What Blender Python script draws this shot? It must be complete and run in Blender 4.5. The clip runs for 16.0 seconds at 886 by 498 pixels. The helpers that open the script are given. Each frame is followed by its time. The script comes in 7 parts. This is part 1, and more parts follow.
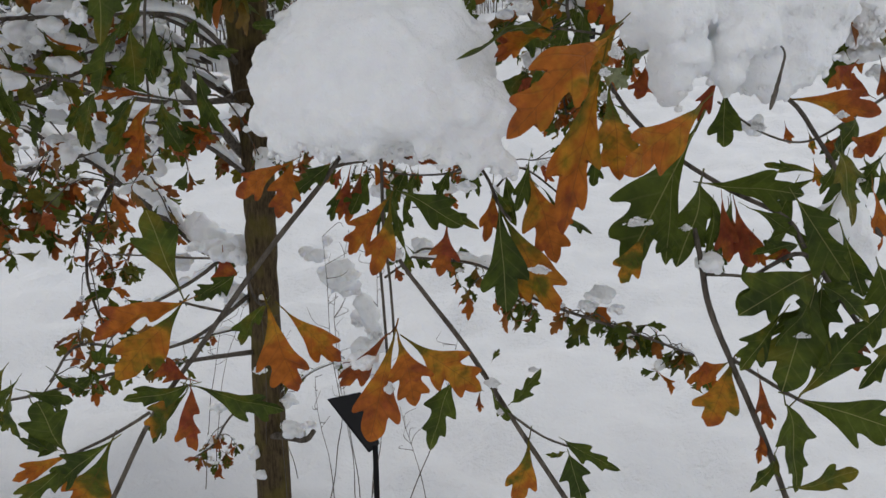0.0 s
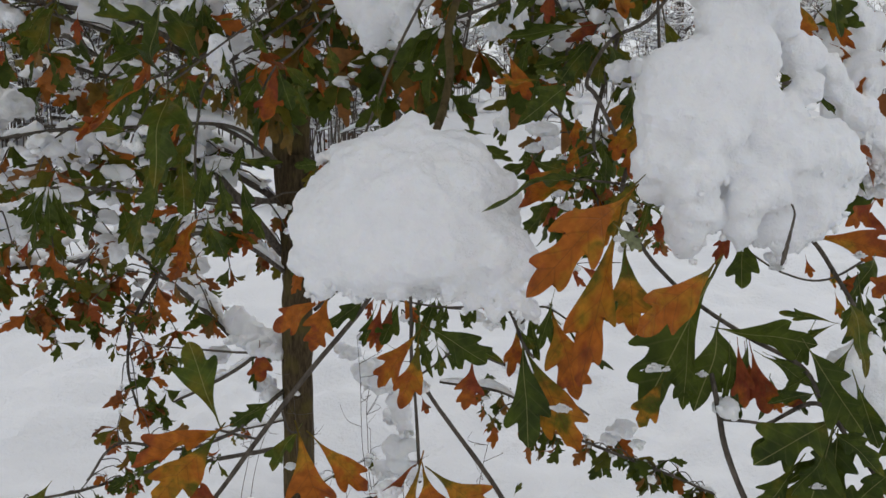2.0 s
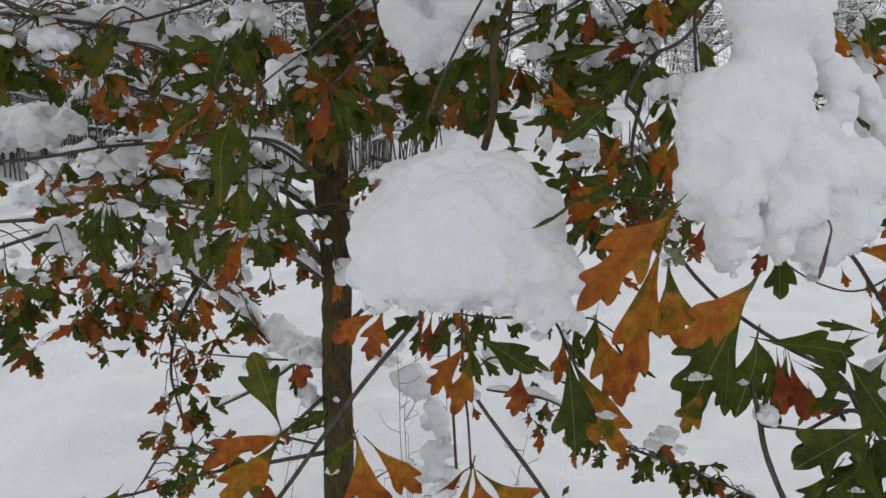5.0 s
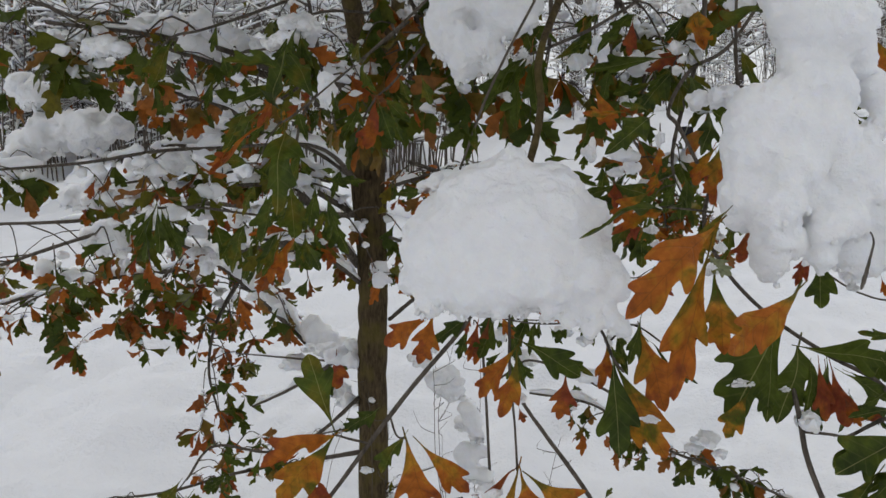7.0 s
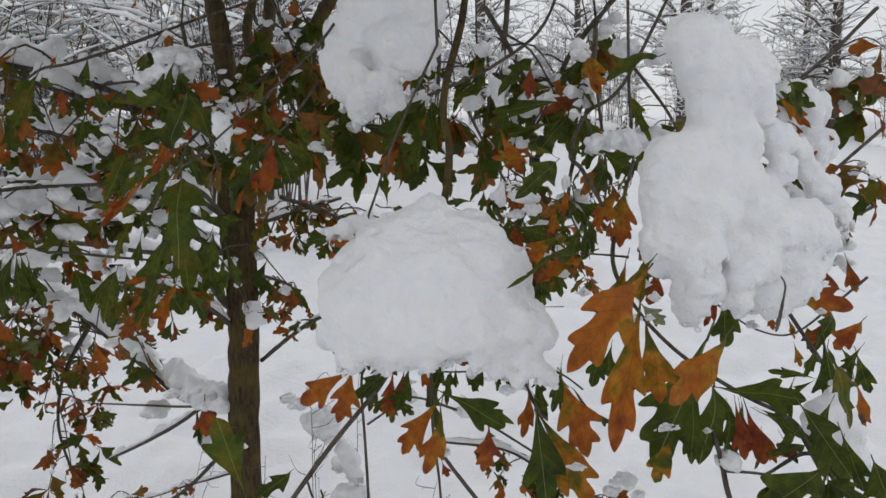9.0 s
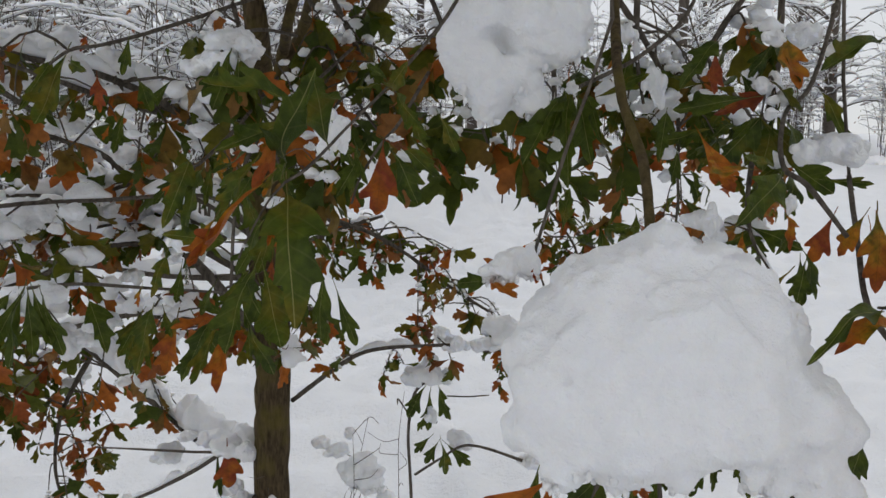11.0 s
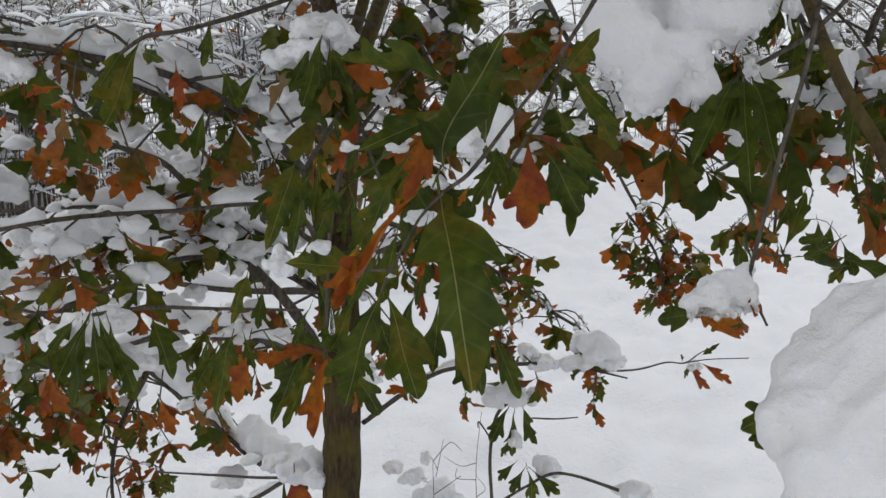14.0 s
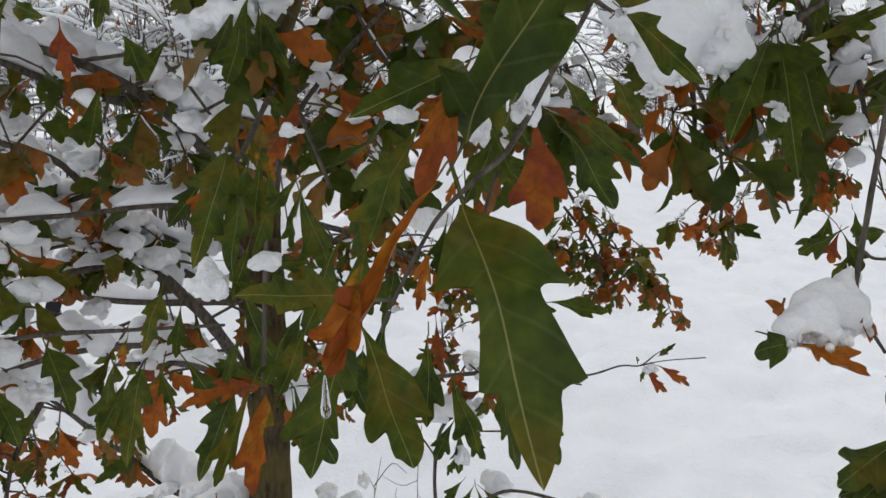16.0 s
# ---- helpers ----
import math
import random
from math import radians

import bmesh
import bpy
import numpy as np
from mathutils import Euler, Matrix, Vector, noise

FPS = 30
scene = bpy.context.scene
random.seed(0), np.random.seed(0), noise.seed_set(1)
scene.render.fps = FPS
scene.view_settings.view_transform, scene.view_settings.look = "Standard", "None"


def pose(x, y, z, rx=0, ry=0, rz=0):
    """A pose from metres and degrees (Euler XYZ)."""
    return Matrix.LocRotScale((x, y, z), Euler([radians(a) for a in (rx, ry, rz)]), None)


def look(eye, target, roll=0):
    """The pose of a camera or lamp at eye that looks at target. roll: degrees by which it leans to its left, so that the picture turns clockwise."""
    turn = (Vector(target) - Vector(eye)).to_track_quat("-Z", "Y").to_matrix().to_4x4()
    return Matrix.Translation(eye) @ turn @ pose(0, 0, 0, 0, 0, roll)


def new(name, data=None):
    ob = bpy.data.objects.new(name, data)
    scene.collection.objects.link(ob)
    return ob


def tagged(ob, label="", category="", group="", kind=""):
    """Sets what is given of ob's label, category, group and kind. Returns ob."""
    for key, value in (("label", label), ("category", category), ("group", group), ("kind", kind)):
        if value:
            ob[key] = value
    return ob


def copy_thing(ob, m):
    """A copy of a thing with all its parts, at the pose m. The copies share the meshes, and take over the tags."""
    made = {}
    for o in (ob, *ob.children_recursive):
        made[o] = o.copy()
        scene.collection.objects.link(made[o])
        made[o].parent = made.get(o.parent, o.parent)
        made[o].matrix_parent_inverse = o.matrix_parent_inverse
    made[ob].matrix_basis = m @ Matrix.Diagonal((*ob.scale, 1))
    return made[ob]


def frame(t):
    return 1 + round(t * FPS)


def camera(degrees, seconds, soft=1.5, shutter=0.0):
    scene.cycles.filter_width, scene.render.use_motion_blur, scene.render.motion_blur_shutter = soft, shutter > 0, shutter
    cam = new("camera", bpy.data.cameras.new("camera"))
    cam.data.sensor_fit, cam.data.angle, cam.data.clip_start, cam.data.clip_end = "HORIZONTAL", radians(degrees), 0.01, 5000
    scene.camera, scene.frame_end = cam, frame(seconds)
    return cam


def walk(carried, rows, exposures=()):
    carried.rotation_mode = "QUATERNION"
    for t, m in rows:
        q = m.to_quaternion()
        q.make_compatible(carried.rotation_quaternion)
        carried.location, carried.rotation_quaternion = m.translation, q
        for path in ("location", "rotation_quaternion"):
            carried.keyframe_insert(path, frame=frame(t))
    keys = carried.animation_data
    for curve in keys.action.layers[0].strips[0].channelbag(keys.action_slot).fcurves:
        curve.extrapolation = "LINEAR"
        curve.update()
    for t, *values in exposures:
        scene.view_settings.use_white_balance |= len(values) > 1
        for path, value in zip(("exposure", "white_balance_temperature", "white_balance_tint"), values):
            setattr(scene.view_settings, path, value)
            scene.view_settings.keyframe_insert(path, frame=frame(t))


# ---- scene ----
cam = camera(55.4, 16.0)
PATH = [
    (0, (0.063, 0.096, 1.757), (0.035, 2.0273, 1.2381), 0.01),
    (0.5, (0.0607, 0.0956, 1.7589), (0.0245, 2.033, 1.2915), 0.28),
    (1, (0.0609, 0.0864, 1.8042), (0.0217, 2.034, 1.3511), 0.71),
    (1.5, (0.0559, 0.0813, 1.8122), (-0.0271, 2.0417, 1.4248), 0.50),
    (2, (0.077, 0.0629, 1.8365), (-0.0416, 2.0315, 1.5039), 0.51),
    (2.5, (0.0753, 0.0527, 1.8364), (-0.085, 2.0194, 1.5099), 0.71),
    (3, (0.0816, 0.0513, 1.8446), (-0.092, 2.0172, 1.5199), 0.55),
    (3.5, (0.0792, 0.0632, 1.8455), (-0.0916, 2.0288, 1.5181), 0.42),
    (4, (0.0624, 0.0539, 1.8468), (-0.1064, 2.0204, 1.5238), 0.11),
    (6.5, (0.043, -0.0481, 1.8737), (-0.1908, 1.9125, 1.5552), -0.16),
    (7, (0.0263, -0.0364, 1.8738), (-0.2224, 1.9225, 1.5563), -0.07),
    (7.5, (-0.0018, -0.0266, 1.8828), (-0.2428, 1.9347, 1.5744), -0.15),
    (8, (-0.0271, -0.0326, 1.8886), (-0.1404, 1.9458, 1.6181), -0.06),
    (8.2, (-0.0336, -0.0253, 1.8996), (-0.0811, 1.9561, 1.6321), 0.00),
    (10.3, (-0.1903, 0.1725, 1.8951), (-0.0256, 2.1525, 1.6666), 0.50),
    (10.5, (-0.2175, 0.2379, 1.8908), (-0.0545, 2.2184, 1.6643), 0.78),
    (11, (-0.2819, 0.3709, 1.8854), (-0.1392, 2.3537, 1.6662), 0.62),
    (11.5, (-0.2991, 0.3996, 1.8814), (-0.2558, 2.3882, 1.6733), 0.46),
    (12, (-0.3077, 0.4332, 1.8699), (-0.2969, 2.4241, 1.6794), 0.18),
    (12.5, (-0.3286, 0.4643, 1.8743), (-0.3398, 2.4553, 1.6851), 0.03),
    (13, (-0.3591, 0.5045, 1.8842), (-0.3691, 2.4948, 1.6877), -0.08),
    (13.5, (-0.3757, 0.5314, 1.881), (-0.372, 2.5202, 1.67), -0.34),
    (14, (-0.3932, 0.5797, 1.8818), (-0.3401, 2.5677, 1.6698), -0.36),
    (14.5, (-0.4099, 0.6354, 1.8813), (-0.3013, 2.6215, 1.6725), -0.35),
    (15, (-0.4224, 0.6939, 1.874), (-0.2788, 2.6781, 1.6684), -0.51),
    (15.5, (-0.4385, 0.7456, 1.872), (-0.233, 2.7239, 1.6617), -0.85),
    (16, (-0.4444, 0.788, 1.8709), (-0.185, 2.7586, 1.6488), -1.20),
]
SKY, SUN = 0.082, 0.8
walk(cam, [(t, look(eye, target, roll)) for t, eye, target, roll in PATH], [(0, 0.02), (8, 0.05), (11, 0.06), (13, 0.14), (16, 0.30)])

# ---- light ----
world = bpy.data.worlds.new("overcast_sky")
scene.world = world
world.use_nodes = True
wn, wl = world.node_tree.nodes, world.node_tree.links
sky = wn.new("ShaderNodeTexSky")
sky.sky_type, sky.sun_disc = "NISHITA", False
sky.sun_elevation, sky.sun_rotation = radians(67), radians(-45)
cloud = wn.new("ShaderNodeMixRGB")
cloud.inputs["Fac"].default_value = 0.86
cloud.inputs["Color2"].default_value = (9.66, 9.8, 10.06, 1)
wl.new(sky.outputs["Color"], cloud.inputs["Color1"])
aim = wn.new("ShaderNodeTexCoord")
height = wn.new("ShaderNodeSeparateXYZ")
wl.new(aim.outputs["Generated"], height.inputs[0])
rise = wn.new("ShaderNodeValToRGB")  # an even overcast, a little brighter overhead
rise.color_ramp.elements[0].color, rise.color_ramp.elements[1].color = (0.92, 0.92, 0.92, 1), (1.10, 1.10, 1.10, 1)
wl.new(height.outputs["Z"], rise.inputs["Fac"])
dome = wn.new("ShaderNodeMixRGB")
dome.blend_type = "MULTIPLY"
dome.inputs["Fac"].default_value = 1.0
wl.new(cloud.outputs["Color"], dome.inputs["Color1"])
wl.new(rise.outputs["Color"], dome.inputs["Color2"])
wl.new(dome.outputs["Color"], wn["Background"].inputs["Color"])
wn["Background"].inputs["Strength"].default_value = SKY
sun = new("sun", bpy.data.lights.new("sun", "SUN"))
sun.data.energy, sun.data.angle, sun.data.color = SUN, radians(24), (1.0, 0.985, 0.965)
sun.matrix_world = look((0, 0, 0), (0.30, -0.30, -1.0))


# ---- materials ----
def shader(name, rough=0.6):
    m = bpy.data.materials.new(name)
    m.use_nodes = True
    b = m.node_tree.nodes["Principled BSDF"]
    b.inputs["Roughness"].default_value = rough
    return m, m.node_tree.nodes, m.node_tree.links, b


def node(nodes, kind, **values):
    n = nodes.new(kind)
    for key, value in values.items():
        n.inputs[key.replace("_", " ")].default_value = value
    return n


def ramp(nodes, stops):
    n = nodes.new("ShaderNodeValToRGB")
    while len(n.color_ramp.elements) < len(stops):
        n.color_ramp.elements.new(0.5)
    for e, (p, c) in zip(n.color_ramp.elements, stops):
        e.position, e.color = p, (*c, 1)
    return n


def maths(nodes, links, op, a, b=None):
    n = nodes.new("ShaderNodeMath")
    n.operation = op
    for i, v in enumerate((a, b)):
        if v is None:
            continue
        if isinstance(v, (int, float)):
            n.inputs[i].default_value = v
        else:
            links.new(v, n.inputs[i])
    return n.outputs[0]


def snow_material(name, coarse, fine, strength, tone=(0.902, 0.907, 0.918), deep=0.004):
    m, n, l, b = shader(name, 0.75)
    place = n.new("ShaderNodeNewGeometry").outputs["Position"]
    big = node(n, "ShaderNodeTexNoise", Scale=coarse, Detail=4.0)
    small = node(n, "ShaderNodeTexNoise", Scale=fine, Detail=3.0, Roughness=0.7)
    l.new(place, big.inputs["Vector"])
    l.new(place, small.inputs["Vector"])
    c = ramp(n, [(0.3, tuple(v * 0.95 for v in tone)), (0.7, tone)])
    l.new(big.outputs["Fac"], c.inputs["Fac"])
    l.new(c.outputs["Color"], b.inputs["Base Color"])
    s = maths(n, l, "ADD", maths(n, l, "MULTIPLY", big.outputs["Fac"], 2.0), small.outputs["Fac"])
    bump = node(n, "ShaderNodeBump", Strength=strength, Distance=deep)
    l.new(s, bump.inputs["Height"])
    l.new(bump.outputs["Normal"], b.inputs["Normal"])
    b.inputs["Subsurface Weight"].default_value = 0.5
    b.inputs["Subsurface Radius"].default_value = (0.02, 0.022, 0.026)
    b.inputs["Subsurface Scale"].default_value = 0.3
    b.inputs["Specular IOR Level"].default_value = 0.2
    return m


def bark_material(name, dark, light, moss=None):
    m, n, l, b = shader(name, 0.85)
    geo = n.new("ShaderNodeTexCoord")
    mp = n.new("ShaderNodeMapping")
    mp.inputs["Scale"].default_value = (1, 1, 0.22)
    l.new(geo.outputs["Object"], mp.inputs["Vector"])
    ridge = node(n, "ShaderNodeTexNoise", Scale=95.0, Detail=5.0, Roughness=0.65)
    patch = node(n, "ShaderNodeTexNoise", Scale=14.0, Detail=4.0)
    l.new(mp.outputs["Vector"], ridge.inputs["Vector"])
    l.new(geo.outputs["Object"], patch.inputs["Vector"])
    c = ramp(n, [(0.3, dark), (0.7, light)])
    l.new(ridge.outputs["Fac"], c.inputs["Fac"])
    col = c.outputs["Color"]
    if moss:
        mix = n.new("ShaderNodeMixRGB")
        f = ramp(n, [(0.45, (0, 0, 0)), (0.7, (0.7, 0.7, 0.7))])
        l.new(patch.outputs["Fac"], f.inputs["Fac"])
        l.new(f.outputs["Color"], mix.inputs["Fac"])
        l.new(col, mix.inputs["Color1"])
        mix.inputs["Color2"].default_value = (*moss, 1)
        col = mix.outputs["Color"]
    l.new(col, b.inputs["Base Color"])
    b.inputs["Specular IOR Level"].default_value = 0.1
    bump = node(n, "ShaderNodeBump", Strength=1.0, Distance=0.008)
    l.new(ridge.outputs["Fac"], bump.inputs["Height"])
    l.new(bump.outputs["Normal"], b.inputs["Normal"])
    return m


def leaf_material(name, stops, joined=False, spots=(0.12, 0.05, 0.02), spotted=0.3, patch_scale=2.4, rib_colour=(0.36, 0.33, 0.13), ageing=0.0):
    """A leaf with a pale midrib and side veins, patchy autumn colour, and light that comes through it."""
    m, n, l, b = shader(name, 0.42)
    tc = n.new("ShaderNodeTexCoord")
    if joined:
        rnd = n.new("ShaderNodeNewGeometry").outputs["Random Per Island"]
    else:
        rnd = n.new("ShaderNodeObjectInfo").outputs["Random"]
    shift = n.new("ShaderNodeCombineXYZ")
    l.new(maths(n, l, "MULTIPLY", rnd, 37.0), shift.inputs["X"])
    l.new(maths(n, l, "MULTIPLY", rnd, 11.0), shift.inputs["Z"])
    add = n.new("ShaderNodeVectorMath")
    l.new(tc.outputs["Object"], add.inputs[0])
    l.new(shift.outputs[0], add.inputs[1])
    patch = node(n, "ShaderNodeTexNoise", Scale=patch_scale if not joined else 14.0, Detail=4.0, Roughness=0.55)
    l.new(add.outputs[0], patch.inputs["Vector"])
    if joined:
        fac = maths(n, l, "ADD", maths(n, l, "MULTIPLY", rnd, 0.86), maths(n, l, "MULTIPLY", patch.outputs["Fac"], 0.16))
    else:
        fac = maths(n, l, "ADD", maths(n, l, "MULTIPLY", maths(n, l, "SUBTRACT", rnd, 0.5), 0.45), maths(n, l, "ADD", maths(n, l, "MULTIPLY", patch.outputs["Fac"], 2.8), -0.9))
        along = n.new("ShaderNodeSeparateXYZ")
        l.new(tc.outputs["Object"], along.inputs[0])
        fac = maths(n, l, "ADD", fac, maths(n, l, "MULTIPLY", maths(n, l, "SUBTRACT", along.outputs["Y"], 0.5), ageing))
    c = ramp(n, stops)
    if joined:
        c.color_ramp.interpolation = "LINEAR"
    l.new(fac, c.inputs["Fac"])
    col = c.outputs["Color"]
    fine = node(n, "ShaderNodeTexNoise", Scale=22.0 if not joined else 120.0, Detail=5.0, Roughness=0.7)
    l.new(add.outputs[0], fine.inputs["Vector"])
    sp = ramp(n, [(0.62, (0, 0, 0)), (0.72, (spotted,) * 3)])
    l.new(fine.outputs["Fac"], sp.inputs["Fac"])
    mix = n.new("ShaderNodeMixRGB")
    l.new(sp.outputs["Color"], mix.inputs["Fac"])
    l.new(col, mix.inputs["Color1"])
    mix.inputs["Color2"].default_value = (*spots, 1)
    col = mix.outputs["Color"]
    cloudy = node(n, "ShaderNodeTexNoise", Scale=8.0 if not joined else 60.0, Detail=6.0, Roughness=0.6)
    l.new(add.outputs[0], cloudy.inputs["Vector"])
    tone = ramp(n, [(0.3, (0.66, 0.66, 0.66)), (0.7, (1.25, 1.25, 1.25))])
    l.new(cloudy.outputs["Fac"], tone.inputs["Fac"])
    mottled = n.new("ShaderNodeMixRGB")
    mottled.blend_type = "MULTIPLY"
    mottled.inputs["Fac"].default_value = 1.0
    l.new(col, mottled.inputs["Color1"])
    l.new(tone.outputs["Color"], mottled.inputs["Color2"])
    col = mottled.outputs["Color"]
    height = fine.outputs["Fac"]
    if not joined:
        sep = n.new("ShaderNodeSeparateXYZ")
        l.new(tc.outputs["Object"], sep.inputs[0])
        ax = maths(n, l, "ABSOLUTE", sep.outputs["X"])
        rib = maths(n, l, "LESS_THAN", ax, 0.0036)
        arg = maths(n, l, "MULTIPLY", maths(n, l, "SUBTRACT", sep.outputs["Y"], maths(n, l, "MULTIPLY", ax, 0.95)), 44.0)
        vr = ramp(n, [(0.86, (0, 0, 0)), (1.0, (1, 1, 1))])
        l.new(maths(n, l, "SINE", arg), vr.inputs["Fac"])
        vein = vr.outputs["Color"]
        lines = maths(n, l, "MAXIMUM", maths(n, l, "MULTIPLY", rib, 0.5), maths(n, l, "MULTIPLY", vein, 0.07 if ageing == 0 else 0.3))
        mv = n.new("ShaderNodeMixRGB")
        l.new(lines, mv.inputs["Fac"])
        l.new(col, mv.inputs["Color1"])
        mv.inputs["Color2"].default_value = (*rib_colour, 1)
        col = mv.outputs["Color"]
        height = maths(n, l, "SUBTRACT", maths(n, l, "MULTIPLY", fine.outputs["Fac"], 0.6), maths(n, l, "MULTIPLY", lines, 0.8))
    l.new(col, b.inputs["Base Color"])
    bump = node(n, "ShaderNodeBump", Strength=0.6, Distance=0.003)
    l.new(height, bump.inputs["Height"])
    l.new(bump.outputs["Normal"], b.inputs["Normal"])
    b.inputs["Specular IOR Level"].default_value = 0.19
    thin = n.new("ShaderNodeBsdfTranslucent")
    l.new(col, thin.inputs["Color"])
    both = n.new("ShaderNodeMixShader")
    both.inputs["Fac"].default_value = 0.36
    l.new(b.outputs[0], both.inputs[1])
    l.new(thin.outputs[0], both.inputs[2])
    l.new(both.outputs[0], n["Material Output"].inputs["Surface"])
    return m


GREEN, DEEP, OLIVE = (0.070, 0.094, 0.010), (0.036, 0.055, 0.008), (0.135, 0.113, 0.011)
ORANGE, RUST, RED, GOLD, BROWN = (0.38, 0.112, 0.014), (0.27, 0.066, 0.017), (0.23, 0.046, 0.020), (0.42, 0.180, 0.016), (0.15, 0.064, 0.028)
AGED = {"rib_colour": (0.15, 0.062, 0.014), "ageing": 0.95}
LEAF = {
    "g": leaf_material("green_leaf", [(0.1, DEEP), (0.5, GREEN), (1.0, OLIVE)], spotted=0.12),
    "d": leaf_material("dark_green_leaf", [(0.1, DEEP), (0.7, GREEN), (1.0, GREEN)], spotted=0.15),
    "o": leaf_material("orange_leaf", [(0.0, OLIVE), (0.28, GOLD), (0.5, ORANGE), (0.8, ORANGE), (1.0, RUST)], **AGED),
    "r": leaf_material("red_leaf", [(0.05, RUST), (0.5, RED), (1.0, ORANGE)], **AGED),
    "y": leaf_material("golden_leaf", [(0.0, OLIVE), (0.35, GOLD), (0.65, ORANGE), (1.0, RUST)], spotted=0.45, **AGED),
    "m": leaf_material("turning_leaf", [(0.1, GREEN), (0.42, OLIVE), (0.68, GOLD), (1.0, ORANGE)], spotted=0.4, **AGED),
    "p": leaf_material("pale_leaf_underside", [(0.1, (0.17, 0.19, 0.10)), (0.6, (0.24, 0.26, 0.15)), (1.0, OLIVE)], spotted=0.2),
    "b": leaf_material("brown_leaf", [(0.1, BROWN), (0.6, RUST), (1.0, ORANGE)], spotted=0.5, **AGED),
}
TAN = (0.25, 0.115, 0.034)
FOLIAGE = leaf_material("oak_foliage", [(0.0, DEEP), (0.34, GREEN), (0.66, OLIVE), (0.80, TAN), (0.90, ORANGE), (0.96, RUST), (1.0, RED)], joined=True)
RUSTY = leaf_material("rusty_foliage", [(0.0, DEEP), (0.26, GREEN), (0.46, OLIVE), (0.62, TAN), (0.76, RUST), (0.86, ORANGE), (0.94, BROWN), (1.0, RED)], joined=True)
SNOW = snow_material("fresh_snow", 38.0, 210.0, 0.75, deep=0.005)
# greyer than SNOW: the shade on the ground is put into its colour
FIELD = snow_material("shaded_snow_field", 2.6, 24.0, 0.5, (0.64, 0.65, 0.67), 0.04)
BARK = bark_material("oak_bark", (0.026, 0.019, 0.011), (0.122, 0.088, 0.048), moss=(0.120, 0.098, 0.024))
TWIG = bark_material("twig_bark", (0.042, 0.035, 0.028), (0.17, 0.145, 0.118))
GREY = bark_material("far_bark", (0.07, 0.058, 0.048), (0.16, 0.135, 0.115))
PAINT = shader("black_painted_metal", 0.8)[0]
PAINT.node_tree.nodes["Principled BSDF"].inputs["Specular IOR Level"].default_value = 0.1
PAINT.node_tree.nodes["Principled BSDF"].inputs["Base Color"].default_value = (0.012, 0.012, 0.013, 1)
ICE, _n, _l, _b = shader("clear_ice", 0.05)
_b.inputs["Transmission Weight"].default_value, _b.inputs["IOR"].default_value = 1.0, 1.31


# ---- meshes ----
def mesh_from(name, verts, faces, material, smooth=True):
    me = bpy.data.meshes.new(name)
    me.from_pydata([tuple(v) for v in verts], [], faces)
    me.materials.append(material)
    if smooth:
        me.polygons.foreach_set("use_smooth", [True] * len(me.polygons))
    me.update()
    return me


def part(name, me, parent, label=""):
    ob = new(name, me)
    ob.parent = parent
    return tagged(ob, label)


def spline(points, per=6):
    """A smooth line through points, each (x, y, z) or longer."""
    p = [np.array(q, float) for q in points]
    p = [2 * p[0] - p[1], *p, 2 * p[-1] - p[-2]]
    out = []
    for a, b, c, d in zip(p, p[1:], p[2:], p[3:]):
        for k in range(per):
            s = k / per
            out.append(0.5 * (2 * b + (c - a) * s + (2 * a - 5 * b + 4 * c - d) * s * s + (3 * b - a - 3 * c + d) * s ** 3))
    out.append(p[-2])
    return out


def tube_data(points, sides=7, rough=0.12, seed=0):
    """A tapered, slightly uneven tube along points (x, y, z, radius)."""
    rng = np.random.default_rng(seed)
    verts, faces = [], []
    for i, q in enumerate(points):
        a, b = points[max(i - 1, 0)][:3], points[min(i + 1, len(points) - 1)][:3]
        d = Vector(b - a).normalized()
        u = d.cross(Vector((0.31, 0.87, 0.2))).normalized()
        w = d.cross(u)
        for k in range(sides):
            an = 2 * math.pi * k / sides
            r = float(q[3] * (1 + rough * rng.uniform(-1, 1)))
            verts.append(Vector(q[:3]) + r * (math.cos(an) * u + math.sin(an) * w))
    for i in range(len(points) - 1):
        for k in range(sides):
            j = (k + 1) % sides
            faces.append((i * sides + k, i * sides + j, (i + 1) * sides + j, (i + 1) * sides + k))
    n = len(points) - 1
    faces.append(tuple(range(sides))[::-1])
    faces.append(tuple(n * sides + k for k in range(sides)))
    return verts, faces


def joined(chunks):
    verts, faces = [], []
    for v, f in chunks:
        k = len(verts)
        verts += list(v)
        faces += [tuple(i + k for i in q) for q in f]
    return verts, faces


# half outlines (along, across); a negative across marks a pointed lobe tip
BROAD = [(0, .009), (.05, .04), (.12, .095), (.20, .145), (.28, .188), (.34, .218), (.39, -.238), (.40, .20), (.395, .145), (.41, .112), (.46, .105), (.53, .116), (.60, .134), (.66, .152), (.705, -.165), (.715, .135), (.715, .10), (.745, .085), (.81, .08), (.88, .062), (.95, .032), (1, 0)]
WEDGE = [(0, .008), (.12, .024), (.25, .062), (.38, .112), (.50, .158), (.60, .195), (.68, .22), (.75, .23), (.795, -.222), (.79, .185), (.755, .145), (.735, .115), (.75, .10), (.80, .10), (.86, .105), (.91, -.102), (.925, .075), (.945, .055), (.975, .035), (1, 0)]
FOOT = [(0, .009), (.12, .022), (.25, .052), (.37, .098), (.48, .150), (.57, .192), (.65, .222), (.71, .232), (.75, -.225), (.745, .192), (.715, .158), (.70, .132), (.715, .117), (.77, .116), (.84, .118), (.90, .104), (.95, .072), (.985, .035), (1, 0)]
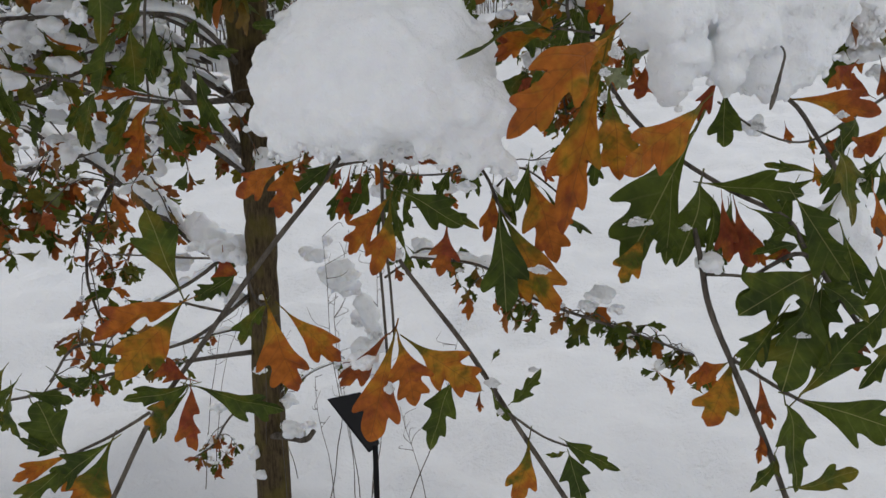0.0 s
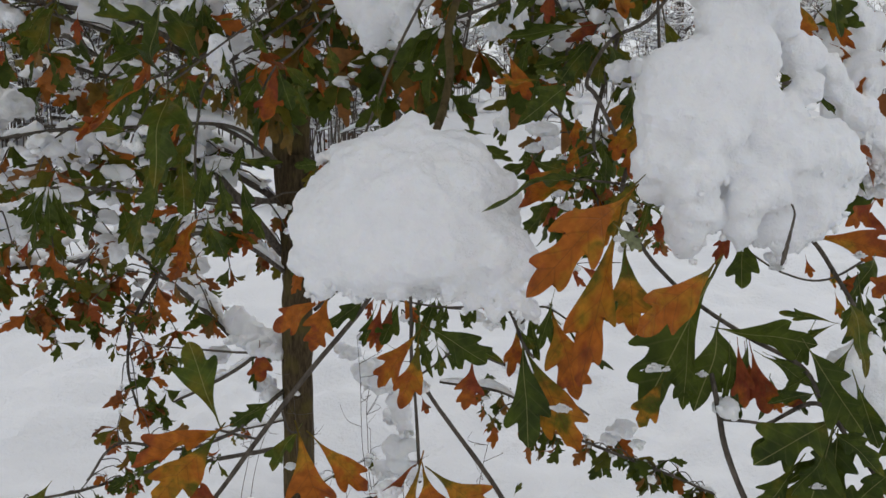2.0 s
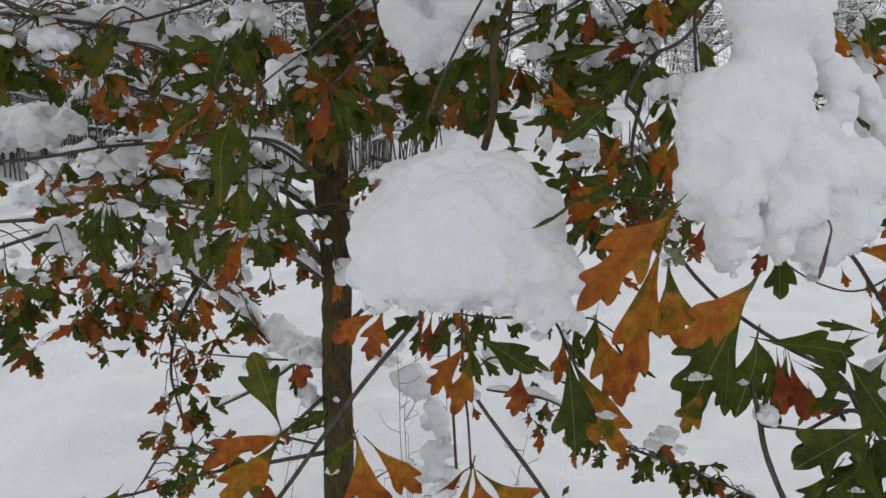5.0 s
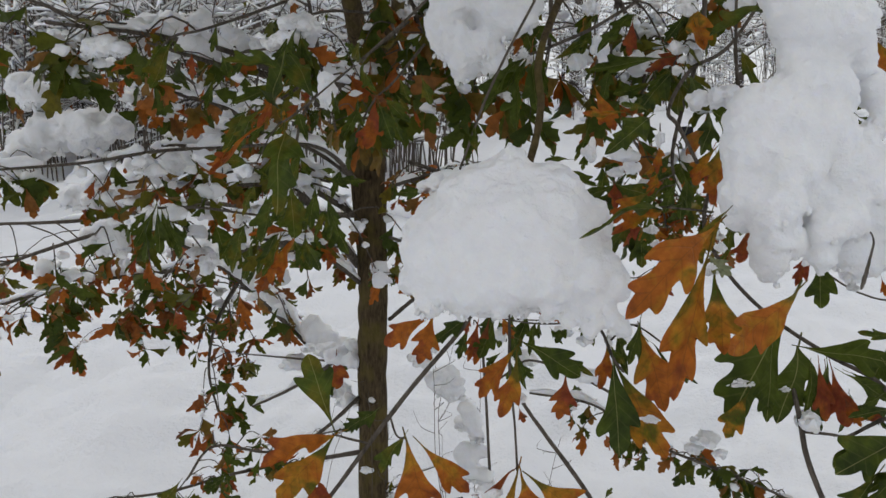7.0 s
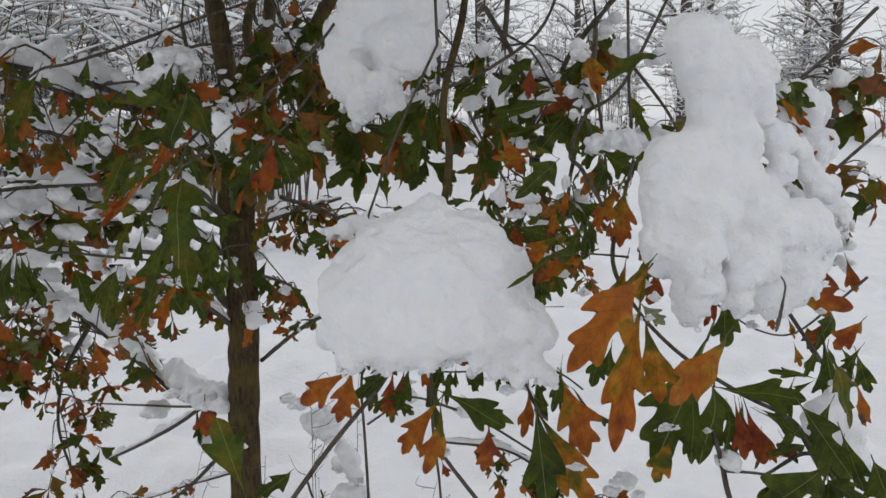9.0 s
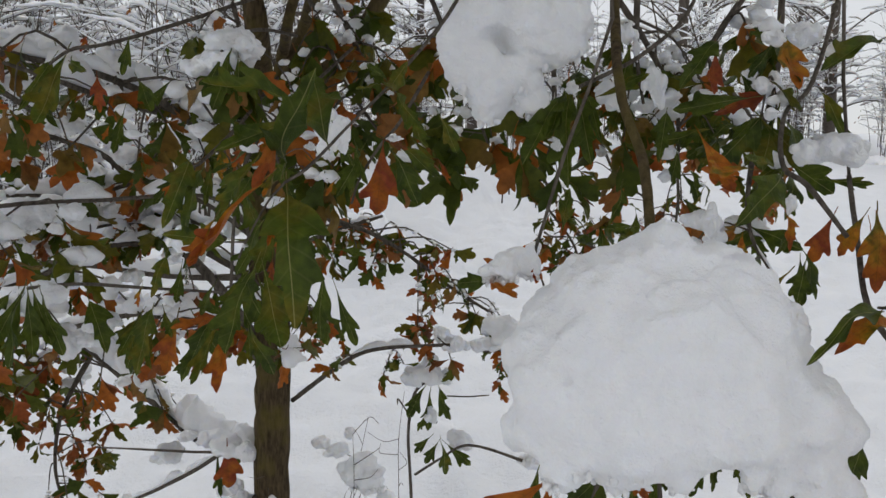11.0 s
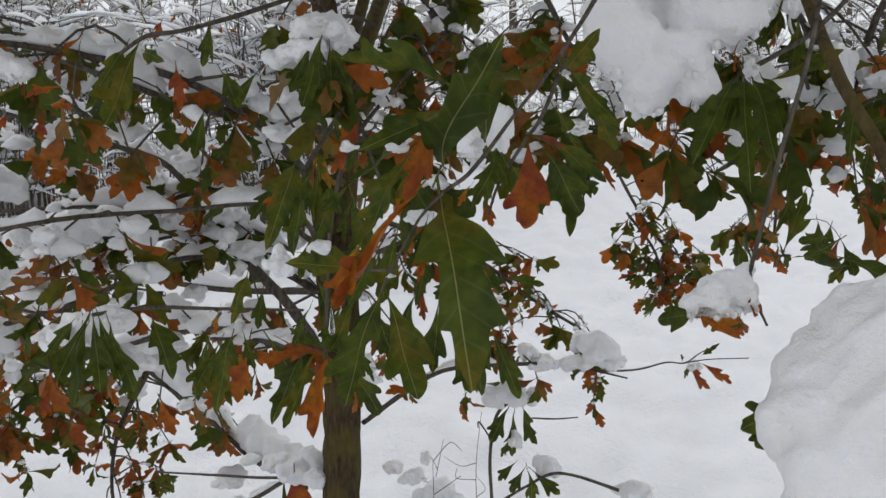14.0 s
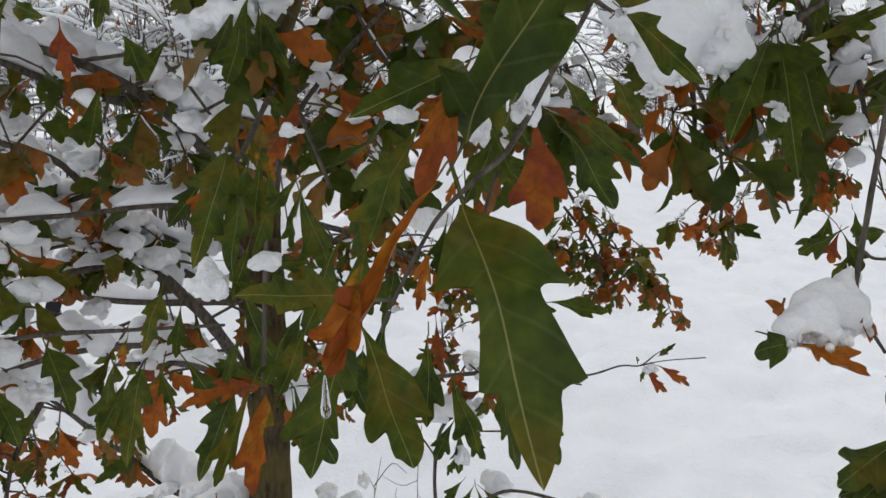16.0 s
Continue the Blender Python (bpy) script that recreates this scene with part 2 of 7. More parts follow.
DEEPLY = [(0, .009), (.14, .024), (.27, .058), (.37, .105), (.45, .155), (.53, .20), (.595, .228), (.64, -.236), (.635, .20), (.605, .155), (.59, .125), (.605, .108), (.66, .110), (.72, .135), (.78, .158), (.83, .166), (.865, -.160), (.86, .13), (.835, .10), (.835, .083), (.87, .074), (.92, .06), (.965, .034), (1, 0)]


def rounded(outline, per):
    """The outline as a smooth line that keeps its pointed tips."""
    out, run = [], []
    for v, h in outline:
        run.append((v, abs(h)))
        if h < 0:
            out += [tuple(q) for q in spline(run, per)][:-1]
            run = [(v, abs(h))]
    return out + [tuple(q) for q in spline(run, per)]


def evened(outline, count):
    """The outline with its points at even steps along it."""
    pts = np.array(outline)
    run = np.concatenate(([0], np.cumsum(np.hypot(*np.diff(pts, axis=0).T))))
    at = np.linspace(0, run[-1], count)
    return [(float(np.interp(a, run, pts[:, 0])), float(np.interp(a, run, pts[:, 1]))) for a in at]


def leaf_data(seed, columns=2, outlines=(FOOT, FOOT), count=48, limp=1.0):
    """An oak leaf of length 1 along y: wedge base, forward lobes with pointed ends, a folded and curling blade and a stalk."""
    rng = np.random.default_rng(seed)
    edges = [evened(rounded(o, 4), count) for o in outlines]
    fold, droop, curl, wave = rng.uniform(0.08, 0.5) * limp, rng.uniform(-0.05, 0.34) * limp, rng.uniform(-0.3, 0.9) * limp, rng.uniform(0, 6.28)
    sway = rng.uniform(-0.06, 0.06)
    verts, faces = [], []
    last = count - 1
    mids = [i / last for i in range(count)]

    def bent(x, y):
        z = fold * abs(x) - curl * x * x * 1.6 + droop * y * (1 - y) * 1.6 + 0.034 * math.sin(8 * y + wave + 5 * x) + 0.13 * abs(x) * math.sin(19 * y + wave + 2 * x)
        return (x + sway * y * (1 - y) * 2, y, z)
    for m in mids:
        verts.append(bent(0, m))
    for side in (-1, 1):
        grid = []
        stretch, shift, sag = rng.uniform(0.85, 1.15), rng.uniform(-0.06, 0.06), rng.uniform(-0.10, 0.10)
        for i, (v, h) in enumerate(edges[side > 0]):
            h = h * stretch * (1 + sag * math.sin(11 * v))
            v2 = v + shift * math.sin(math.pi * v)
            row = [i]
            for c in range(1, columns + 1):
                s = c / columns
                if i == last:
                    row.append(i)
                    continue
                verts.append(bent(side * h * s, mids[i] + (v2 - mids[i]) * s))
                row.append(len(verts) - 1)
            grid.append(row)
        for a, b in zip(grid, grid[1:]):
            for c in range(columns):
                q = list(dict.fromkeys([a[c], a[c + 1], b[c + 1], b[c]]))
                if len(q) > 2:
                    faces.append(tuple(q if side > 0 else q[::-1]))
    k = len(verts)
    st = rng.uniform(0.10, 0.2)
    for y, r in ((-st, 0.009), (0.02, 0.011)):
        for an in (0.5, 2.6, 4.7):
            verts.append((r * math.cos(an), y, r * math.sin(an) + 0.12 * (y if y < 0 else 0) - 0.004))
    for i in range(3):
        j = (i + 1) % 3
        faces.append((k + i, k + j, k + 3 + j, k + 3 + i))
    return verts, faces


SHAPES = 9
OUTLINES = [(BROAD, BROAD), (BROAD, WEDGE), (BROAD, BROAD), (WEDGE, WEDGE), (FOOT, WEDGE), (FOOT, FOOT), (WEDGE, DEEPLY), (DEEPLY, FOOT), (DEEPLY, DEEPLY)]
LEAF_DATA = [leaf_data(40 + s, 3, OUTLINES[s]) for s in range(SHAPES)]
LEAF_LOW = [leaf_data(70 + s, 1, OUTLINES[s], 19, 1.7) for s in range(SHAPES)]
LEAF_MESH = {(c, s): mesh_from("leaf", *LEAF_DATA[s], LEAF[c]) for c in LEAF for s in range(SHAPES)}


def leaf_pose(base, tip, width=1.0, roll=0.0):
    """From the stalk's end to the tip; with roll 0 the blade lies towards -y."""
    b, t = Vector(base), Vector(tip)
    d = t - b
    size = d.length
    d.normalize()
    n = Vector((0, -1, 0.25))
    n = n - n.dot(d) * d
    if n.length < 0.05:
        n = Vector((0, -0.3, 1)) - Vector((0, -0.3, 1)).dot(d) * d
    n = Matrix.Rotation(radians(roll), 3, d) @ n.normalized()
    x = d.cross(n)
    m = Matrix((x, d, n)).transposed().to_4x4()
    return Matrix.Translation(b) @ m @ Matrix.Diagonal((size * width, size, size, 1))


def leaf(colour, parent, base, tip, width=1.0, roll=0.0, shape=0):
    ob = new("leaf", LEAF_MESH[colour, shape])
    ob.parent = parent
    ob.matrix_local = leaf_pose(base, tip, width, roll)
    return ob


def transformed(data, m):
    return [m @ Vector(v) for v in data[0]], data[1]


def grown(bm, voxel, grain, name="snow_clump", soft=4, skin=None):
    """A mesh in which overlapping heaps have grown together, with a soft and slightly lumpy skin."""
    me = bpy.data.meshes.new(name)
    bm.to_mesh(me)
    bm.free()
    ob = new(name, me)
    re = ob.modifiers.new("grown", "REMESH")
    re.mode, re.voxel_size = "VOXEL", voxel
    sm = ob.modifiers.new("soft", "SMOOTH")
    sm.iterations, sm.factor = soft, 0.5
    for size, strength in skin or ((0.5, grain), (0.16, grain * 0.45)):
        tex = bpy.data.textures.new("lumps", "CLOUDS")
        tex.noise_scale, tex.noise_depth, tex.noise_basis = size, 2, "IMPROVED_PERLIN"
        dp = ob.modifiers.new("lumps", "DISPLACE")
        dp.texture, dp.strength, dp.mid_level = tex, strength, 0.5
    done = bpy.data.meshes.new_from_object(ob.evaluated_get(bpy.context.evaluated_depsgraph_get()))
    bpy.data.objects.remove(ob)
    done.name = name
    done.materials.clear()
    done.materials.append(SNOW)
    done.polygons.foreach_set("use_smooth", [True] * len(done.polygons))
    return done


def clump_mesh(seed, voxel=0.1, skin=((0.75, 0.42), (0.28, 0.26), (0.12, 0.12))):
    """A small heap of snow: several rounded heaps grown together, lower and ragged at its rim."""
    rng = random.Random(seed)
    bm = bmesh.new()
    bmesh.ops.create_icosphere(bm, subdivisions=3, radius=0.64, matrix=Matrix.Translation((0, 0, 0.08)) @ Matrix.Diagonal((1, 1, 0.85, 1)))
    for i in range(17):
        an, d = rng.uniform(0, 6.283), rng.uniform(0.3, 0.98)
        r = rng.uniform(0.16, 0.5) * (1.25 - 0.6 * d)
        bmesh.ops.create_icosphere(bm, subdivisions=2, radius=r, matrix=Matrix.Translation((d * math.cos(an), d * math.sin(an), rng.uniform(-0.6, 0.7) * (1.1 - d) - 0.12)))
    return grown(bm, voxel, 0, "snow_clump", 2, skin)


CLUMPS = [clump_mesh(s) for s in range(6)]
COARSE = [clump_mesh(s + 20, 0.27, ((0.8, 0.35), (0.4, 0.12))) for s in range(6)]
HEAPS = [([v.co.copy() for v in me.vertices], [tuple(p.vertices) for p in me.polygons]) for me in COARSE]


def clump(p, rx, ry, rz, turn=0.0, shape=0, label="small heap of fresh snow lying on oak leaves"):
    ob = new("snow_clump", CLUMPS[shape % 6])
    ob.matrix_world = Matrix.Translation(p) @ pose(0, 0, 0, 0, 0, turn) @ Matrix.Diagonal((rx, ry, max(rz, 0.75 * rx), 1))
    return tagged(ob, label, "snow", "snow heaps")


def crumb_mesh(seed):
    """Crumbs of snow stuck to a leaf: a thin patch of small uneven grains."""
    rng = random.Random(seed)
    bm = bmesh.new()
    for i in range(80):
        an, d = rng.uniform(0, 6.283), rng.random() ** 0.55
        d *= 0.75 + 0.35 * math.sin(3 * an + seed)
        r = rng.uniform(0.07, 0.2) * (1.2 - 0.6 * d)
        bmesh.ops.create_icosphere(bm, subdivisions=2 if r > 0.15 else 1, radius=r, matrix=Matrix.Translation((d * math.cos(an), d * math.sin(an), rng.uniform(-0.3, 0.5) * (1.1 - d))))
    for v in bm.verts:
        v.co += 0.06 * noise.noise_vector(v.co * 9 + Vector((seed, 0, 0)))
    me = bpy.data.meshes.new("snow_crumbs")
    bm.to_mesh(me)
    bm.free()
    me.materials.append(SNOW)
    me.polygons.foreach_set("use_smooth", [True] * len(me.polygons))
    return me


CRUMBS = [crumb_mesh(s) for s in range(4)]


def crumbs(p, rx, ry, rz, turn=0.0, shape=0):
    ob = new("snow_crumbs", CRUMBS[shape % 4])
    ob.matrix_world = Matrix.Translation(p) @ pose(0, 0, 0, 0, 0, turn) @ Matrix.Diagonal((rx, ry, rz, 1))
    return tagged(ob, "crumbs of wet snow clinging to an oak leaf", "snow", "snow crumbs on leaves")


def snow_mass(name, blobs, voxel, label, grain=0.012, soft=6, fringe=300):
    """A large mass of snow: heaps (x, y, z, radius, height factor) grown together, with a lumpy and crumbly skin."""
    bm = bmesh.new()
    for x, y, z, r, k in blobs:
        bmesh.ops.create_icosphere(bm, subdivisions=3, radius=r, matrix=Matrix.Translation((x, y, z)) @ Matrix.Diagonal((1, 1, k, 1)))
    me = grown(bm, voxel, 0, name, soft, ((0.085, grain * 3.0), (0.040, grain * 2.5), (0.018, grain * 1.5), (0.010, grain * 0.5)))
    bm = bmesh.new()
    bm.from_mesh(me)
    rest, pieces = set(bm.verts), []
    while rest:
        heap = [rest.pop()]
        piece = set(heap)
        while heap:
            for e in heap.pop().link_edges:
                for v in e.verts:
                    if v in rest:
                        rest.discard(v)
                        piece.add(v)
                        heap.append(v)
        pieces.append(piece)
    pieces.sort(key=len, reverse=True)
    for piece in pieces[1:]:
        bmesh.ops.delete(bm, geom=list(piece), context="VERTS")
    under = [v.co.copy() for v in bm.verts if v.normal.z < -0.3]
    bm.to_mesh(me)
    bm.free()
    mass = tagged(new(name, me), label, "snow")
    low = sorted(v.z for v in under)[len(under) // 2]
    under = [v for v in under if v.z <= low]
    rng = random.Random(len(under))
    grains = bmesh.new()
    for p in rng.sample(under, min(len(under), fringe)):
        r = voxel * rng.choice((0.35, 0.45, 0.6, 0.8, 1.1))
        bmesh.ops.create_icosphere(grains, subdivisions=1, radius=r, matrix=Matrix.Translation(p + Vector((rng.uniform(-1, 1) * r, rng.uniform(-1, 1) * r, -r * rng.uniform(0, 0.9)))) @ Matrix.Diagonal((1, 1, rng.uniform(0.8, 1.7), 1)))
    for v in grains.verts:
        v.co += voxel * 0.5 * noise.noise_vector(v.co * 160)
    loose = bpy.data.meshes.new("ragged_underside")
    grains.to_mesh(loose)
    grains.free()
    loose.materials.append(SNOW)
    loose.polygons.foreach_set("use_smooth", [True] * len(loose.polygons))
    part("ragged_underside", loose, mass, "loose grains of snow along the ragged lower edge")["kind"] = "stuff"
    return mass


def limb(name, parent, points, material=None, sides=8, seed=0, rough=0.1, label="", per=6):
    """A tapered branch through points (x, y, z, radius)."""
    if name == "bough":
        points = [(*q[:3], min(q[3], 0.0034)) for q in points]
    return part(name, mesh_from(name, *tube_data(spline(points, per), sides, rough, seed), material or TWIG), parent, label)


def snow_ridge(points, width, height, seed=0, gap=0.25, lift=0.7, steps=10, around=8):
    """Snow lying along the top of a branch, swelling and broken in places."""
    rng = np.random.default_rng(seed)
    line = spline(points, steps)
    chunks, run = [], []
    least = 3 if steps > 6 else 2
    o = Vector((seed * 1.7, 3.3, seed))
    for i, q in enumerate(line):
        k = 0.6 * noise.noise(Vector(q[:3]) * 7 + o) + 0.6 * noise.noise(Vector(q[:3]) * 17 + o)
        if k < -0.5 + gap:
            if len(run) > least:
                chunks.append(run)
            run = []
        else:
            run.append((q, max(0.25, 0.74 + 0.7 * k + 0.75 * noise.noise(Vector(q[:3]) * 26 + o))))
    if len(run) > least:
        chunks.append(run)
    out = []
    for run in chunks:
        verts, faces, n = [], [], around
        for i, (q, k) in enumerate(run):
            end = min(1.0, (i + 0.25) / 3, (len(run) - i - 0.75) / 3)
            end = max(end, 0.08) ** 0.5
            a = Vector(run[max(i - 1, 0)][0][:3])
            b = Vector(run[min(i + 1, len(run) - 1)][0][:3])
            d = (b - a).normalized()
            end *= max(0.01, 1 - 1.25 * abs(d.z) ** 1.5)
            u = d.cross(Vector((0, 0, 1)))
            u = u.normalized() if u.length > 0.1 else Vector((1, 0, 0))
            for j in range(n):
                an = 2 * math.pi * j / n
                r = 1 + 0.42 * noise.noise(Vector(q[:3]) * 24 + Vector((math.cos(an), math.sin(an), 0)) + o) + 0.2 * noise.noise(Vector(q[:3]) * 60 + 2 * Vector((math.cos(an), math.sin(an), 0)) + o)
                z = math.sin(an)
                verts.append(Vector(q[:3]) + u * (math.cos(an) * width * k * end * r)
                             + Vector((0, 0, float(q[3]) * lift + height * k * end * r * (0.5 + z * (0.62 if z > 0 else 0.5)))))
        for i in range(len(run) - 1):
            for j in range(n):
                e = (j + 1) % n
                faces.append((i * n + j, i * n + e, (i + 1) * n + e, (i + 1) * n + j))
        faces.append(tuple(range(n))[::-1])
        faces.append(tuple((len(run) - 1) * n + j for j in range(n)))
        out.append((verts, faces))
    return out


def snow_on_branch(points, width, height, seed=0, gap=0.25, label="ridge of fresh snow lying along a bare oak branch"):
    data = snow_ridge(points, width, height, seed, gap)
    if data:
        return tagged(new("branch_snow", mesh_from("branch_snow", *joined(data), SNOW)), label, "snow", "snow on branches")


def slab(a, b, c, d, thick):
    """A flat plate with four corners and a thickness."""
    q = [Vector(v) for v in (a, b, c, d)]
    n = (q[1] - q[0]).cross(q[3] - q[0]).normalized() * thick
    verts = q + [v + n for v in q]
    return mesh_from("plate", verts, [(0, 1, 2, 3), (7, 6, 5, 4), (0, 4, 5, 1), (1, 5, 6, 2), (2, 6, 7, 3), (3, 7, 4, 0)], PAINT, False)


def blob(p, r, h):
    """A heap of snow for joined meshes."""
    k = int(abs(p[0] * 977 + p[2] * 613)) % 6
    m = Matrix.Translation(p) @ Matrix.Rotation(p[0] * 40, 4, "Z") @ Matrix.Diagonal((r, r * 0.85, r * h, 1))
    return [m @ v for v in HEAPS[k][0]], HEAPS[k][1]


LEAF_COUNT = [0]
COLOURS = ("ggdggmdrgd", "rgdobrmgog")


def spray(points, count, size, seed, reach=0.3, snow=(0.0, 0.0), rusty=0, gap=0.25, leafy=(0.15, 1.0), drop=0.5, per=6):
    """A limb of the oak with drooping side twigs, each ending in a whorl of leaves, and the snow that lies on it."""
    rng = random.Random(seed)
    line = spline(points, 8)
    branch = part("branch", mesh_from("branch", *tube_data(line, 7, 0.1, seed), TWIG), oak)
    wood, green, white = [], [], []
    sized = size
    for i in range(count):
        s = leafy[0] + (leafy[1] - leafy[0]) * (i + rng.random()) / count
        q = line[min(int(s * (len(line) - 1)), len(line) - 1)]
        p = Vector(q[:3])
        an = rng.uniform(0, 6.283)
        out = Vector((math.cos(an), 0.7 * math.sin(an), rng.uniform(-drop, 0.55 - 0.4 * drop))).normalized() * reach * rng.uniform(0.35, 1.1)
        mid = p + out * 0.55 + Vector((0, 0, 0.10 * reach))
        end = p + out + Vector((0, 0, -0.22 * reach * rng.uniform(0.3, 1.5)))
        r = min(q[3] * 0.5, 0.004)
        wood.append(tube_data(spline([(*p, r), (*mid, r * 0.8), (*end, r * 0.55)], 3), 5, 0.1, seed * 50 + i))
        for k in range(per + rng.randint(-2, 2)):
            inner = rng.random() < 0.3
            b = end if not inner else mid + (end - mid) * rng.random()
            a2 = rng.uniform(0, 6.283)
            d = Vector((math.cos(a2), math.sin(a2), rng.uniform(-2.2, 0.25) - drop * 0.5)).normalized()
            ln = sized * rng.uniform(0.6, 1.15)
            m = leaf_pose(b, b + d * ln, rng.uniform(0.95, 1.35), rng.uniform(-75, 75))
            if LEAF_COUNT[0] < 120 and p.y < 2.0:
                LEAF_COUNT[0] += 1
                ob = new("leaf", LEAF_MESH[rng.choice(COLOURS[rusty]), rng.randrange(SHAPES)])
                ob.parent = branch
                ob.matrix_local = m
            else:
                green.append(transformed(LEAF_LOW[rng.randrange(SHAPES)], m))
        if snow[1] > 0 and rng.random() < 0.75:
            w = snow[1] * rng.uniform(0.45, 0.95)
            for k in range(rng.randint(3, 5) if p.z < 2.4 else 1):
                f = rng.random()
                at = mid + (end - mid) * f + Vector((rng.uniform(-0.7, 0.7) * w, rng.uniform(-0.7, 0.7) * w, w * rng.uniform(-0.15, 0.45) - w * 0.35 * f))
                white.append(blob(at, w * rng.uniform(0.3, 0.8), rng.uniform(0.75, 1.2)))
    if wood:
        part("twig_tangle", mesh_from("twig_tangle", *joined(wood), TWIG), branch)["kind"] = "stuff"
    if green:
        part("foliage", mesh_from("foliage", *joined(green), RUSTY if rusty else FOLIAGE), branch)["kind"] = "stuff"
    if snow[0] > 0:
        white += snow_ridge(points, snow[0] * 0.62, snow[0] * 1.3, seed, gap + 0.22)
    if white:
        tagged(new("branch_snow", mesh_from("branch_snow", *joined(white), SNOW)), "fresh snow lying along an oak limb and its twigs", "snow", "snow on branches")


def brush_twigs(parent, at, seed=9, stems=5):
    rng = random.Random(seed)
    chunks = []
    for i in range(stems):
        x, y = at[0] + rng.gauss(0, 0.12), at[1] + rng.gauss(0, 0.14)
        top = at[2] + rng.uniform(-0.2, 0.25)
        line, p = [], Vector((x, y, -0.15))
        aim = Vector((rng.gauss(0, 0.10), rng.gauss(0, 0.10), 1))
        for k in range(9):
            line.append((*p, 0.0024 - 0.0002 * k))
            aim = (aim + Vector((rng.gauss(0, 0.08), rng.gauss(0, 0.08), 0.06))).normalized()
            p = p + aim * (top + 0.15) / 8
        stem = spline(line, 3)
        chunks.append(tube_data(stem, 4, 0.1, i))
        for k in range(6):
            b = Vector(stem[rng.randrange(2 * len(stem) // 3, len(stem))][:3])
            m = b + Vector((rng.gauss(0, 0.03), rng.gauss(0, 0.03), rng.uniform(-0.01, 0.04)))
            e = m + Vector((rng.gauss(0, 0.03), rng.gauss(0, 0.03), rng.uniform(-0.01, 0.05)))
            chunks.append(tube_data(spline([(*b, 0.0014), (*m, 0.0011), (*e, 0.0007)], 3), 3, 0.1, i * 9 + k))
    part("twig_tangle", mesh_from("twig_tangle", *joined(chunks), TWIG), parent)["kind"] = "stuff"



# ---- the setting ----
def ground_height(x, y):
    far = max(0.0, y - 4.5)
    return -0.12 + 0.155 * min(far, 40) - 0.0018 * min(far, 40) ** 2 + 0.10 * noise.noise(Vector((x * 1.3, y * 1.3, 0))) + 0.035 * abs(noise.noise(Vector((x * 2.6, y * 2.2, 7)))) + 0.075 * noise.noise(Vector((x * 4, y * 3.4, 2))) + 0.034 * noise.noise(Vector((x * 10, y * 9, 3))) + 0.05 * max(0.0, noise.noise(Vector((x * 2.6, y * 2.6, 7)))) ** 2 + 0.05 * noise.noise(Vector((x * 0.3, y * 0.3, 4)))


def steps(a, b, n, power):
    return [a + (b - a) * (i / n) ** power for i in range(n + 1)]


def build_ground():
    side = steps(0, 7, 90, 1.0) + [7 + v for v in steps(0.2, 400, 40, 2.5)]
    xs = sorted(set([-v for v in side] + side))
    ys = [-v for v in steps(0.3, 120, 16, 2.5)][::-1] + steps(0, 12, 150, 1.0) + [12 + v for v in steps(0.2, 900, 50, 2.5)]
    verts = [(x, y, ground_height(x, y)) for y in ys for x in xs]
    n = len(xs)
    faces = [(j * n + i, j * n + i + 1, (j + 1) * n + i + 1, (j + 1) * n + i) for j in range(len(ys) - 1) for i in range(n - 1)]
    return tagged(new("ground", mesh_from("ground", verts, faces, FIELD)), "open meadow under deep fresh snow, its colour greyed for shade", "snow ground", kind="structure")


build_ground()

# ---- the oak ----
oak = tagged(new("oak_tree"), "young oak in autumn leaf, bent under fresh snow", "tree")

limb("trunk", oak, [(-0.639, 3.020, -0.350, 0.0713), (-0.637, 3.020, 0.300, 0.0592), (-0.634, 3.020, 0.887, 0.0548), (-0.630, 3.020, 1.104, 0.0552), (-0.624, 3.020, 1.354, 0.0523), (-0.626, 3.020, 1.667, 0.0501)], BARK, 14, 1, 0.07, "mossy brown oak trunk")
limb("stem", oak, [(-0.627, 3.020, 1.659, 0.0395), (-0.642, 3.020, 1.957, 0.0374), (-0.624, 2.740, 2.230, 0.0314), (-0.654, 2.780, 2.385, 0.0272), (-0.695, 2.900, 2.687, 0.0205), (-0.714, 3.000, 3.033, 0.0097)], BARK, 10, 3, 0.08, "bare upright oak stem")
limb("stem", oak, [(-0.635, 3.020, 1.974, 0.0187), (-0.586, 3.020, 2.191, 0.0185), (-0.531, 2.700, 2.253, 0.0147), (-0.490, 2.660, 2.386, 0.0115), (-0.457, 2.600, 2.587, 0.0083), (-0.429, 2.600, 2.797, 0.0041)], BARK, 10, 4, 0.08, "bare upright oak stem")
limb("stem", oak, [(-0.588, 3.020, 1.940, 0.0238), (-0.570, 3.020, 2.125, 0.0236), (-0.518, 3.020, 2.274, 0.0235), (-0.457, 2.700, 2.353, 0.0175), (-0.420, 2.700, 2.620, 0.0130), (-0.397, 2.700, 2.868, 0.0057)], BARK, 10, 5, 0.08, "bare upright oak stem")
limb("stem", oak, [(-0.611, 3.020, 1.659, 0.0344), (-0.588, 3.020, 1.974, 0.0306), (-0.466, 2.700, 2.079, 0.0251), (-0.369, 2.660, 2.168, 0.0246), (-0.269, 2.620, 2.322, 0.0211), (-0.181, 2.600, 2.520, 0.0166), (-0.101, 2.600, 2.797, 0.0068)], BARK, 10, 6, 0.08, "bare upright oak stem")
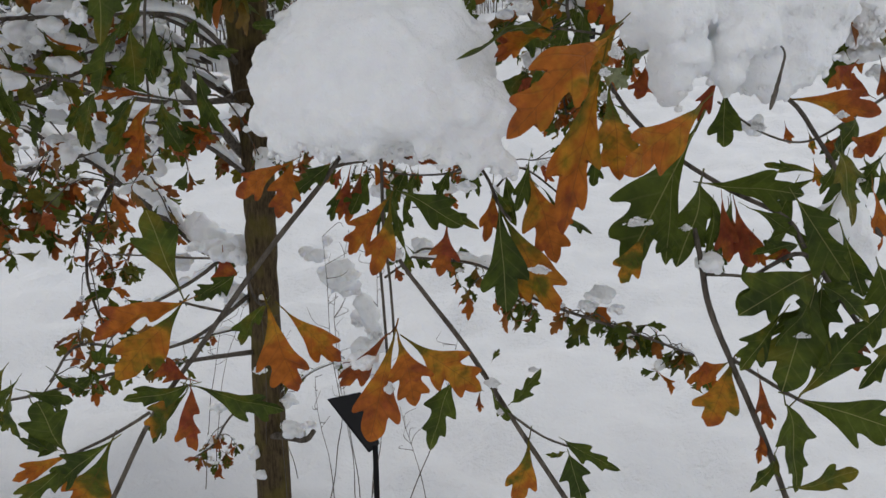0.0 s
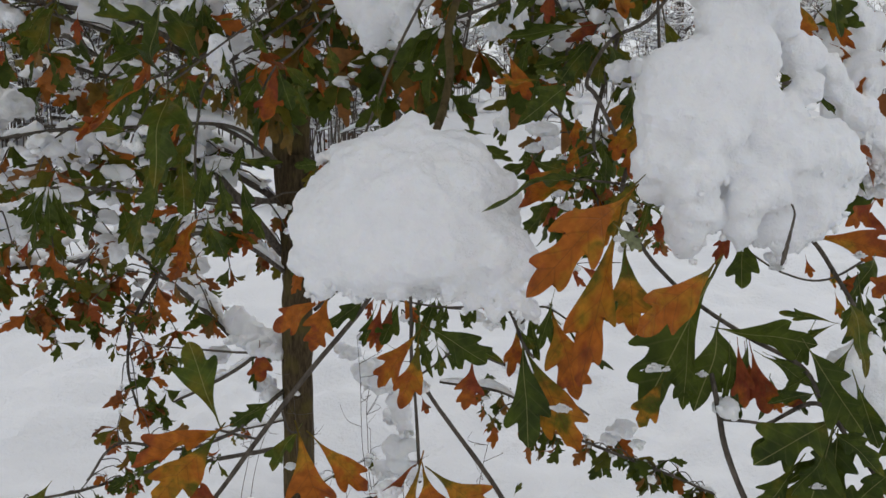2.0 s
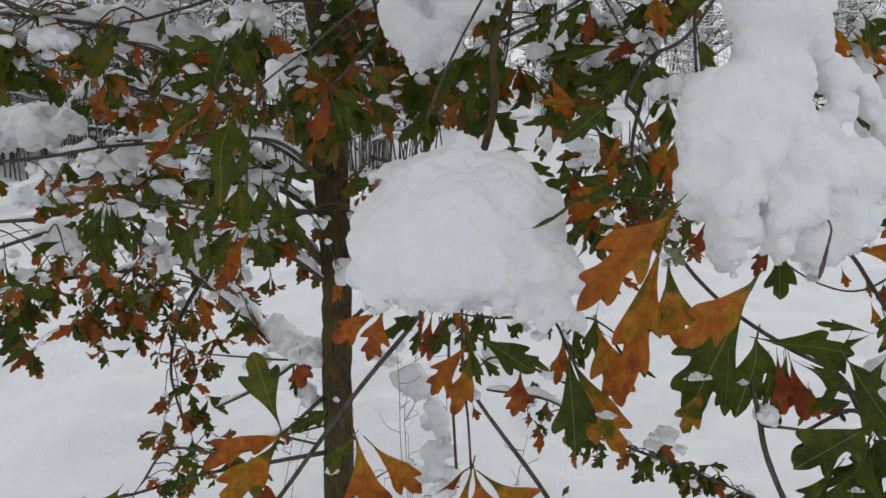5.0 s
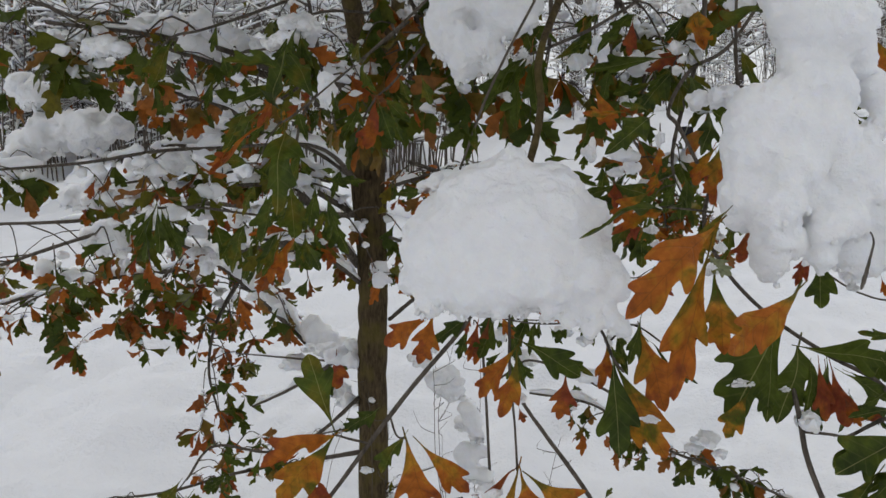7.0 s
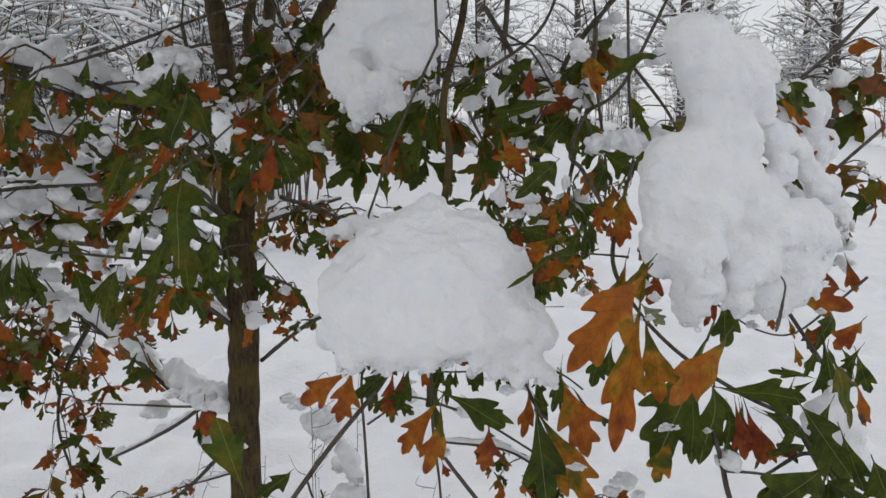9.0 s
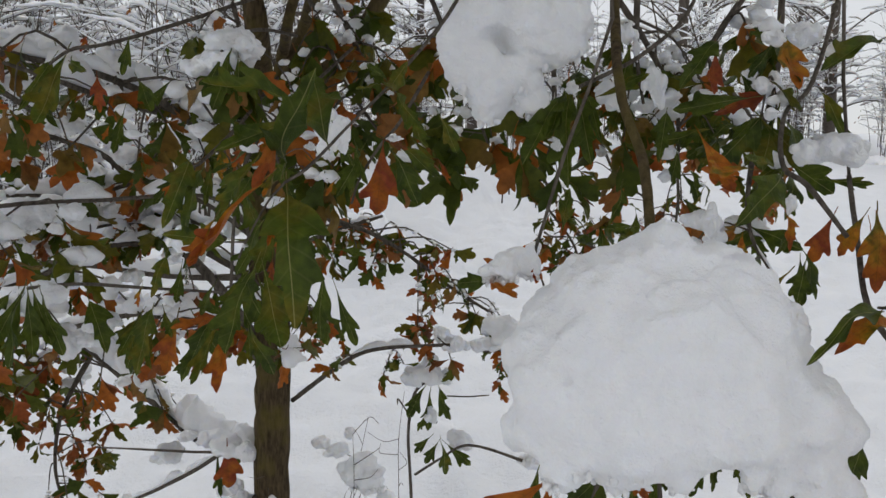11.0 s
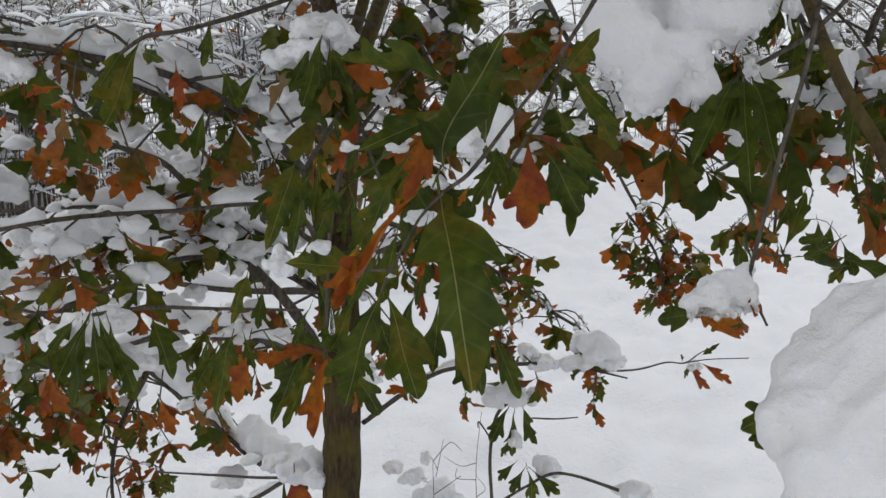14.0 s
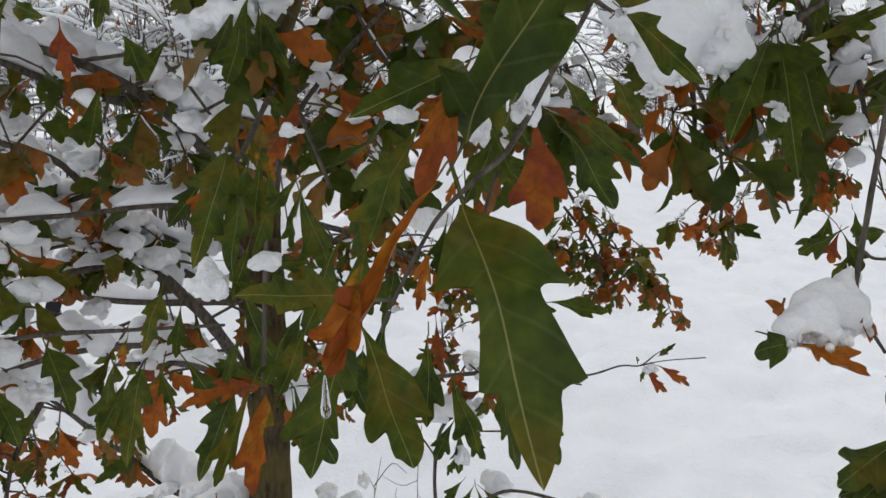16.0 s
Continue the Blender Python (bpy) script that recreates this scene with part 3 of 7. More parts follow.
limb("stem", oak, [(-0.638, 3.020, 1.198, 0.0439), (-0.654, 3.020, 1.397, 0.0353), (-0.667, 3.000, 1.609, 0.0325), (-0.671, 2.980, 1.828, 0.0298), (-0.662, 2.950, 2.035, 0.0253)], BARK, 10, 9, 0.08, "bare upright oak stem")

# drooping bough nearest the path, under the great snow cap
limb("branch", oak, [(0.116, 2.000, 2.593, 0.0075), (0.060, 1.650, 2.170, 0.0068), (0.006, 1.400, 1.974, 0.0064), (0.010, 1.310, 1.885, 0.0060), (-0.001, 1.240, 1.815, 0.0058), (-0.025, 1.140, 1.737, 0.0050)], BARK, 9, 5, 0.1, "mossy oak bough bent under the snow cap")
bough = limb("bough", oak, [(-0.076, 1.154, 1.620, 0.0032), (-0.084, 1.106, 1.588, 0.0031), (-0.170, 1.094, 1.481, 0.0035), (-0.263, 1.070, 1.353, 0.0032), (-0.319, 1.058, 1.274, 0.0032), (-0.371, 1.046, 1.171, 0.0032), (-0.411, 1.034, 1.098, 0.0029)], TWIG, 7, 5, 0.1, "slender grey oak twig")
leaf("o", bough, (-0.266, 1.058, 1.431), (-0.357, 1.010, 1.397), 0.96, 25, 1)
leaf("m", bough, (-0.268, 1.058, 1.427), (-0.341, 1.022, 1.347), 1.09, -28, 4)
leaf("g", bough, (-0.275, 1.082, 1.436), (-0.308, 1.082, 1.539), 1.09, 10, 5)
leaf("d", bough, (-0.220, 1.130, 1.444), (-0.270, 1.118, 1.413), 1.02, -29, 0)
leaf("g", bough, (-0.176, 1.106, 1.414), (-0.207, 1.094, 1.361), 1.15, 18, 1)
leaf("o", bough, (-0.169, 1.082, 1.420), (-0.132, 1.058, 1.314), 1.28, 5, 6)
leaf("o", bough, (-0.146, 1.082, 1.412), (-0.078, 1.070, 1.350), 1.02, -20, 3)
leaf("g", bough, (-0.261, 1.046, 1.328), (-0.335, 1.022, 1.319), 0.96, -16, 1)
leaf("g", bough, (-0.265, 1.046, 1.322), (-0.310, 1.034, 1.255), 0.90, 30, 6)
leaf("r", bough, (-0.260, 1.046, 1.323), (-0.250, 1.022, 1.252), 1.09, 8, 1)
leaf("g", bough, (-0.261, 1.058, 1.321), (-0.147, 1.046, 1.294), 0.77, 9, 6)
leaf("r", bough, (-0.263, 1.058, 1.330), (-0.309, 1.058, 1.350), 1.54, -9, 7)
leaf("g", bough, (-0.358, 1.030, 1.260), (-0.433, 1.015, 1.204), 1.00, 12, 6)
leaf("d", bough, (-0.422, 1.040, 1.239), (-0.441, 1.025, 1.316), 1.50, 10, 5)
leaf("d", bough, (-0.436, 1.050, 1.236), (-0.475, 1.035, 1.261), 1.10, -12, 1)
leaf("d", bough, (-0.486, 1.080, 1.303), (-0.415, 1.065, 1.298), 0.90, 20, 3)
leaf("d", bough, (-0.491, 1.080, 1.320), (-0.517, 1.065, 1.280), 1.00, 15, 6)
leaf("d", bough, (-0.230, 1.100, 1.444), (-0.260, 1.085, 1.425), 1.30, 10, 6)
leaf("m", bough, (-0.268, 1.045, 1.329), (-0.309, 1.030, 1.264), 1.20, 20, 6)
leaf("o", bough, (-0.411, 1.034, 1.240), (-0.476, 1.010, 1.216), 0.77, 8, 3)
leaf("g", bough, (-0.413, 1.034, 1.231), (-0.476, 1.010, 1.178), 0.90, -11, 1)
leaf("m", bough, (-0.372, 1.058, 1.242), (-0.415, 1.034, 1.160), 1.41, -29, 5)
limb("twig", bough, [(-0.220, 1.082, 1.410, 0.0018), (-0.248, 1.070, 1.421, 0.0017), (-0.269, 1.058, 1.432, 0.0014)])
limb("twig", bough, [(-0.193, 1.094, 1.445, 0.0018), (-0.184, 1.094, 1.419, 0.0014), (-0.170, 1.094, 1.416, 0.0014)])
limb("twig", bough, [(-0.318, 1.058, 1.285, 0.0021), (-0.362, 1.046, 1.260, 0.0021), (-0.410, 1.034, 1.239, 0.0018)])
limb("twig", bough, [(-0.291, 1.058, 1.316, 0.0018), (-0.261, 1.046, 1.328, 0.0014)])
bough = limb("bough", oak, [(-0.029, 1.106, 1.626, 0.0020), (-0.026, 1.106, 1.585, 0.0021), (-0.024, 1.094, 1.518, 0.0021), (-0.016, 1.082, 1.450, 0.0017), (-0.011, 1.070, 1.386, 0.0017)], TWIG, 7, 5, 0.1)
leaf("y", bough, (-0.011, 1.058, 1.387), (-0.039, 1.022, 1.266), 0.96, 6, 5)
leaf("o", bough, (-0.005, 1.058, 1.388), (0.016, 1.034, 1.307), 1.34, -20, 8)
leaf("o", bough, (0.006, 1.070, 1.379), (0.097, 1.058, 1.317), 1.09, -10, 8)
leaf("b", bough, (-0.015, 1.058, 1.392), (-0.078, 1.058, 1.320), 0.96, -31, 6)
leaf("y", bough, (-0.015, 1.094, 1.556), (-0.066, 1.082, 1.484), 0.96, 6, 6)
leaf("y", bough, (-0.013, 1.082, 1.554), (-0.036, 1.070, 1.462), 0.90, -30, 5)
leaf("d", bough, (-0.009, 1.106, 1.561), (0.072, 1.082, 1.520), 1.02, -14, 5)
leaf("r", bough, (0.054, 1.106, 1.515), (0.044, 1.094, 1.453), 1.28, -21, 8)
leaf("b", bough, (-0.011, 1.106, 1.464), (-0.003, 1.094, 1.447), 1.28, 7, 5)
leaf("o", bough, (-0.133, 1.094, 1.596), (-0.198, 1.082, 1.556), 1.09, 18, 5)
leaf("o", bough, (-0.130, 1.094, 1.601), (-0.150, 1.082, 1.529), 1.09, -18, 8)
leaf("d", bough, (-0.088, 1.106, 1.591), (-0.139, 1.094, 1.551), 0.77, -7, 0)
leaf("d", bough, (0.060, 1.058, 1.326), (0.035, 1.046, 1.242), 1.09, 28, 0)
leaf("o", bough, (-0.041, 1.154, 1.591), (-0.020, 1.154, 1.552), 0.90, 15, 7)
leaf("r", bough, (-0.076, 1.202, 1.569), (-0.093, 1.202, 1.499), 0.64, -17, 8)
leaf("b", bough, (-0.061, 1.202, 1.569), (-0.084, 1.202, 1.496), 0.64, -22, 4)
leaf("r", bough, (-0.001, 1.202, 1.584), (0.041, 1.178, 1.580), 0.90, -25, 1)
leaf("d", bough, (0.014, 1.202, 1.569), (0.014, 1.202, 1.539), 0.77, 14, 3)
leaf("d", bough, (0.032, 1.226, 1.549), (0.051, 1.226, 1.526), 0.77, 26, 0)
leaf("g", bough, (-0.024, 1.202, 1.554), (-0.002, 1.202, 1.460), 0.51, 28, 0)
bough = limb("bough", oak, [(-0.014, 1.154, 1.466, 0.0026), (0.008, 1.142, 1.437, 0.0029), (0.082, 1.118, 1.345, 0.0033), (0.139, 1.094, 1.261, 0.0033), (0.207, 1.070, 1.162, 0.0037), (0.253, 1.058, 1.084, 0.0037)], TWIG, 7, 5, 0.1, "slender grey oak twig")
leaf("d", bough, (0.136, 1.082, 1.291), (0.171, 1.082, 1.339), 1.02, 31, 0)
leaf("g", bough, (0.096, 1.082, 1.308), (0.060, 1.082, 1.327), 0.77, -14, 4)
leaf("b", bough, (0.096, 1.082, 1.308), (0.096, 1.082, 1.277), 0.77, 30, 5)
leaf("d", bough, (0.110, 1.082, 1.308), (0.133, 1.082, 1.265), 0.90, 30, 5)
leaf("m", bough, (0.160, 1.082, 1.241), (0.142, 1.058, 1.162), 1.09, -13, 5)
leaf("g", bough, (0.204, 1.070, 1.244), (0.274, 1.058, 1.210), 0.70, 10, 0)
leaf("g", bough, (0.205, 1.070, 1.228), (0.178, 1.058, 1.231), 0.90, -24, 2)
leaf("d", bough, (0.210, 1.070, 1.224), (0.229, 1.046, 1.162), 1.15, 9, 0)
leaf("g", bough, (0.110, 1.082, 1.346), (0.120, 1.082, 1.363), 0.90, -32, 4)
limb("twig", bough, [(0.137, 1.094, 1.267, 0.0018), (0.176, 1.082, 1.244, 0.0015), (0.208, 1.070, 1.236, 0.0014)])
limb("twig", bough, [(0.082, 1.118, 1.347, 0.0018), (0.111, 1.094, 1.310, 0.0018), (0.117, 1.082, 1.308, 0.0014)])
bough = limb("bough", oak, [(0.073, 1.154, 1.606, 0.0025), (0.101, 1.130, 1.574, 0.0021), (0.118, 1.106, 1.540, 0.0021), (0.131, 1.094, 1.525, 0.0017)], TWIG, 7, 5, 0.1)
leaf("d", bough, (0.117, 1.106, 1.538), (0.126, 1.058, 1.420), 0.90, 12, 4)
leaf("m", bough, (0.122, 1.106, 1.531), (0.189, 1.070, 1.414), 0.96, -14, 3)
leaf("o", bough, (0.110, 1.130, 1.564), (0.100, 1.118, 1.492), 0.77, -25, 5)
leaf("g", bough, (0.113, 1.106, 1.558), (0.132, 1.106, 1.533), 1.28, 17, 3)
leaf("o", bough, (0.155, 1.130, 1.576), (0.188, 1.094, 1.471), 1.09, -7, 8)
leaf("d", bough, (0.156, 1.142, 1.574), (0.155, 1.130, 1.524), 0.64, -27, 3)
leaf("g", bough, (0.165, 1.130, 1.560), (0.240, 1.154, 1.491), 0.28, 70, 6)
limb("twig", bough, [(0.115, 1.130, 1.560, 0.0014), (0.136, 1.130, 1.582, 0.0014), (0.157, 1.130, 1.578, 0.0014), (0.192, 1.154, 1.549, 0.0014)])

# orange and green leaves hanging under the tall snow column
bough = limb("bough", oak, [(0.342, 1.466, 1.865, 0.0052), (0.290, 1.346, 1.788, 0.0040), (0.255, 1.250, 1.717, 0.0034), (0.268, 1.154, 1.662, 0.0028), (0.316, 1.106, 1.610, 0.0027), (0.379, 1.058, 1.571, 0.0029), (0.433, 1.022, 1.546, 0.0028), (0.448, 0.998, 1.517, 0.0025)], TWIG, 7, 5, 0.1)
leaf("o", bough, (0.219, 0.960, 1.748), (0.110, 0.870, 1.654), 0.74, 10, 8)
leaf("m", bough, (0.232, 0.980, 1.760), (0.181, 0.950, 1.707), 0.90, 35, 4)
leaf("o", bough, (0.204, 0.930, 1.715), (0.166, 0.880, 1.560), 0.62, 8, 7)
leaf("m", bough, (0.213, 0.930, 1.697), (0.220, 0.890, 1.612), 1.15, -9, 6)
leaf("o", bough, (0.299, 0.910, 1.684), (0.212, 0.850, 1.625), 0.85, -14, 4)
leaf("r", bough, (0.387, 1.154, 1.698), (0.364, 1.154, 1.638), 0.77, 8, 6)
leaf("d", bough, (0.409, 1.202, 1.673), (0.406, 1.178, 1.602), 1.15, 9, 4)
leaf("g", bough, (0.321, 1.226, 1.743), (0.266, 1.202, 1.676), 0.45, 60, 2)
leaf("d", bough, (0.342, 1.082, 1.638), (0.253, 1.010, 1.488), 1.00, 10, 6)
leaf("d", bough, (0.349, 1.070, 1.576), (0.314, 1.022, 1.487), 1.41, -10, 1)
leaf("d", bough, (0.352, 1.058, 1.578), (0.446, 1.010, 1.576), 0.83, 24, 4)
leaf("d", bough, (0.381, 1.058, 1.565), (0.358, 1.022, 1.496), 0.77, -31, 4)
leaf("r", bough, (0.384, 1.046, 1.554), (0.396, 1.010, 1.491), 1.02, 24, 5)
leaf("b", bough, (0.380, 1.058, 1.555), (0.380, 1.022, 1.504), 0.77, 12, 6)
leaf("o", bough, (0.409, 1.022, 1.497), (0.439, 1.010, 1.514), 1.15, 29, 3)
leaf("d", bough, (0.434, 1.034, 1.544), (0.493, 0.986, 1.479), 0.79, 27, 5)
leaf("d", bough, (0.407, 1.058, 1.548), (0.445, 1.034, 1.527), 0.64, -22, 4)
leaf("y", bough, (0.182, 1.298, 1.757), (0.120, 1.274, 1.706), 0.96, 10, 6)
leaf("g", bough, (0.179, 1.106, 1.752), (0.063, 1.022, 1.719), 0.38, 60, 2)
leaf("o", bough, (0.176, 1.106, 1.748), (0.105, 1.058, 1.718), 0.64, 7, 1)
leaf("d", bough, (0.184, 1.322, 1.722), (0.191, 1.322, 1.650), 0.90, 24, 6)
leaf("d", bough, (0.037, 1.442, 1.781), (0.106, 1.418, 1.750), 0.77, -26, 3)
leaf("r", bough, (0.291, 1.406, 1.816), (0.264, 1.406, 1.755), 1.02, 28, 5)
limb("twig", bough, [(0.245, 1.130, 1.742, 0.0018), (0.208, 1.118, 1.747, 0.0014), (0.173, 1.106, 1.751, 0.0014)])
leaf("m", bough, (0.241, 1.120, 1.742), (0.207, 1.080, 1.669), 0.71, -21, 3)
leaf("o", bough, (0.284, 1.300, 1.830), (0.270, 1.270, 1.737), 0.92, 14, 8)
leaf("d", bough, (0.247, 1.400, 1.760), (0.240, 1.380, 1.702), 0.92, 25, 4)
leaf("o", bough, (0.214, 1.500, 1.784), (0.199, 1.480, 1.728), 0.92, 30, 4)
leaf("g", bough, (0.282, 1.150, 1.737), (0.260, 1.120, 1.679), 0.71, 31, 2)
leaf("o", bough, (0.315, 1.200, 1.777), (0.272, 1.180, 1.731), 0.71, -19, 4)
crumbs((0.193, 1.060, 1.690), 0.0117, 0.0052, 0.0117, -12, 2)
crumbs((0.225, 1.020, 1.679), 0.0123, 0.0055, 0.0112, 17, 3)
bough = limb("bough", oak, [(0.336, 1.034, 1.530, 0.0029), (0.340, 1.010, 1.494, 0.0044), (0.348, 0.998, 1.451, 0.0041), (0.368, 0.974, 1.398, 0.0041), (0.401, 0.950, 1.323, 0.0044), (0.436, 0.938, 1.239, 0.0044), (0.469, 0.926, 1.161, 0.0045)], TWIG, 7, 5, 0.1, "grey-brown oak twig with buds")
leaf("g", bough, (0.443, 0.962, 1.503), (0.362, 0.950, 1.462), 1.28, 24, 5)
leaf("g", bough, (0.418, 0.962, 1.455), (0.373, 0.950, 1.392), 1.02, 10, 6)
leaf("g", bough, (0.449, 0.962, 1.486), (0.415, 0.938, 1.374), 1.22, 13, 4)
leaf("d", bough, (0.461, 0.974, 1.479), (0.453, 0.950, 1.394), 1.02, 24, 0)
leaf("g", bough, (0.440, 0.950, 1.362), (0.489, 0.926, 1.453), 0.96, -9, 3)
leaf("d", bough, (0.434, 0.950, 1.362), (0.527, 0.890, 1.351), 1.09, -11, 6)
leaf("d", bough, (0.426, 0.950, 1.353), (0.435, 0.926, 1.259), 1.02, -22, 0)
leaf("y", bough, (0.372, 0.974, 1.392), (0.339, 0.938, 1.331), 1.22, 31, 4)
leaf("o", bough, (0.371, 0.974, 1.393), (0.315, 0.950, 1.380), 1.28, -29, 3)
leaf("b", bough, (0.394, 0.950, 1.385), (0.409, 0.938, 1.328), 0.77, 31, 6)
leaf("b", bough, (0.403, 0.950, 1.330), (0.399, 0.938, 1.286), 0.77, -20, 6)
leaf("g", bough, (0.429, 0.926, 1.264), (0.490, 0.902, 1.301), 0.96, 14, 5)
leaf("g", bough, (0.421, 0.950, 1.295), (0.387, 0.926, 1.259), 1.15, -21, 1)
leaf("g", bough, (0.504, 1.010, 1.488), (0.465, 0.986, 1.439), 1.02, 5, 3)
leaf("d", bough, (0.525, 0.986, 1.501), (0.552, 0.962, 1.419), 1.15, 28, 0)
leaf("b", bough, (0.512, 0.986, 1.436), (0.512, 0.974, 1.382), 1.15, 31, 7)
leaf("g", bough, (0.526, 0.962, 1.464), (0.486, 0.950, 1.417), 1.15, 8, 4)
leaf("g", bough, (0.545, 0.962, 1.425), (0.503, 0.950, 1.371), 0.90, 31, 2)
leaf("d", bough, (0.511, 1.034, 1.514), (0.493, 1.010, 1.468), 0.90, 27, 4)
leaf("r", bough, (0.417, 1.010, 1.500), (0.438, 1.010, 1.510), 1.28, 27, 8)
leaf("g", bough, (0.445, 0.962, 1.501), (0.360, 0.938, 1.459), 1.41, 18, 1)
leaf("d", bough, (0.430, 0.986, 1.572), (0.478, 0.950, 1.495), 1.15, 20, 1)
leaf("g", bough, (0.449, 0.962, 1.484), (0.403, 0.938, 1.425), 1.22, -21, 2)
leaf("g", bough, (0.454, 0.962, 1.489), (0.493, 0.926, 1.456), 1.15, -15, 2)
leaf("d", bough, (0.385, 1.010, 1.561), (0.433, 0.986, 1.534), 0.77, -14, 5)
leaf("d", bough, (0.436, 0.986, 1.525), (0.382, 0.974, 1.516), 0.77, 17, 1)
leaf("g", bough, (0.481, 1.058, 1.589), (0.415, 1.058, 1.600), 0.45, 13, 5)
leaf("g", bough, (0.481, 1.058, 1.587), (0.441, 1.058, 1.564), 0.51, 15, 6)
leaf("d", bough, (0.427, 0.986, 1.545), (0.395, 0.974, 1.528), 1.02, -21, 3)
leaf("g", bough, (0.481, 0.986, 1.540), (0.501, 0.962, 1.473), 1.02, 18, 3)
leaf("d", bough, (0.427, 1.034, 1.521), (0.445, 1.022, 1.486), 0.90, -14, 3)
leaf("r", bough, (0.364, 1.034, 1.565), (0.370, 1.010, 1.497), 0.70, 30, 4)
leaf("d", bough, (0.304, 1.022, 1.588), (0.297, 0.998, 1.497), 0.77, 6, 6)
leaf("m", bough, (0.276, 1.010, 1.531), (0.246, 0.986, 1.479), 1.15, 12, 3)
leaf("g", bough, (0.475, 1.010, 1.623), (0.488, 0.986, 1.544), 1.02, -27, 0)
leaf("d", bough, (0.491, 1.034, 1.564), (0.455, 1.010, 1.516), 0.90, 19, 3)
leaf("d", bough, (0.411, 1.058, 1.519), (0.392, 1.034, 1.475), 1.02, -30, 0)
leaf("d", bough, (0.455, 0.986, 1.464), (0.401, 0.962, 1.427), 1.02, -18, 1)
leaf("g", bough, (0.371, 1.082, 1.503), (0.379, 1.058, 1.465), 0.90, 13, 4)
leaf("d", bough, (0.474, 1.106, 1.571), (0.443, 1.082, 1.520), 0.90, 19, 5)
leaf("d", bough, (0.358, 1.046, 1.556), (0.349, 1.022, 1.499), 0.77, -5, 1)
leaf("b", bough, (0.391, 1.022, 1.531), (0.412, 1.010, 1.492), 0.77, 13, 8)
limb("twig", bough, [(0.343, 1.010, 1.483, 0.0022), (0.367, 0.998, 1.486, 0.0019), (0.391, 0.986, 1.487, 0.0015)])
limb("twig", bough, [(0.371, 0.974, 1.396, 0.0025), (0.403, 0.962, 1.378, 0.0022), (0.437, 0.950, 1.360, 0.0019), (0.477, 0.938, 1.343, 0.0015)])
limb("twig", bough, [(0.388, 0.986, 1.488, 0.0022), (0.441, 0.986, 1.514, 0.0028), (0.477, 0.974, 1.473, 0.0028), (0.514, 0.962, 1.425, 0.0028)])
bough = limb("bough", oak, [(0.513, 1.406, 1.666, 0.0034), (0.552, 1.346, 1.646, 0.0033), (0.574, 1.286, 1.596, 0.0032), (0.593, 1.226, 1.543, 0.0031), (0.623, 1.178, 1.485, 0.0033)], TWIG, 7, 5, 0.1)
leaf("d", bough, (0.578, 1.226, 1.601), (0.587, 1.190, 1.488), 0.96, 22, 6)
leaf("o", bough, (0.615, 1.202, 1.548), (0.617, 1.178, 1.462), 0.90, -18, 5)
leaf("o", bough, (0.550, 1.346, 1.650), (0.661, 1.298, 1.634), 0.90, -6, 5)
leaf("d", bough, (0.611, 1.346, 1.592), (0.625, 1.346, 1.546), 1.15, 24, 0)
leaf("r", bough, (0.677, 1.370, 1.652), (0.624, 1.370, 1.677), 1.02, -5, 1)
leaf("d", bough, (0.649, 1.406, 1.741), (0.683, 1.406, 1.765), 0.90, 21, 6)
leaf("y", bough, (0.635, 1.226, 1.627), (0.613, 1.226, 1.589), 1.02, 28, 1)
leaf("d", bough, (0.638, 1.226, 1.589), (0.608, 1.226, 1.543), 0.90, 18, 6)
leaf("g", bough, (0.653, 1.406, 1.708), (0.632, 1.406, 1.741), 0.77, -29, 3)
bough = limb("bough", oak, [(0.409, 1.226, 1.656, 0.0015), (0.481, 1.250, 1.612, 0.0015), (0.558, 1.286, 1.596, 0.0016), (0.652, 1.346, 1.629, 0.0021), (0.743, 1.406, 1.666, 0.0026)], TWIG, 7, 5, 0.1)
leaf("p", bough, (0.306, 1.106, 1.744), (0.255, 1.082, 1.725), 1.15, -13, 3)
leaf("p", bough, (0.200, 0.914, 1.720), (0.225, 0.902, 1.698), 1.28, 21, 8)
leaf("r", bough, (0.316, 1.226, 1.709), (0.298, 1.202, 1.660), 1.15, 30, 4)
leaf("d", bough, (0.233, 1.226, 1.595), (0.215, 1.202, 1.538), 1.15, -18, 5)
leaf("d", bough, (0.266, 1.286, 1.581), (0.258, 1.274, 1.533), 1.15, 31, 5)
leaf("r", bough, (0.648, 1.370, 1.699), (0.600, 1.346, 1.665), 1.28, -16, 7)
leaf("m", bough, (0.676, 1.406, 1.753), (0.631, 1.394, 1.742), 1.15, -7, 4)
leaf("b", bough, (0.707, 1.406, 1.773), (0.659, 1.394, 1.749), 1.02, 27, 1)
leaf("d", bough, (0.625, 1.298, 1.626), (0.581, 1.274, 1.568), 1.15, -23, 0)
leaf("r", bough, (0.628, 1.322, 1.606), (0.596, 1.310, 1.569), 1.15, 25, 3)
leaf("o", bough, (0.663, 1.274, 1.618), (0.607, 1.250, 1.578), 1.15, 24, 3)
leaf("d", bough, (0.610, 1.274, 1.578), (0.583, 1.250, 1.523), 1.15, -28, 1)
leaf("d", bough, (0.634, 1.274, 1.574), (0.627, 1.250, 1.511), 1.15, -24, 1)
leaf("g", bough, (0.658, 1.274, 1.566), (0.670, 1.250, 1.507), 1.15, 24, 3)
leaf("d", bough, (0.624, 1.346, 1.555), (0.598, 1.322, 1.512), 1.15, -10, 1)
leaf("b", bough, (0.704, 1.406, 1.699), (0.719, 1.394, 1.642), 1.02, 27, 3)
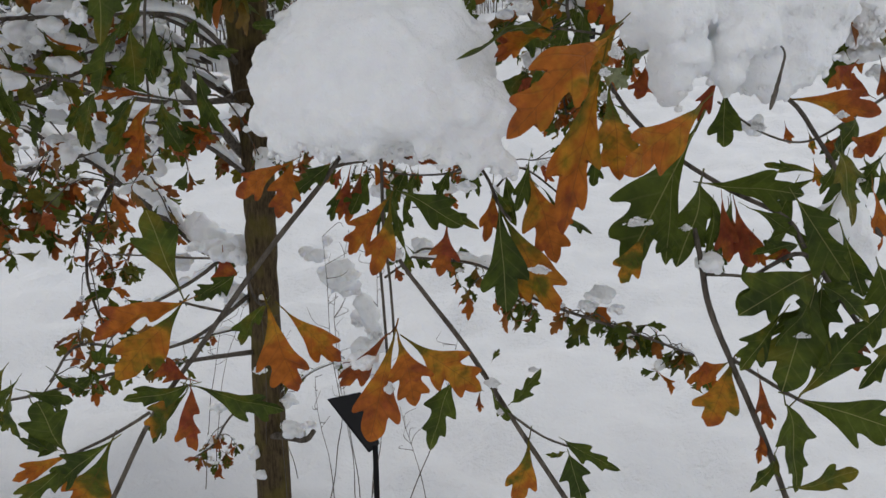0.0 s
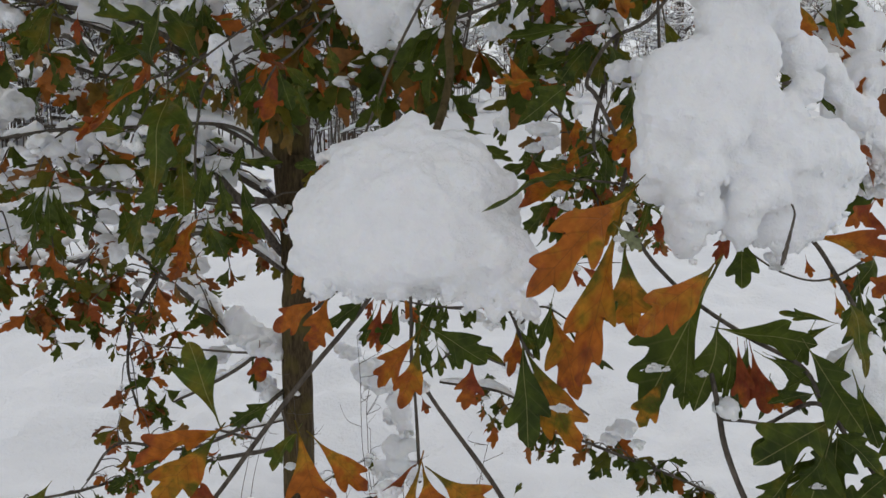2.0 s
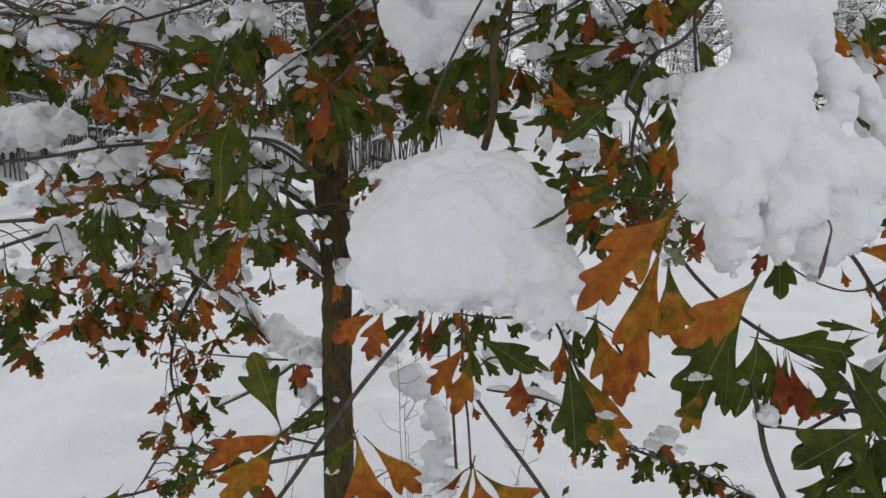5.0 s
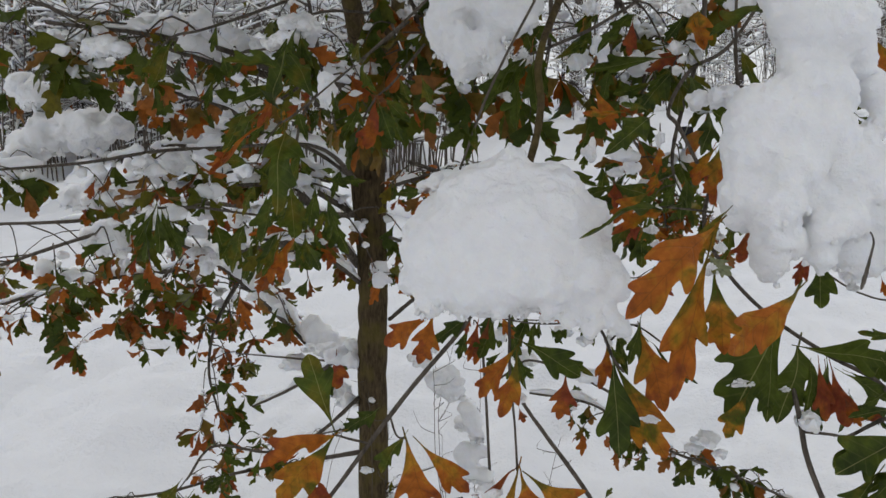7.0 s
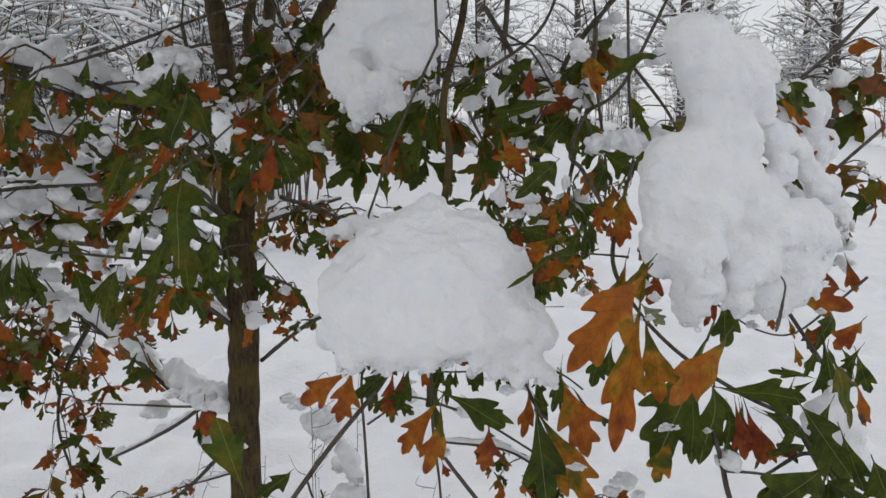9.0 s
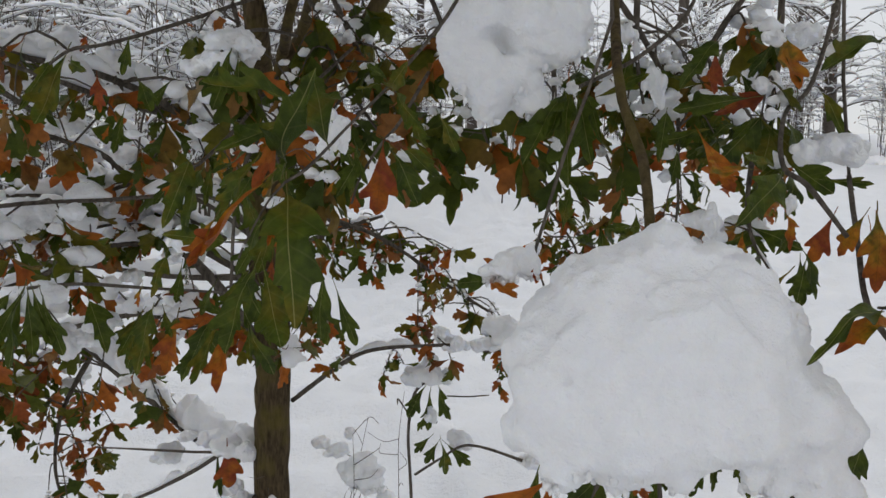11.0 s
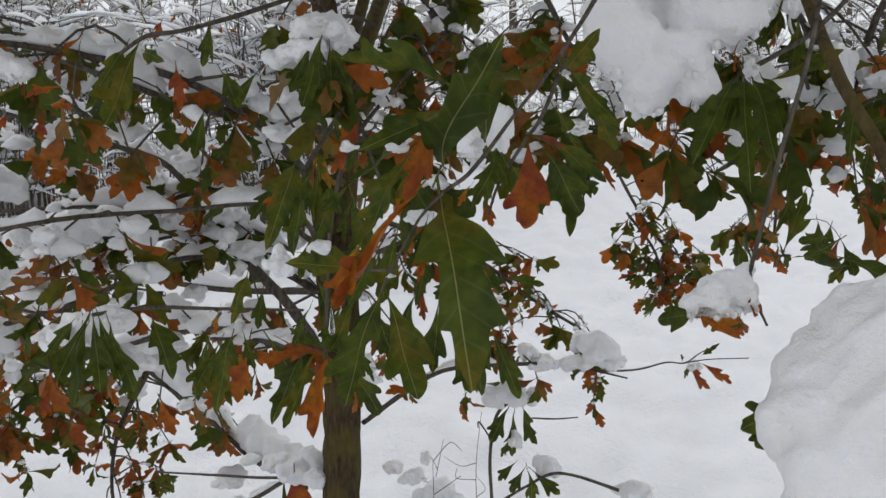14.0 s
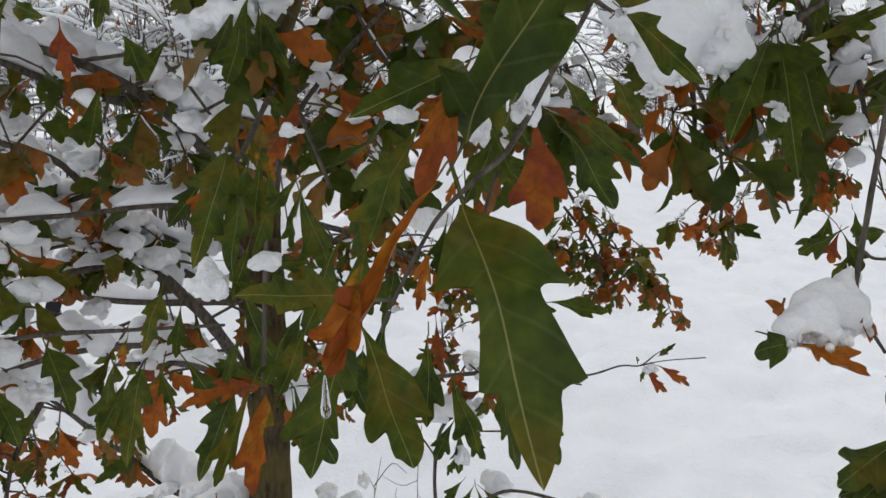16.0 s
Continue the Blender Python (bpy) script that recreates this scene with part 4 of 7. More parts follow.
leaf("d", bough, (0.649, 1.466, 1.740), (0.636, 1.454, 1.697), 1.02, -6, 0)
leaf("r", bough, (0.570, 1.406, 1.606), (0.576, 1.394, 1.577), 1.02, 25, 5)
leaf("m", bough, (0.606, 1.406, 1.597), (0.614, 1.394, 1.560), 0.90, -20, 3)
leaf("o", bough, (0.620, 1.406, 1.549), (0.628, 1.394, 1.511), 0.77, 29, 4)
leaf("d", bough, (0.319, 1.286, 1.757), (0.303, 1.274, 1.716), 1.15, -17, 3)
leaf("d", bough, (0.227, 1.346, 1.765), (0.206, 1.322, 1.718), 1.15, 18, 6)
leaf("m", bough, (0.483, 1.300, 1.993), (0.503, 1.270, 1.916), 0.80, 20, 4)
leaf("g", bough, (0.527, 1.300, 2.004), (0.542, 1.270, 1.933), 0.80, -20, 5)
leaf("d", bough, (0.437, 1.220, 1.880), (0.465, 1.200, 1.824), 1.00, 15, 3)
leaf("d", bough, (0.452, 1.220, 1.869), (0.480, 1.200, 1.833), 0.90, -25, 1)
leaf("y", bough, (0.536, 1.350, 1.979), (0.575, 1.300, 1.921), 0.60, 25, 6)
leaf("d", bough, (0.502, 1.250, 1.867), (0.534, 1.230, 1.826), 0.70, 10, 0)
leaf("r", bough, (0.565, 1.300, 1.778), (0.577, 1.280, 1.728), 0.80, 10, 3)
leaf("g", bough, (-0.489, 1.058, 1.315), (-0.478, 1.046, 1.255), 1.15, 30, 1)
leaf("d", bough, (-0.466, 1.058, 1.298), (-0.431, 1.034, 1.243), 1.41, 9, 6)
leaf("d", bough, (-0.448, 1.082, 1.331), (-0.402, 1.070, 1.310), 1.02, 30, 5)
leaf("g", bough, (-0.520, 1.106, 1.325), (-0.548, 1.094, 1.290), 1.15, -12, 4)
leaf("d", bough, (-0.436, 1.226, 1.318), (-0.444, 1.214, 1.288), 0.90, -12, 3)

# whorl of large leaves close to the end of the path
bough = limb("bough", oak, [(-0.123, 1.650, 2.237, 0.0034), (-0.187, 1.500, 2.086, 0.0028), (-0.269, 1.340, 1.971, 0.0018), (-0.313, 1.270, 1.921, 0.0015), (-0.353, 1.210, 1.875, 0.0017), (-0.375, 1.190, 1.859, 0.0015)], TWIG, 7, 5, 0.1)
leaf("g", bough, (-0.377, 1.220, 1.848), (-0.360, 1.120, 1.730), 0.92, 0, 2)
leaf("o", bough, (-0.395, 1.180, 1.861), (-0.449, 1.100, 1.789), 0.22, 25, 3)
leaf("o", bough, (-0.432, 1.140, 1.829), (-0.447, 1.100, 1.788), 0.75, 15, 3)
leaf("g", bough, (-0.340, 1.270, 1.897), (-0.347, 1.160, 1.964), 0.73, -8, 4)
leaf("g", bough, (-0.378, 1.210, 1.875), (-0.338, 1.120, 1.961), 0.77, -14, 1)
leaf("g", bough, (-0.357, 1.240, 1.938), (-0.445, 1.160, 1.952), 0.63, 20, 6)
leaf("g", bough, (-0.373, 1.220, 1.918), (-0.437, 1.160, 1.887), 0.61, -20, 1)
leaf("g", bough, (-0.400, 1.200, 1.889), (-0.431, 1.160, 1.831), 0.77, 25, 6)
leaf("o", bough, (-0.371, 1.220, 1.921), (-0.404, 1.180, 1.851), 0.51, 15, 5)
leaf("y", bough, (-0.370, 1.220, 1.908), (-0.403, 1.200, 1.888), 0.82, 25, 4)
leaf("g", bough, (-0.433, 1.375, 1.752), (-0.464, 1.350, 1.653), 0.90, 12, 1)
leaf("g", bough, (-0.426, 1.400, 1.748), (-0.397, 1.323, 1.664), 0.85, -12, 4)
leaf("g", bough, (-0.439, 1.220, 1.798), (-0.491, 1.180, 1.808), 0.87, 10, 0)
leaf("d", bough, (-0.388, 1.200, 1.838), (-0.394, 1.190, 1.812), 0.92, 7, 6)
leaf("o", bough, (-0.384, 1.210, 1.837), (-0.394, 1.200, 1.796), 0.51, -7, 3)
leaf("b", bough, (-0.392, 1.220, 1.785), (-0.391, 1.210, 1.760), 0.71, 11, 6)
leaf("d", bough, (-0.348, 1.280, 1.761), (-0.347, 1.240, 1.692), 0.61, -30, 4)
leaf("d", bough, (-0.333, 1.300, 1.738), (-0.310, 1.280, 1.678), 0.61, 8, 5)
leaf("d", bough, (-0.327, 1.240, 1.788), (-0.298, 1.220, 1.784), 0.71, -20, 4)
leaf("g", bough, (-0.354, 1.220, 1.808), (-0.333, 1.200, 1.781), 0.82, -28, 3)
leaf("d", bough, (-0.415, 1.240, 1.863), (-0.434, 1.220, 1.829), 0.82, -25, 0)
leaf("g", bough, (-0.277, 1.300, 1.958), (-0.310, 1.260, 1.952), 0.51, 50, 5)
leaf("g", bough, (-0.268, 1.280, 1.952), (-0.236, 1.240, 1.906), 0.71, 27, 1)
leaf("g", bough, (-0.272, 1.280, 1.954), (-0.257, 1.220, 1.979), 0.82, 15, 1)
leaf("d", bough, (-0.276, 1.320, 1.966), (-0.300, 1.300, 1.983), 0.82, 14, 5)
leaf("g", bough, (-0.392, 1.240, 1.891), (-0.443, 1.180, 1.865), 0.31, 60, 5)
leaf("g", bough, (-0.472, 1.550, 1.842), (-0.447, 1.500, 1.774), 0.82, 26, 3)
leaf("g", bough, (-0.500, 1.600, 1.853), (-0.517, 1.560, 1.780), 0.71, -25, 2)
leaf("d", bough, (-0.492, 1.620, 1.700), (-0.512, 1.580, 1.656), 0.71, 27, 4)
leaf("d", bough, (-0.542, 1.700, 1.686), (-0.562, 1.680, 1.636), 0.71, 19, 5)
leaf("g", bough, (-0.521, 1.600, 1.795), (-0.536, 1.560, 1.743), 0.71, -25, 3)
leaf("d", bough, (-0.386, 1.600, 1.761), (-0.400, 1.580, 1.706), 0.82, -8, 0)
leaf("g", bough, (-0.419, 1.600, 1.682), (-0.433, 1.570, 1.631), 0.82, -10, 0)
leaf("d", bough, (-0.440, 1.500, 1.798), (-0.468, 1.460, 1.729), 0.82, 29, 4)
leaf("g", bough, (-0.417, 1.450, 1.808), (-0.433, 1.400, 1.740), 0.82, 5, 3)
leaf("d", bough, (-0.401, 1.500, 1.733), (-0.413, 1.460, 1.671), 0.92, 29, 5)
leaf("g", bough, (-0.468, 1.550, 1.725), (-0.495, 1.500, 1.669), 0.82, 14, 3)
leaf("g", bough, (-0.447, 1.500, 1.721), (-0.419, 1.460, 1.660), 0.71, -10, 5)
leaf("g", bough, (-0.376, 1.400, 1.739), (-0.383, 1.360, 1.681), 0.82, -7, 6)
leaf("g", bough, (-0.360, 1.400, 1.707), (-0.346, 1.360, 1.660), 0.82, 28, 3)
leaf("d", bough, (-0.410, 1.400, 1.874), (-0.384, 1.370, 1.825), 0.82, -20, 0)
leaf("g", bough, (-0.339, 1.350, 1.921), (-0.316, 1.320, 1.874), 0.82, 27, 6)
leaf("m", bough, (-0.401, 1.350, 1.874), (-0.416, 1.330, 1.837), 0.61, 23, 3)
leaf("g", bough, (-0.312, 1.500, 1.872), (-0.326, 1.480, 1.827), 0.71, 29, 2)
leaf("g", bough, (-0.281, 1.600, 1.871), (-0.249, 1.560, 1.815), 0.82, 14, 0)
leaf("g", bough, (-0.249, 1.500, 1.940), (-0.225, 1.470, 1.894), 0.82, -23, 3)
leaf("g", bough, (-0.208, 1.500, 1.940), (-0.186, 1.470, 1.888), 0.82, -8, 5)
leaf("o", bough, (-0.384, 1.300, 1.817), (-0.396, 1.280, 1.779), 0.51, 13, 8)
limb("twig", bough, [(-0.375, 1.190, 1.859, 0.0013), (-0.394, 1.200, 1.838, 0.0011), (-0.415, 1.200, 1.800, 0.0011), (-0.422, 1.200, 1.784, 0.0011)])
limb("twig", bough, [(-0.415, 1.200, 1.800, 0.0010), (-0.431, 1.210, 1.799, 0.0010), (-0.441, 1.220, 1.798, 0.0008)])
limb("twig", bough, [(-0.269, 1.340, 1.971, 0.0019), (-0.269, 1.300, 1.956, 0.0013), (-0.268, 1.280, 1.952, 0.0011)])
bough = limb("bough", oak, [(-0.217, 1.600, 2.004, 0.0029), (-0.260, 1.500, 1.929, 0.0023), (-0.284, 1.460, 1.900, 0.0019), (-0.311, 1.460, 1.856, 0.0017), (-0.322, 1.460, 1.823, 0.0014)], TWIG, 7, 5, 0.1)
leaf("r", bough, (-0.282, 1.450, 1.897), (-0.290, 1.410, 1.811), 0.97, 5, 4)
leaf("g", bough, (-0.271, 1.420, 1.893), (-0.240, 1.380, 1.828), 0.87, -6, 5)
leaf("g", bough, (-0.276, 1.440, 1.904), (-0.212, 1.400, 1.857), 0.61, -21, 5)
leaf("d", bough, (-0.306, 1.460, 1.897), (-0.340, 1.440, 1.832), 0.71, -22, 6)
leaf("d", bough, (-0.317, 1.460, 1.900), (-0.300, 1.440, 1.848), 0.61, 23, 1)
leaf("r", bough, (-0.324, 1.500, 1.843), (-0.315, 1.490, 1.808), 0.92, 15, 3)
leaf("b", bough, (-0.284, 1.420, 1.906), (-0.251, 1.400, 1.892), 0.51, 9, 4)
leaf("b", bough, (-0.216, 1.440, 1.888), (-0.198, 1.420, 1.848), 0.41, -23, 3)
leaf("y", bough, (-0.339, 1.460, 1.856), (-0.354, 1.450, 1.833), 0.61, 25, 5)
leaf("g", bough, (-0.247, 1.450, 1.910), (-0.218, 1.430, 1.872), 0.51, -17, 3)

# boughs round the trunk
bough = limb("bough", oak, [(-0.347, 2.200, 2.110, 0.0082), (-0.453, 1.950, 1.972, 0.0052), (-0.491, 1.750, 1.893, 0.0037), (-0.513, 1.720, 1.799, 0.0029), (-0.522, 1.720, 1.682, 0.0026), (-0.527, 1.730, 1.608, 0.0022)], TWIG, 7, 5, 0.1)
leaf("o", bough, (-0.525, 1.730, 1.608), (-0.536, 1.660, 1.517), 0.77, 6, 1)
leaf("b", bough, (-0.525, 1.720, 1.622), (-0.604, 1.660, 1.621), 0.61, 25, 8)
leaf("g", bough, (-0.557, 1.720, 1.615), (-0.593, 1.680, 1.530), 0.82, 10, 0)
leaf("g", bough, (-0.493, 1.700, 1.623), (-0.448, 1.660, 1.548), 0.92, 30, 5)
leaf("g", bough, (-0.493, 1.700, 1.612), (-0.484, 1.660, 1.564), 0.71, -11, 6)
leaf("g", bough, (-0.536, 1.700, 1.627), (-0.575, 1.660, 1.531), 0.51, 7, 3)
leaf("d", bough, (-0.518, 1.740, 1.617), (-0.574, 1.720, 1.653), 0.61, -23, 6)
leaf("d", bough, (-0.476, 1.720, 1.614), (-0.458, 1.700, 1.581), 0.71, -18, 0)
leaf("b", bough, (-0.478, 1.660, 1.902), (-0.504, 1.640, 1.865), 0.92, -12, 6)
leaf("r", bough, (-0.474, 1.720, 1.935), (-0.484, 1.700, 1.898), 0.92, 13, 3)
leaf("g", bough, (-0.504, 1.660, 1.935), (-0.493, 1.640, 1.898), 0.71, -31, 1)
leaf("m", bough, (-0.525, 1.660, 1.905), (-0.514, 1.640, 1.859), 0.71, -24, 6)
bough = limb("bough", oak, [(-0.480, 2.000, 2.028, 0.0054), (-0.513, 1.750, 1.929, 0.0033), (-0.513, 1.500, 1.879, 0.0023), (-0.518, 1.450, 1.868, 0.0019)], TWIG, 7, 5, 0.1)
leaf("g", bough, (-0.521, 1.440, 1.875), (-0.541, 1.380, 1.795), 0.77, -19, 0)
leaf("g", bough, (-0.506, 1.440, 1.864), (-0.512, 1.380, 1.789), 0.77, 26, 0)
leaf("o", bough, (-0.523, 1.430, 1.869), (-0.539, 1.400, 1.821), 0.36, 50, 7)
leaf("d", bough, (-0.536, 1.460, 1.863), (-0.566, 1.440, 1.821), 0.71, -21, 6)
leaf("g", bough, (-0.498, 1.460, 1.874), (-0.501, 1.430, 1.821), 0.61, -22, 3)
leaf("g", bough, (-0.468, 1.500, 1.856), (-0.498, 1.480, 1.826), 0.61, 18, 4)
leaf("g", bough, (-0.493, 1.500, 1.746), (-0.525, 1.480, 1.772), 0.61, 19, 1)
leaf("m", bough, (-0.507, 1.500, 1.885), (-0.489, 1.480, 1.851), 0.61, -30, 5)
leaf("d", bough, (-0.473, 1.560, 1.836), (-0.479, 1.550, 1.787), 0.61, 29, 1)
bough = limb("bough", oak, [(-0.406, 2.400, 2.296, 0.0080), (-0.540, 2.100, 2.188, 0.0057), (-0.633, 1.800, 2.088, 0.0038), (-0.680, 1.640, 2.040, 0.0029), (-0.718, 1.600, 2.025, 0.0025), (-0.769, 1.600, 1.985, 0.0016)], TWIG, 7, 5, 0.1)
leaf("g", bough, (-0.722, 1.600, 2.021), (-0.744, 1.540, 1.920), 0.82, -9, 3)
leaf("g", bough, (-0.740, 1.600, 2.013), (-0.769, 1.550, 1.939), 0.61, -26, 2)
leaf("g", bough, (-0.716, 1.600, 2.010), (-0.680, 1.560, 1.993), 0.92, 13, 1)
leaf("r", bough, (-0.674, 1.580, 1.992), (-0.662, 1.550, 1.938), 0.71, -18, 8)
leaf("d", bough, (-0.637, 1.640, 1.993), (-0.608, 1.600, 1.942), 0.82, -27, 5)
leaf("g", bough, (-0.663, 1.660, 1.946), (-0.668, 1.620, 1.883), 0.71, -12, 3)
leaf("o", bough, (-0.684, 1.660, 1.926), (-0.692, 1.650, 1.903), 0.61, -6, 4)
leaf("g", bough, (-0.732, 1.600, 1.997), (-0.730, 1.560, 1.931), 0.61, 29, 0)
leaf("d", bough, (-0.603, 1.700, 1.996), (-0.634, 1.680, 1.950), 0.71, -16, 3)
leaf("o", bough, (-0.834, 1.660, 1.972), (-0.865, 1.620, 1.956), 0.82, 25, 7)
leaf("o", bough, (-0.858, 1.660, 1.953), (-0.818, 1.640, 1.945), 0.82, -29, 8)
leaf("r", bough, (-0.865, 1.660, 1.940), (-0.858, 1.640, 1.906), 0.82, -21, 6)
leaf("g", bough, (-0.652, 1.660, 2.057), (-0.659, 1.640, 1.996), 0.61, -27, 5)
leaf("r", bough, (-0.711, 1.660, 2.056), (-0.716, 1.640, 2.028), 0.61, -25, 8)
bough = limb("bough", oak, [(-0.473, 2.300, 2.146, 0.0076), (-0.505, 2.000, 2.116, 0.0053), (-0.534, 1.850, 2.082, 0.0039), (-0.545, 1.800, 2.051, 0.0030)], TWIG, 7, 5, 0.1)
leaf("d", bough, (-0.530, 1.800, 2.055), (-0.553, 1.760, 1.952), 0.77, 12, 4)
leaf("d", bough, (-0.519, 1.800, 2.044), (-0.514, 1.770, 1.963), 0.71, -14, 3)
leaf("d", bough, (-0.545, 1.800, 2.044), (-0.574, 1.780, 1.975), 0.71, -9, 4)
leaf("g", bough, (-0.515, 1.800, 2.037), (-0.485, 1.780, 1.971), 0.71, 13, 0)
leaf("d", bough, (-0.532, 1.780, 2.034), (-0.531, 1.760, 1.981), 0.71, -6, 0)
bough = limb("bough", oak, [(-0.679, 2.600, 1.521, 0.0093), (-0.780, 2.200, 1.597, 0.0058), (-0.833, 1.950, 1.644, 0.0044), (-0.877, 1.820, 1.657, 0.0031)], TWIG, 7, 5, 0.1)
leaf("d", bough, (-0.877, 1.800, 1.657), (-0.906, 1.750, 1.575), 0.82, -27, 4)
leaf("d", bough, (-0.873, 1.790, 1.655), (-0.877, 1.740, 1.540), 0.61, 31, 5)
leaf("d", bough, (-0.865, 1.790, 1.655), (-0.840, 1.740, 1.559), 0.71, -11, 4)
leaf("d", bough, (-0.861, 1.800, 1.657), (-0.818, 1.760, 1.571), 0.82, -15, 3)
leaf("d", bough, (-0.847, 1.800, 1.649), (-0.800, 1.760, 1.555), 0.71, 5, 5)
leaf("d", bough, (-0.904, 1.810, 1.648), (-0.935, 1.780, 1.600), 0.71, -25, 0)
leaf("d", bough, (-0.897, 1.830, 1.643), (-0.882, 1.800, 1.562), 0.82, 19, 1)
leaf("r", bough, (-0.980, 1.900, 1.527), (-0.986, 1.880, 1.482), 1.02, -17, 6)
leaf("g", bough, (-0.656, 1.850, 1.709), (-0.675, 1.820, 1.640), 0.92, 8, 2)
leaf("o", bough, (-0.700, 1.860, 1.659), (-0.703, 1.840, 1.620), 0.82, 30, 6)
leaf("g", bough, (-0.681, 1.850, 1.615), (-0.695, 1.800, 1.508), 0.82, 10, 0)
leaf("g", bough, (-0.702, 1.860, 1.605), (-0.734, 1.820, 1.537), 0.71, -19, 3)
leaf("g", bough, (-0.665, 1.860, 1.616), (-0.644, 1.830, 1.569), 0.82, -8, 6)
leaf("g", bough, (-0.690, 1.860, 1.592), (-0.676, 1.820, 1.515), 0.61, 24, 1)
leaf("g", bough, (-0.723, 1.880, 1.588), (-0.718, 1.850, 1.528), 0.61, -6, 4)
leaf("d", bough, (-0.641, 1.900, 1.685), (-0.648, 1.880, 1.620), 0.82, -18, 3)

# bough that hangs beside the tall snow mass overhead
bough = limb("bough", oak, [(0.312, 1.900, 2.330, 0.0109), (0.239, 1.800, 2.145, 0.0086), (0.124, 1.680, 2.049, 0.0049), (0.025, 1.600, 1.998, 0.0032), (-0.024, 1.560, 1.978, 0.0025)], TWIG, 7, 5, 0.1)
leaf("d", bough, (-0.025, 1.560, 1.976), (-0.095, 1.500, 1.873), 0.71, 18, 1)
leaf("d", bough, (-0.028, 1.550, 1.974), (-0.064, 1.500, 1.908), 0.82, 27, 3)
leaf("d", bough, (-0.022, 1.550, 1.974), (-0.033, 1.490, 1.842), 0.66, 26, 1)
leaf("d", bough, (-0.008, 1.560, 1.972), (0.002, 1.510, 1.874), 0.82, 14, 1)
leaf("g", bough, (-0.026, 1.570, 1.973), (-0.104, 1.530, 1.915), 0.71, -22, 3)
leaf("d", bough, (0.006, 1.570, 1.976), (0.020, 1.530, 1.903), 0.61, 9, 1)
leaf("g", bough, (0.026, 1.600, 1.972), (0.088, 1.540, 2.003), 0.51, 30, 3)
leaf("d", bough, (0.037, 1.620, 2.004), (-0.002, 1.600, 2.026), 0.71, 6, 1)
leaf("g", bough, (0.105, 1.700, 2.066), (0.081, 1.660, 1.985), 0.61, 8, 5)
leaf("o", bough, (-0.001, 1.620, 2.026), (-0.014, 1.600, 1.982), 0.26, 60, 5)
bough = limb("bough", oak, [(-0.005, 1.400, 2.054, 0.0023), (-0.044, 1.340, 1.971, 0.0021), (-0.077, 1.310, 1.895, 0.0021), (-0.103, 1.290, 1.819, 0.0020), (-0.115, 1.280, 1.785, 0.0018)], TWIG, 7, 5, 0.1)
leaf("g", bough, (-0.087, 1.280, 1.802), (-0.088, 1.240, 1.853), 0.61, -27, 6)
leaf("d", bough, (-0.081, 1.280, 1.799), (-0.061, 1.220, 1.796), 0.56, -35, 3)
limb("twig", bough, [(-0.104, 1.290, 1.803, 0.0014), (-0.095, 1.290, 1.798, 0.0011), (-0.081, 1.280, 1.799, 0.0011)])
limb("twig", bough, [(-0.094, 1.250, 1.727, 0.0009), (-0.093, 1.200, 1.707, 0.0010), (-0.114, 1.100, 1.710, 0.0010)])
limb("twig", bough, [(-0.115, 1.280, 1.785, 0.0016), (-0.112, 1.280, 1.766, 0.0013), (-0.107, 1.260, 1.743, 0.0011)])
leaf("o", bough, (-0.173, 1.280, 1.754), (-0.144, 1.220, 1.742), 0.92, -42, 6)
leaf("o", bough, (-0.147, 1.300, 1.748), (-0.172, 1.290, 1.773), 1.02, 28, 7)
leaf("r", bough, (-0.113, 1.280, 1.773), (-0.117, 1.260, 1.750), 1.12, -27, 6)
leaf("d", bough, (-0.163, 1.270, 1.753), (-0.205, 1.240, 1.753), 0.92, -8, 5)
leaf("d", bough, (-0.108, 1.290, 1.768), (-0.122, 1.280, 1.763), 1.02, -27, 0)
leaf("g", bough, (-0.035, 1.330, 1.666), (-0.112, 1.300, 1.640), 0.82, 23, 4)
leaf("d", bough, (-0.025, 1.330, 1.659), (-0.098, 1.300, 1.625), 0.82, 19, 5)
leaf("d", bough, (-0.020, 1.350, 1.630), (-0.095, 1.320, 1.625), 0.71, 20, 6)
leaf("d", bough, (0.061, 1.500, 1.792), (0.016, 1.480, 1.790), 0.82, 17, 5)
leaf("d", bough, (0.093, 1.600, 1.806), (0.085, 1.580, 1.767), 0.82, -19, 4)

# leaves and twigs beside the tall pile of snow
bough = limb("bough", oak, [(0.506, 1.800, 2.214, 0.0063), (0.355, 1.600, 2.005, 0.0042), (0.266, 1.500, 1.949, 0.0039), (0.217, 1.400, 1.880, 0.0035), (0.226, 1.350, 1.854, 0.0034), (0.250, 1.300, 1.798, 0.0029)], TWIG, 7, 5, 0.1)
leaf("d", bough, (0.166, 1.500, 2.041), (0.103, 1.460, 1.972), 0.82, 31, 0)
leaf("r", bough, (0.164, 1.500, 2.034), (0.156, 1.480, 1.970), 0.92, -13, 3)
leaf("d", bough, (0.217, 1.500, 1.969), (0.089, 1.450, 1.947), 0.51, -7, 3)
leaf("o", bough, (0.095, 1.360, 1.914), (0.127, 1.330, 1.846), 0.92, 13, 3)
leaf("o", bough, (0.143, 1.320, 1.874), (0.073, 1.300, 1.872), 0.61, 30, 4)
leaf("g", bough, (0.177, 1.320, 1.866), (0.107, 1.280, 1.810), 1.02, -6, 0)
leaf("g", bough, (0.182, 1.340, 1.874), (0.133, 1.320, 1.888), 0.82, 29, 5)
leaf("d", bough, (0.213, 1.360, 1.804), (0.184, 1.340, 1.772), 0.82, -18, 0)
